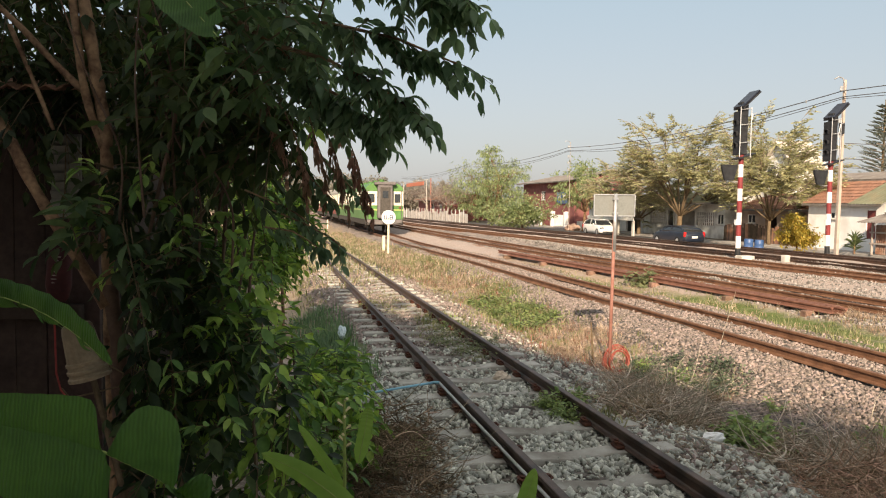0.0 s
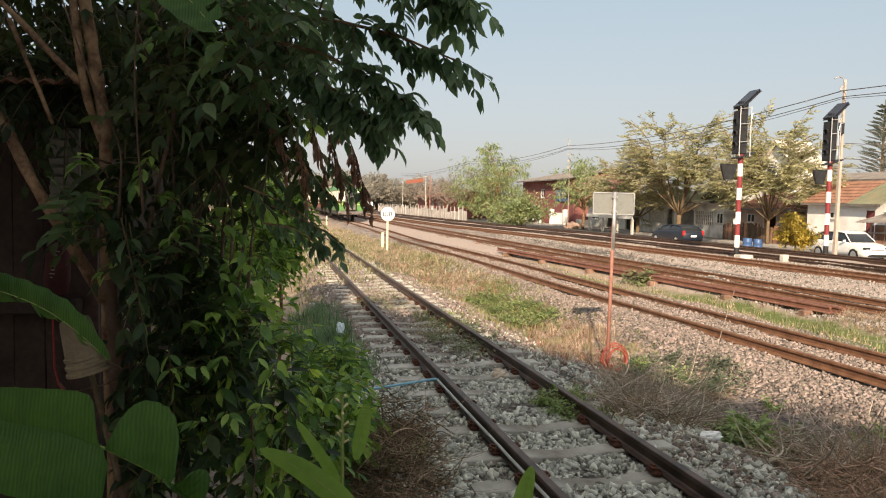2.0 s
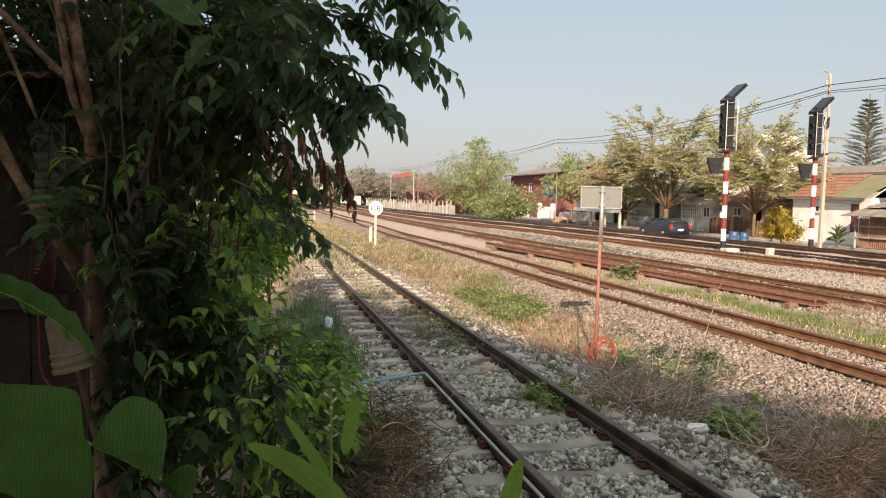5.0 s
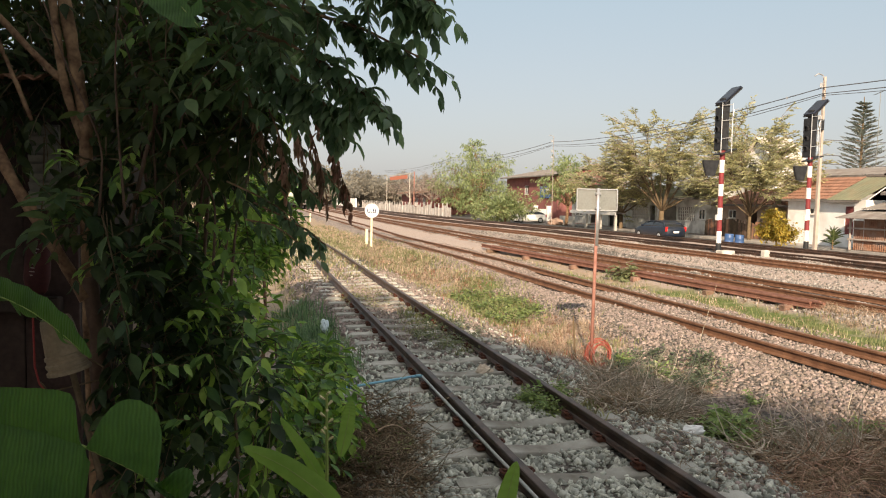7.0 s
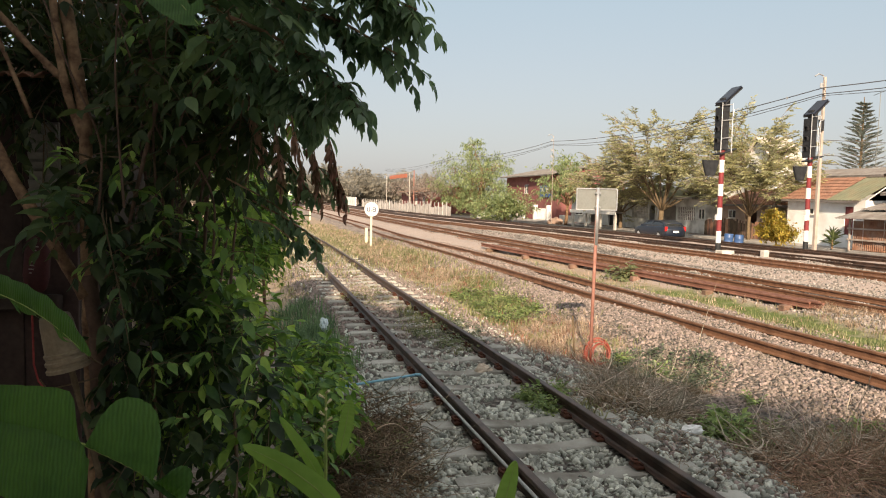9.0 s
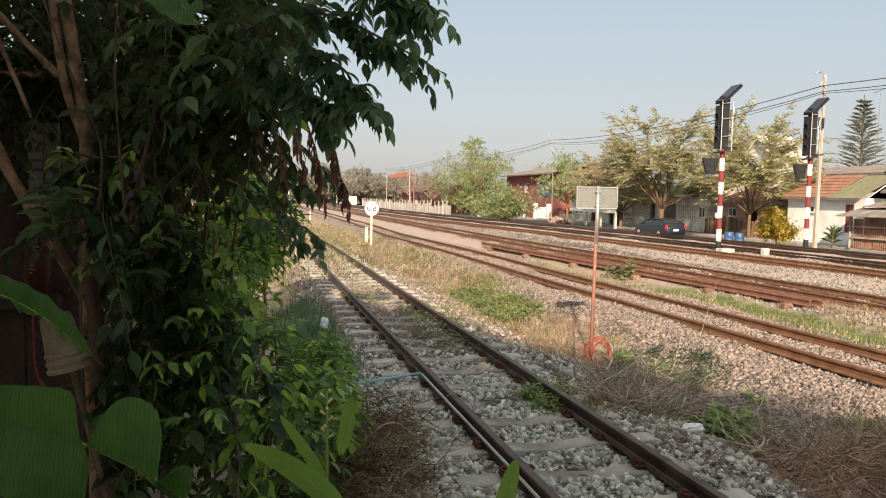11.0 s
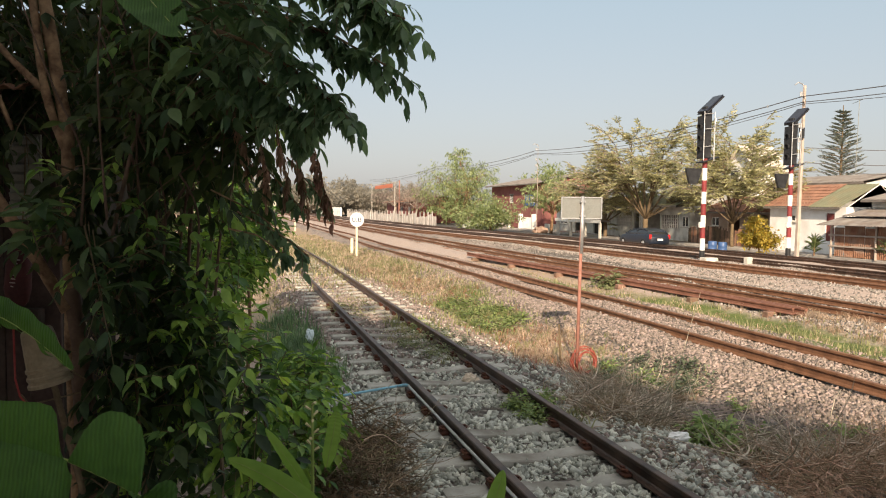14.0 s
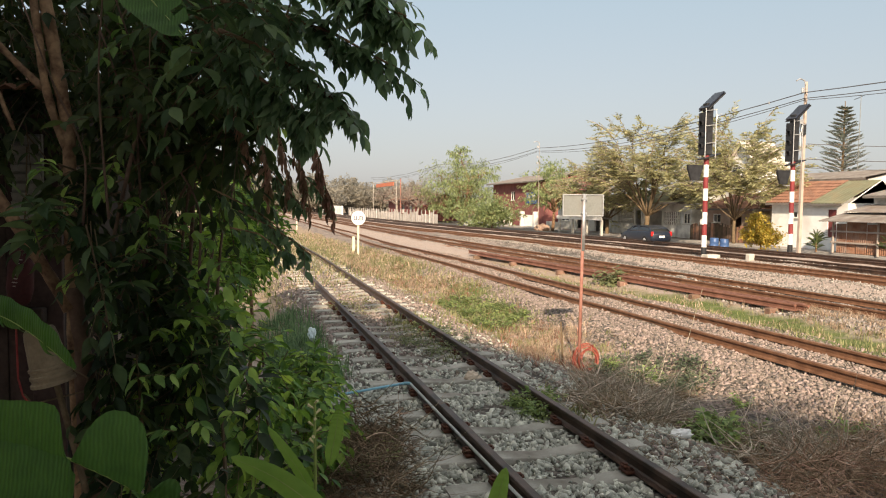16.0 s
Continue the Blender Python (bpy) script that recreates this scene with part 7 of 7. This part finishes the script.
# ---- dead brush ----
def brush(name, label, cx, cy, rx, ry, h, n, length, material, category="brush", r=.0035, curl_by=.8):
    a, k = rng.uniform(0, 2 * math.pi, n), np.sqrt(rng.random(n))
    x, y = cx + np.cos(a) * k * rx, cy + np.sin(a) * k * ry
    z = ground_z(x, y) + rng.random(n) ** 1.4 * h * (1 - k * .6) * (.5 + clumpy(x, y, 1.7))
    st = np.stack([x, y, z], 1)
    m = 8
    b = rng.uniform(0, 2 * math.pi, n)
    w = np.stack([np.cos(b), np.sin(b), np.clip(rng.normal(.1, .25, n), -.4, .4)], 1)
    s = np.linspace(0, 1, m)
    l = length * rng.uniform(.3, 1.3, n)
    c1, c2 = rng.normal(0, curl_by, (n, 3)), rng.normal(0, curl_by * .6, (n, 3))
    path = st[:, None] + w[:, None] * (l[:, None] * s)[..., None] + c1[:, None] * (l[:, None] * s * s * .8)[..., None] + c2[:, None] * (l[:, None] * np.sin(s * 5) * .25)[..., None]
    path[..., 2] = np.maximum(path[..., 2], ground_z(path[..., 0], path[..., 1]) + .005)
    t = unit(np.gradient(path, axis=1))
    u = unit(np.cross(t, np.array((.3, .2, 1.0))))
    v = np.cross(u, t)
    rr = (r * (1.2 - s))[None, :, None, None] * rng.uniform(.5, 1.9, n)[:, None, None, None]
    ang = np.array((0, 2.1, 4.2))
    ring = path[:, :, None, :] + rr * (np.cos(ang)[None, None, :, None] * u[:, :, None, :] + np.sin(ang)[None, None, :, None] * v[:, :, None, :])
    i, j = np.meshgrid(np.arange(m - 1), np.arange(3), indexing="ij")
    q = np.stack([i * 3 + j, i * 3 + (j + 1) % 3, i * 3 + 3 + (j + 1) % 3, i * 3 + 3 + j], -1).reshape(1, -1, 4)
    f = (np.arange(n) * m * 3)[:, None, None] + q
    return tagged(new(name, fast_mesh(name, ring.reshape(-1, 3), f.reshape(-1, 4), material)), label, category, kind="stuff")


M_BRUSH_RED = mat("brown_brush", (0.31, 0.195, 0.13), (0.56, 0.40, 0.28), rough=0.95, scale=9, bump=0.3, island=0.4)
M_BRUSH_DARK = mat("dark_brown_brush", (0.10, 0.07, 0.045), (0.30, 0.215, 0.135), rough=0.95, scale=9, bump=0.3, island=0.5)
M_BRUSH_BROWN = mat("dull_brown_brush", (0.19, 0.14, 0.09), (0.42, 0.32, 0.22), rough=0.95, scale=9, bump=0.3, island=0.45)
lab = "tangle of dry grey-brown twigs on the ballast"
low = "low brown mat of withered undergrowth on the ballast"
brush("brown_brush", low, 3.95, 6.85, .7, .7, .12, 1500, .16, M_BRUSH_BROWN, r=.003)
brush("dead_brush", lab, 3.95, 6.85, .6, .65, .2, 380, .36, M_DEADTWIG, r=.0062, curl_by=.9)
brush("brown_brush", low, 5.0, 5.3, 1.0, .7, .16, 2400, .18, M_BRUSH_BROWN, r=.003)
brush("dead_brush", lab, 4.8, 5.25, .8, .6, .2, 460, .38, M_DEADTWIG, r=.0066, curl_by=.8)
for x, y in ((3.45, 5.2), (3.42, 6.3), (3.4, 7.3)):
    brush("plant_litter", "thin brown litter of stems between the stones of the shoulder", x, y, .34, .7, .06, 200, .11, M_BRUSH_BROWN, r=.0024)
brush("brown_brush", low, 4.55, 7.8, .75, .8, .12, 1500, .15, M_BRUSH_BROWN, r=.003)
brush("dead_brush", lab, 4.5, 7.6, .55, .7, .18, 240, .36, M_DEADTWIG, r=.005, curl_by=.6)
brush("brown_brush", "reddish brown withered undergrowth on the ballast", 4.75, 4.6, .9, .55, .28, 1500, .24, M_BRUSH_RED, r=.0036)
brush("brown_brush", "reddish brown withered undergrowth on the ballast", 5.6, 4.9, .8, .55, .26, 900, .24, M_BRUSH_RED, r=.0036)
brush("brown_brush", "tuft of straw-coloured withered stems on the ballast", 3.72, 6.75, .22, .22, .28, 420, .16, M_STRAW, r=.0025)
brush("brown_brush", "brown withered tangle at the foot of the bush", .98, 6.0, .4, .65, .42, 1100, .22, M_BRUSH_DARK, r=.0034)
brush("brown_brush", "brown withered tangle at the foot of the bush", .85, 5.1, .36, .6, .36, 900, .2, M_BRUSH_DARK, r=.003)
brush("dry_stems", "pale dry stems and straw at the foot of the bush", .85, 5.4, .4, .8, .34, 320, .34, M_STRAW, r=.0025)


M_WEED = leaf_mat("weed_leaf", (.15, .22, .08), (.30, .41, .16), trans=.35, rough=.6, island=.4)


def weed(x, y, n, size, material=None, label="small leafy green weed on the ballast"):
    t = thing("weed", pose(x, y, float(ground_z(x, y))), label, "weed", "weeds")
    lv, tw = Leaves(), []
    a, e = rng.uniform(0, 2 * math.pi, n), rng.uniform(.3, 1.3, n)
    d = np.stack([np.cos(a) * np.cos(e), np.sin(a) * np.cos(e), np.sin(e)], 1)
    sprays(np.zeros((n, 3)), d, rng.uniform(.5, 1.2, n) * size, lv, tw, 4, size * .3, .45, .3, .3)
    tagged(part("foliage", lv.mesh("foliage", material or M_WEED), material or M_WEED, t), kind="stuff")
    tagged(part("stem_work", twig_mesh("stem_work", tw, M_TWIG), M_TWIG, t), kind="stuff")


for x, y, n, s in ((4.2, 5.72, 50, .34), (4.3, 5.92, 36, .34), (4.45, 5.97, 44, 0.36), (4.17, 5.70, 30, 0.30), (2.91, 6.93, 40, 0.26), (3.11, 7.09, 30, 0.24), (5.3, 5.5, 26, .26), (5.6, 5.6, 22, .26), (5.0, 6.1, 18, .2), (2.8, 6.6, 40, .2), (2.72, 6.95, 26, .18), (5.1, 8.3, 40, .22), (4.85, 8.9, 40, .2), (5.4, 6.9, 16, .2), (3.0, 11.9, 30, .22), (4.9, 8.0, 30, .2)):
    weed(x, y, n, s)
M_WEED_DULL = leaf_mat("dusty_weed_leaf", (.10, .12, .055), (.18, .20, .10), trans=.25, rough=.7, island=.4)
weed(10.1, 18.6, 46, .6, M_WEED_DULL, "dusty green weed beside the spare rails")


def creeper(cx, cy, rx, ry, n, size, material, label):
    a, k = rng.uniform(0, 2 * math.pi, n), np.sqrt(rng.random(n))
    x, y = cx + np.cos(a) * k * rx, cy + np.sin(a) * k * ry
    keep = rng.random(n) < .25 + .75 * clumpy(x, y, 2.2)
    x, y = x[keep], y[keep]
    z = ground_z(x, y) + rng.uniform(.02, .11, len(x))
    lv = Leaves()
    b = rng.uniform(0, 2 * math.pi, len(x))
    lv.add(np.stack([x, y, z], 1), np.stack([np.cos(b), np.sin(b), rng.normal(.1, .4, len(x))], 1), np.array((0, 0, 1.0)) + rng.normal(0, .3, (len(x), 3)), size * rng.uniform(.6, 1.3, len(x)), size * .55 * rng.uniform(.7, 1.2, len(x)))
    tagged(new("creeping_weed", lv.mesh("creeping_weed", material)), label, "weeds", kind="stuff")


M_CREEP = leaf_mat("creeper_leaf", (.075, .10, .06), (.15, .18, .11), trans=.25, rough=.6)
M_CREEP_GREEN = leaf_mat("fresh_creeper_leaf", (.12, .165, .055), (.21, .27, .10), trans=.3, rough=.6, island=.4)
creeper(5.2, 8.4, .75, .95, 4200, .055, M_CREEP, "grey-green creeping weed on the ballast behind the post")
creeper(4.8, 14.2, .75, 2.2, 5200, .065, M_CREEP_GREEN, "bright green creeping weed between the tracks")
creeper(2.75, 10.4, .45, 1.3, 2200, .045, M_WEED_DULL, "green creeping weed between the rails")
creeper(3.05, 11.06, .42, 1.0, 1500, .045, M_CREEP, "grey-green creeping weed between the rails")
creeper(2.2, 14.5, .5, 1.2, 900, .05, M_GRASS, "green creeping weed between the rails")
creeper(.95, 6.0, .34, .7, 420, .06, M_CREEP_GREEN, "green leaves among the dry stems by the bush")
creeper(2.78, 6.7, .16, .4, 500, .045, M_CREEP_GREEN, "green weed growing against the rail")


# ---- what moves ----
def off_rails(x, y):
    return np.where(near_rail(x, y, "second_main") | near_rail(x, y, "main") | near_rail(x, y, "third"), 0.0, .5 + .5 * np.sin(.9 * x + .35 * y) ** 2)


x, y = scatter(15000, 14.8, 20.5, 14, 50, off_rails, 1.3)
stones("ballast_stones", x, y, rng.uniform(.022, .038, len(x)), M_STONE_GREY, "greyish ballast between the farther tracks")


def turned(ob, dx=0.0, dy=0.0, dz=0.0):
    """The rest pose of a part, turned about its own root."""
    return Matrix.Translation(ob.matrix_basis.translation) @ pose(0, 0, 0, dx, dy, dz)


def flipped(ob, degrees):
    """The hanging half of the banana leaf, blown up about its midrib."""
    return Matrix.Translation(ob.matrix_basis.translation) @ Matrix.Rotation(radians(degrees), 4, RIB_AXIS)


def motions():
    gust = [(0, 0), (2, 4), (4.2, -3), (6.5, 3), (9, 0), (11.4, 2), (12.4, 0), (12.6, 12), (12.7, 45), (12.8, 80), (12.9, 108), (13.0, 122), (13.1, 120), (13.2, 96), (13.3, 40), (13.4, 5), (13.8, 0), (14.2, 20), (14.4, 62), (14.6, 14), (14.9, 3), (16, 0)]
    walk(near_half, [(t, flipped(near_half, -a)) for t, a in gust])
    train = ((0, 51.5), (1, 62), (2, 74), (3, 85.5), (5, 105), (6.5, 119), (8, 133), (12, 170), (16, 207))
    for ob, lead in ((coach_rear, 0), (coach_mid, 22.0), (coach_front, 44.0)):
        rows = []
        for t, y in train:
            y += lead
            x0, x1 = float(line_x("loop", y)), float(line_x("loop", y + 21))
            rows.append((t, pose(x0, y, -.2, 0, 0, -math.degrees(math.atan2(x1 - x0, 21)))))
        walk(ob, rows)
    walk(car_a, [(t, pose(31.3, y, -.83)) for t, y in ((0, 66.6), (1, 50.9), (2, 34.6), (3, 18.1), (5, -15.0), (9, -81.0), (12, -131.0), (16, -197.0))])
    walk(car_b, [(t, pose(x, 83.9, z, 0, 0, -90)) for t, x, z in ((0, 52, -.68), (5, 38.1, -.68), (6.0, 35.0, -.69), (6.3, 34.2, -.72), (7, 32.4, -.82), (7.4, 31.2, -.82), (7.8, 30.1, -.83), (8.2, 28.9, -.83), (8.6, 28.3, -.82), (9, 28.1, -.82), (16, 28.1, -.82))])
    sway = [(0, 0), (1, -.3), (2, .1), (3, .4), (3.5, 1.2), (4, 4.5), (4.2, 4.7), (5.2, 3.6), (6.5, 2.8), (7, 3.9), (7.5, 4.8), (8, 5.4), (9, 7.8), (10, 6.5), (11.5, 5), (12, 5), (12.5, 3.2), (13, 1.6), (13.5, 4.2), (14, 7), (14.5, 7.8), (15, 5.9), (16, 6.8)]
    walk(branch, [(t, turned(branch, .1 * a, a * .9, 0)) for t, a in sway])
    walk(low_branch, [(t, turned(low_branch, 0, a * .9, 0)) for t, a in sway])
    walk(dry, [(t, turned(dry, 0, .5 * a - 1, 0)) for t, a in sway])
    walk(side_branch, [(t, turned(side_branch, 0, .6 * a, 0)) for t, a in sway])


motions()
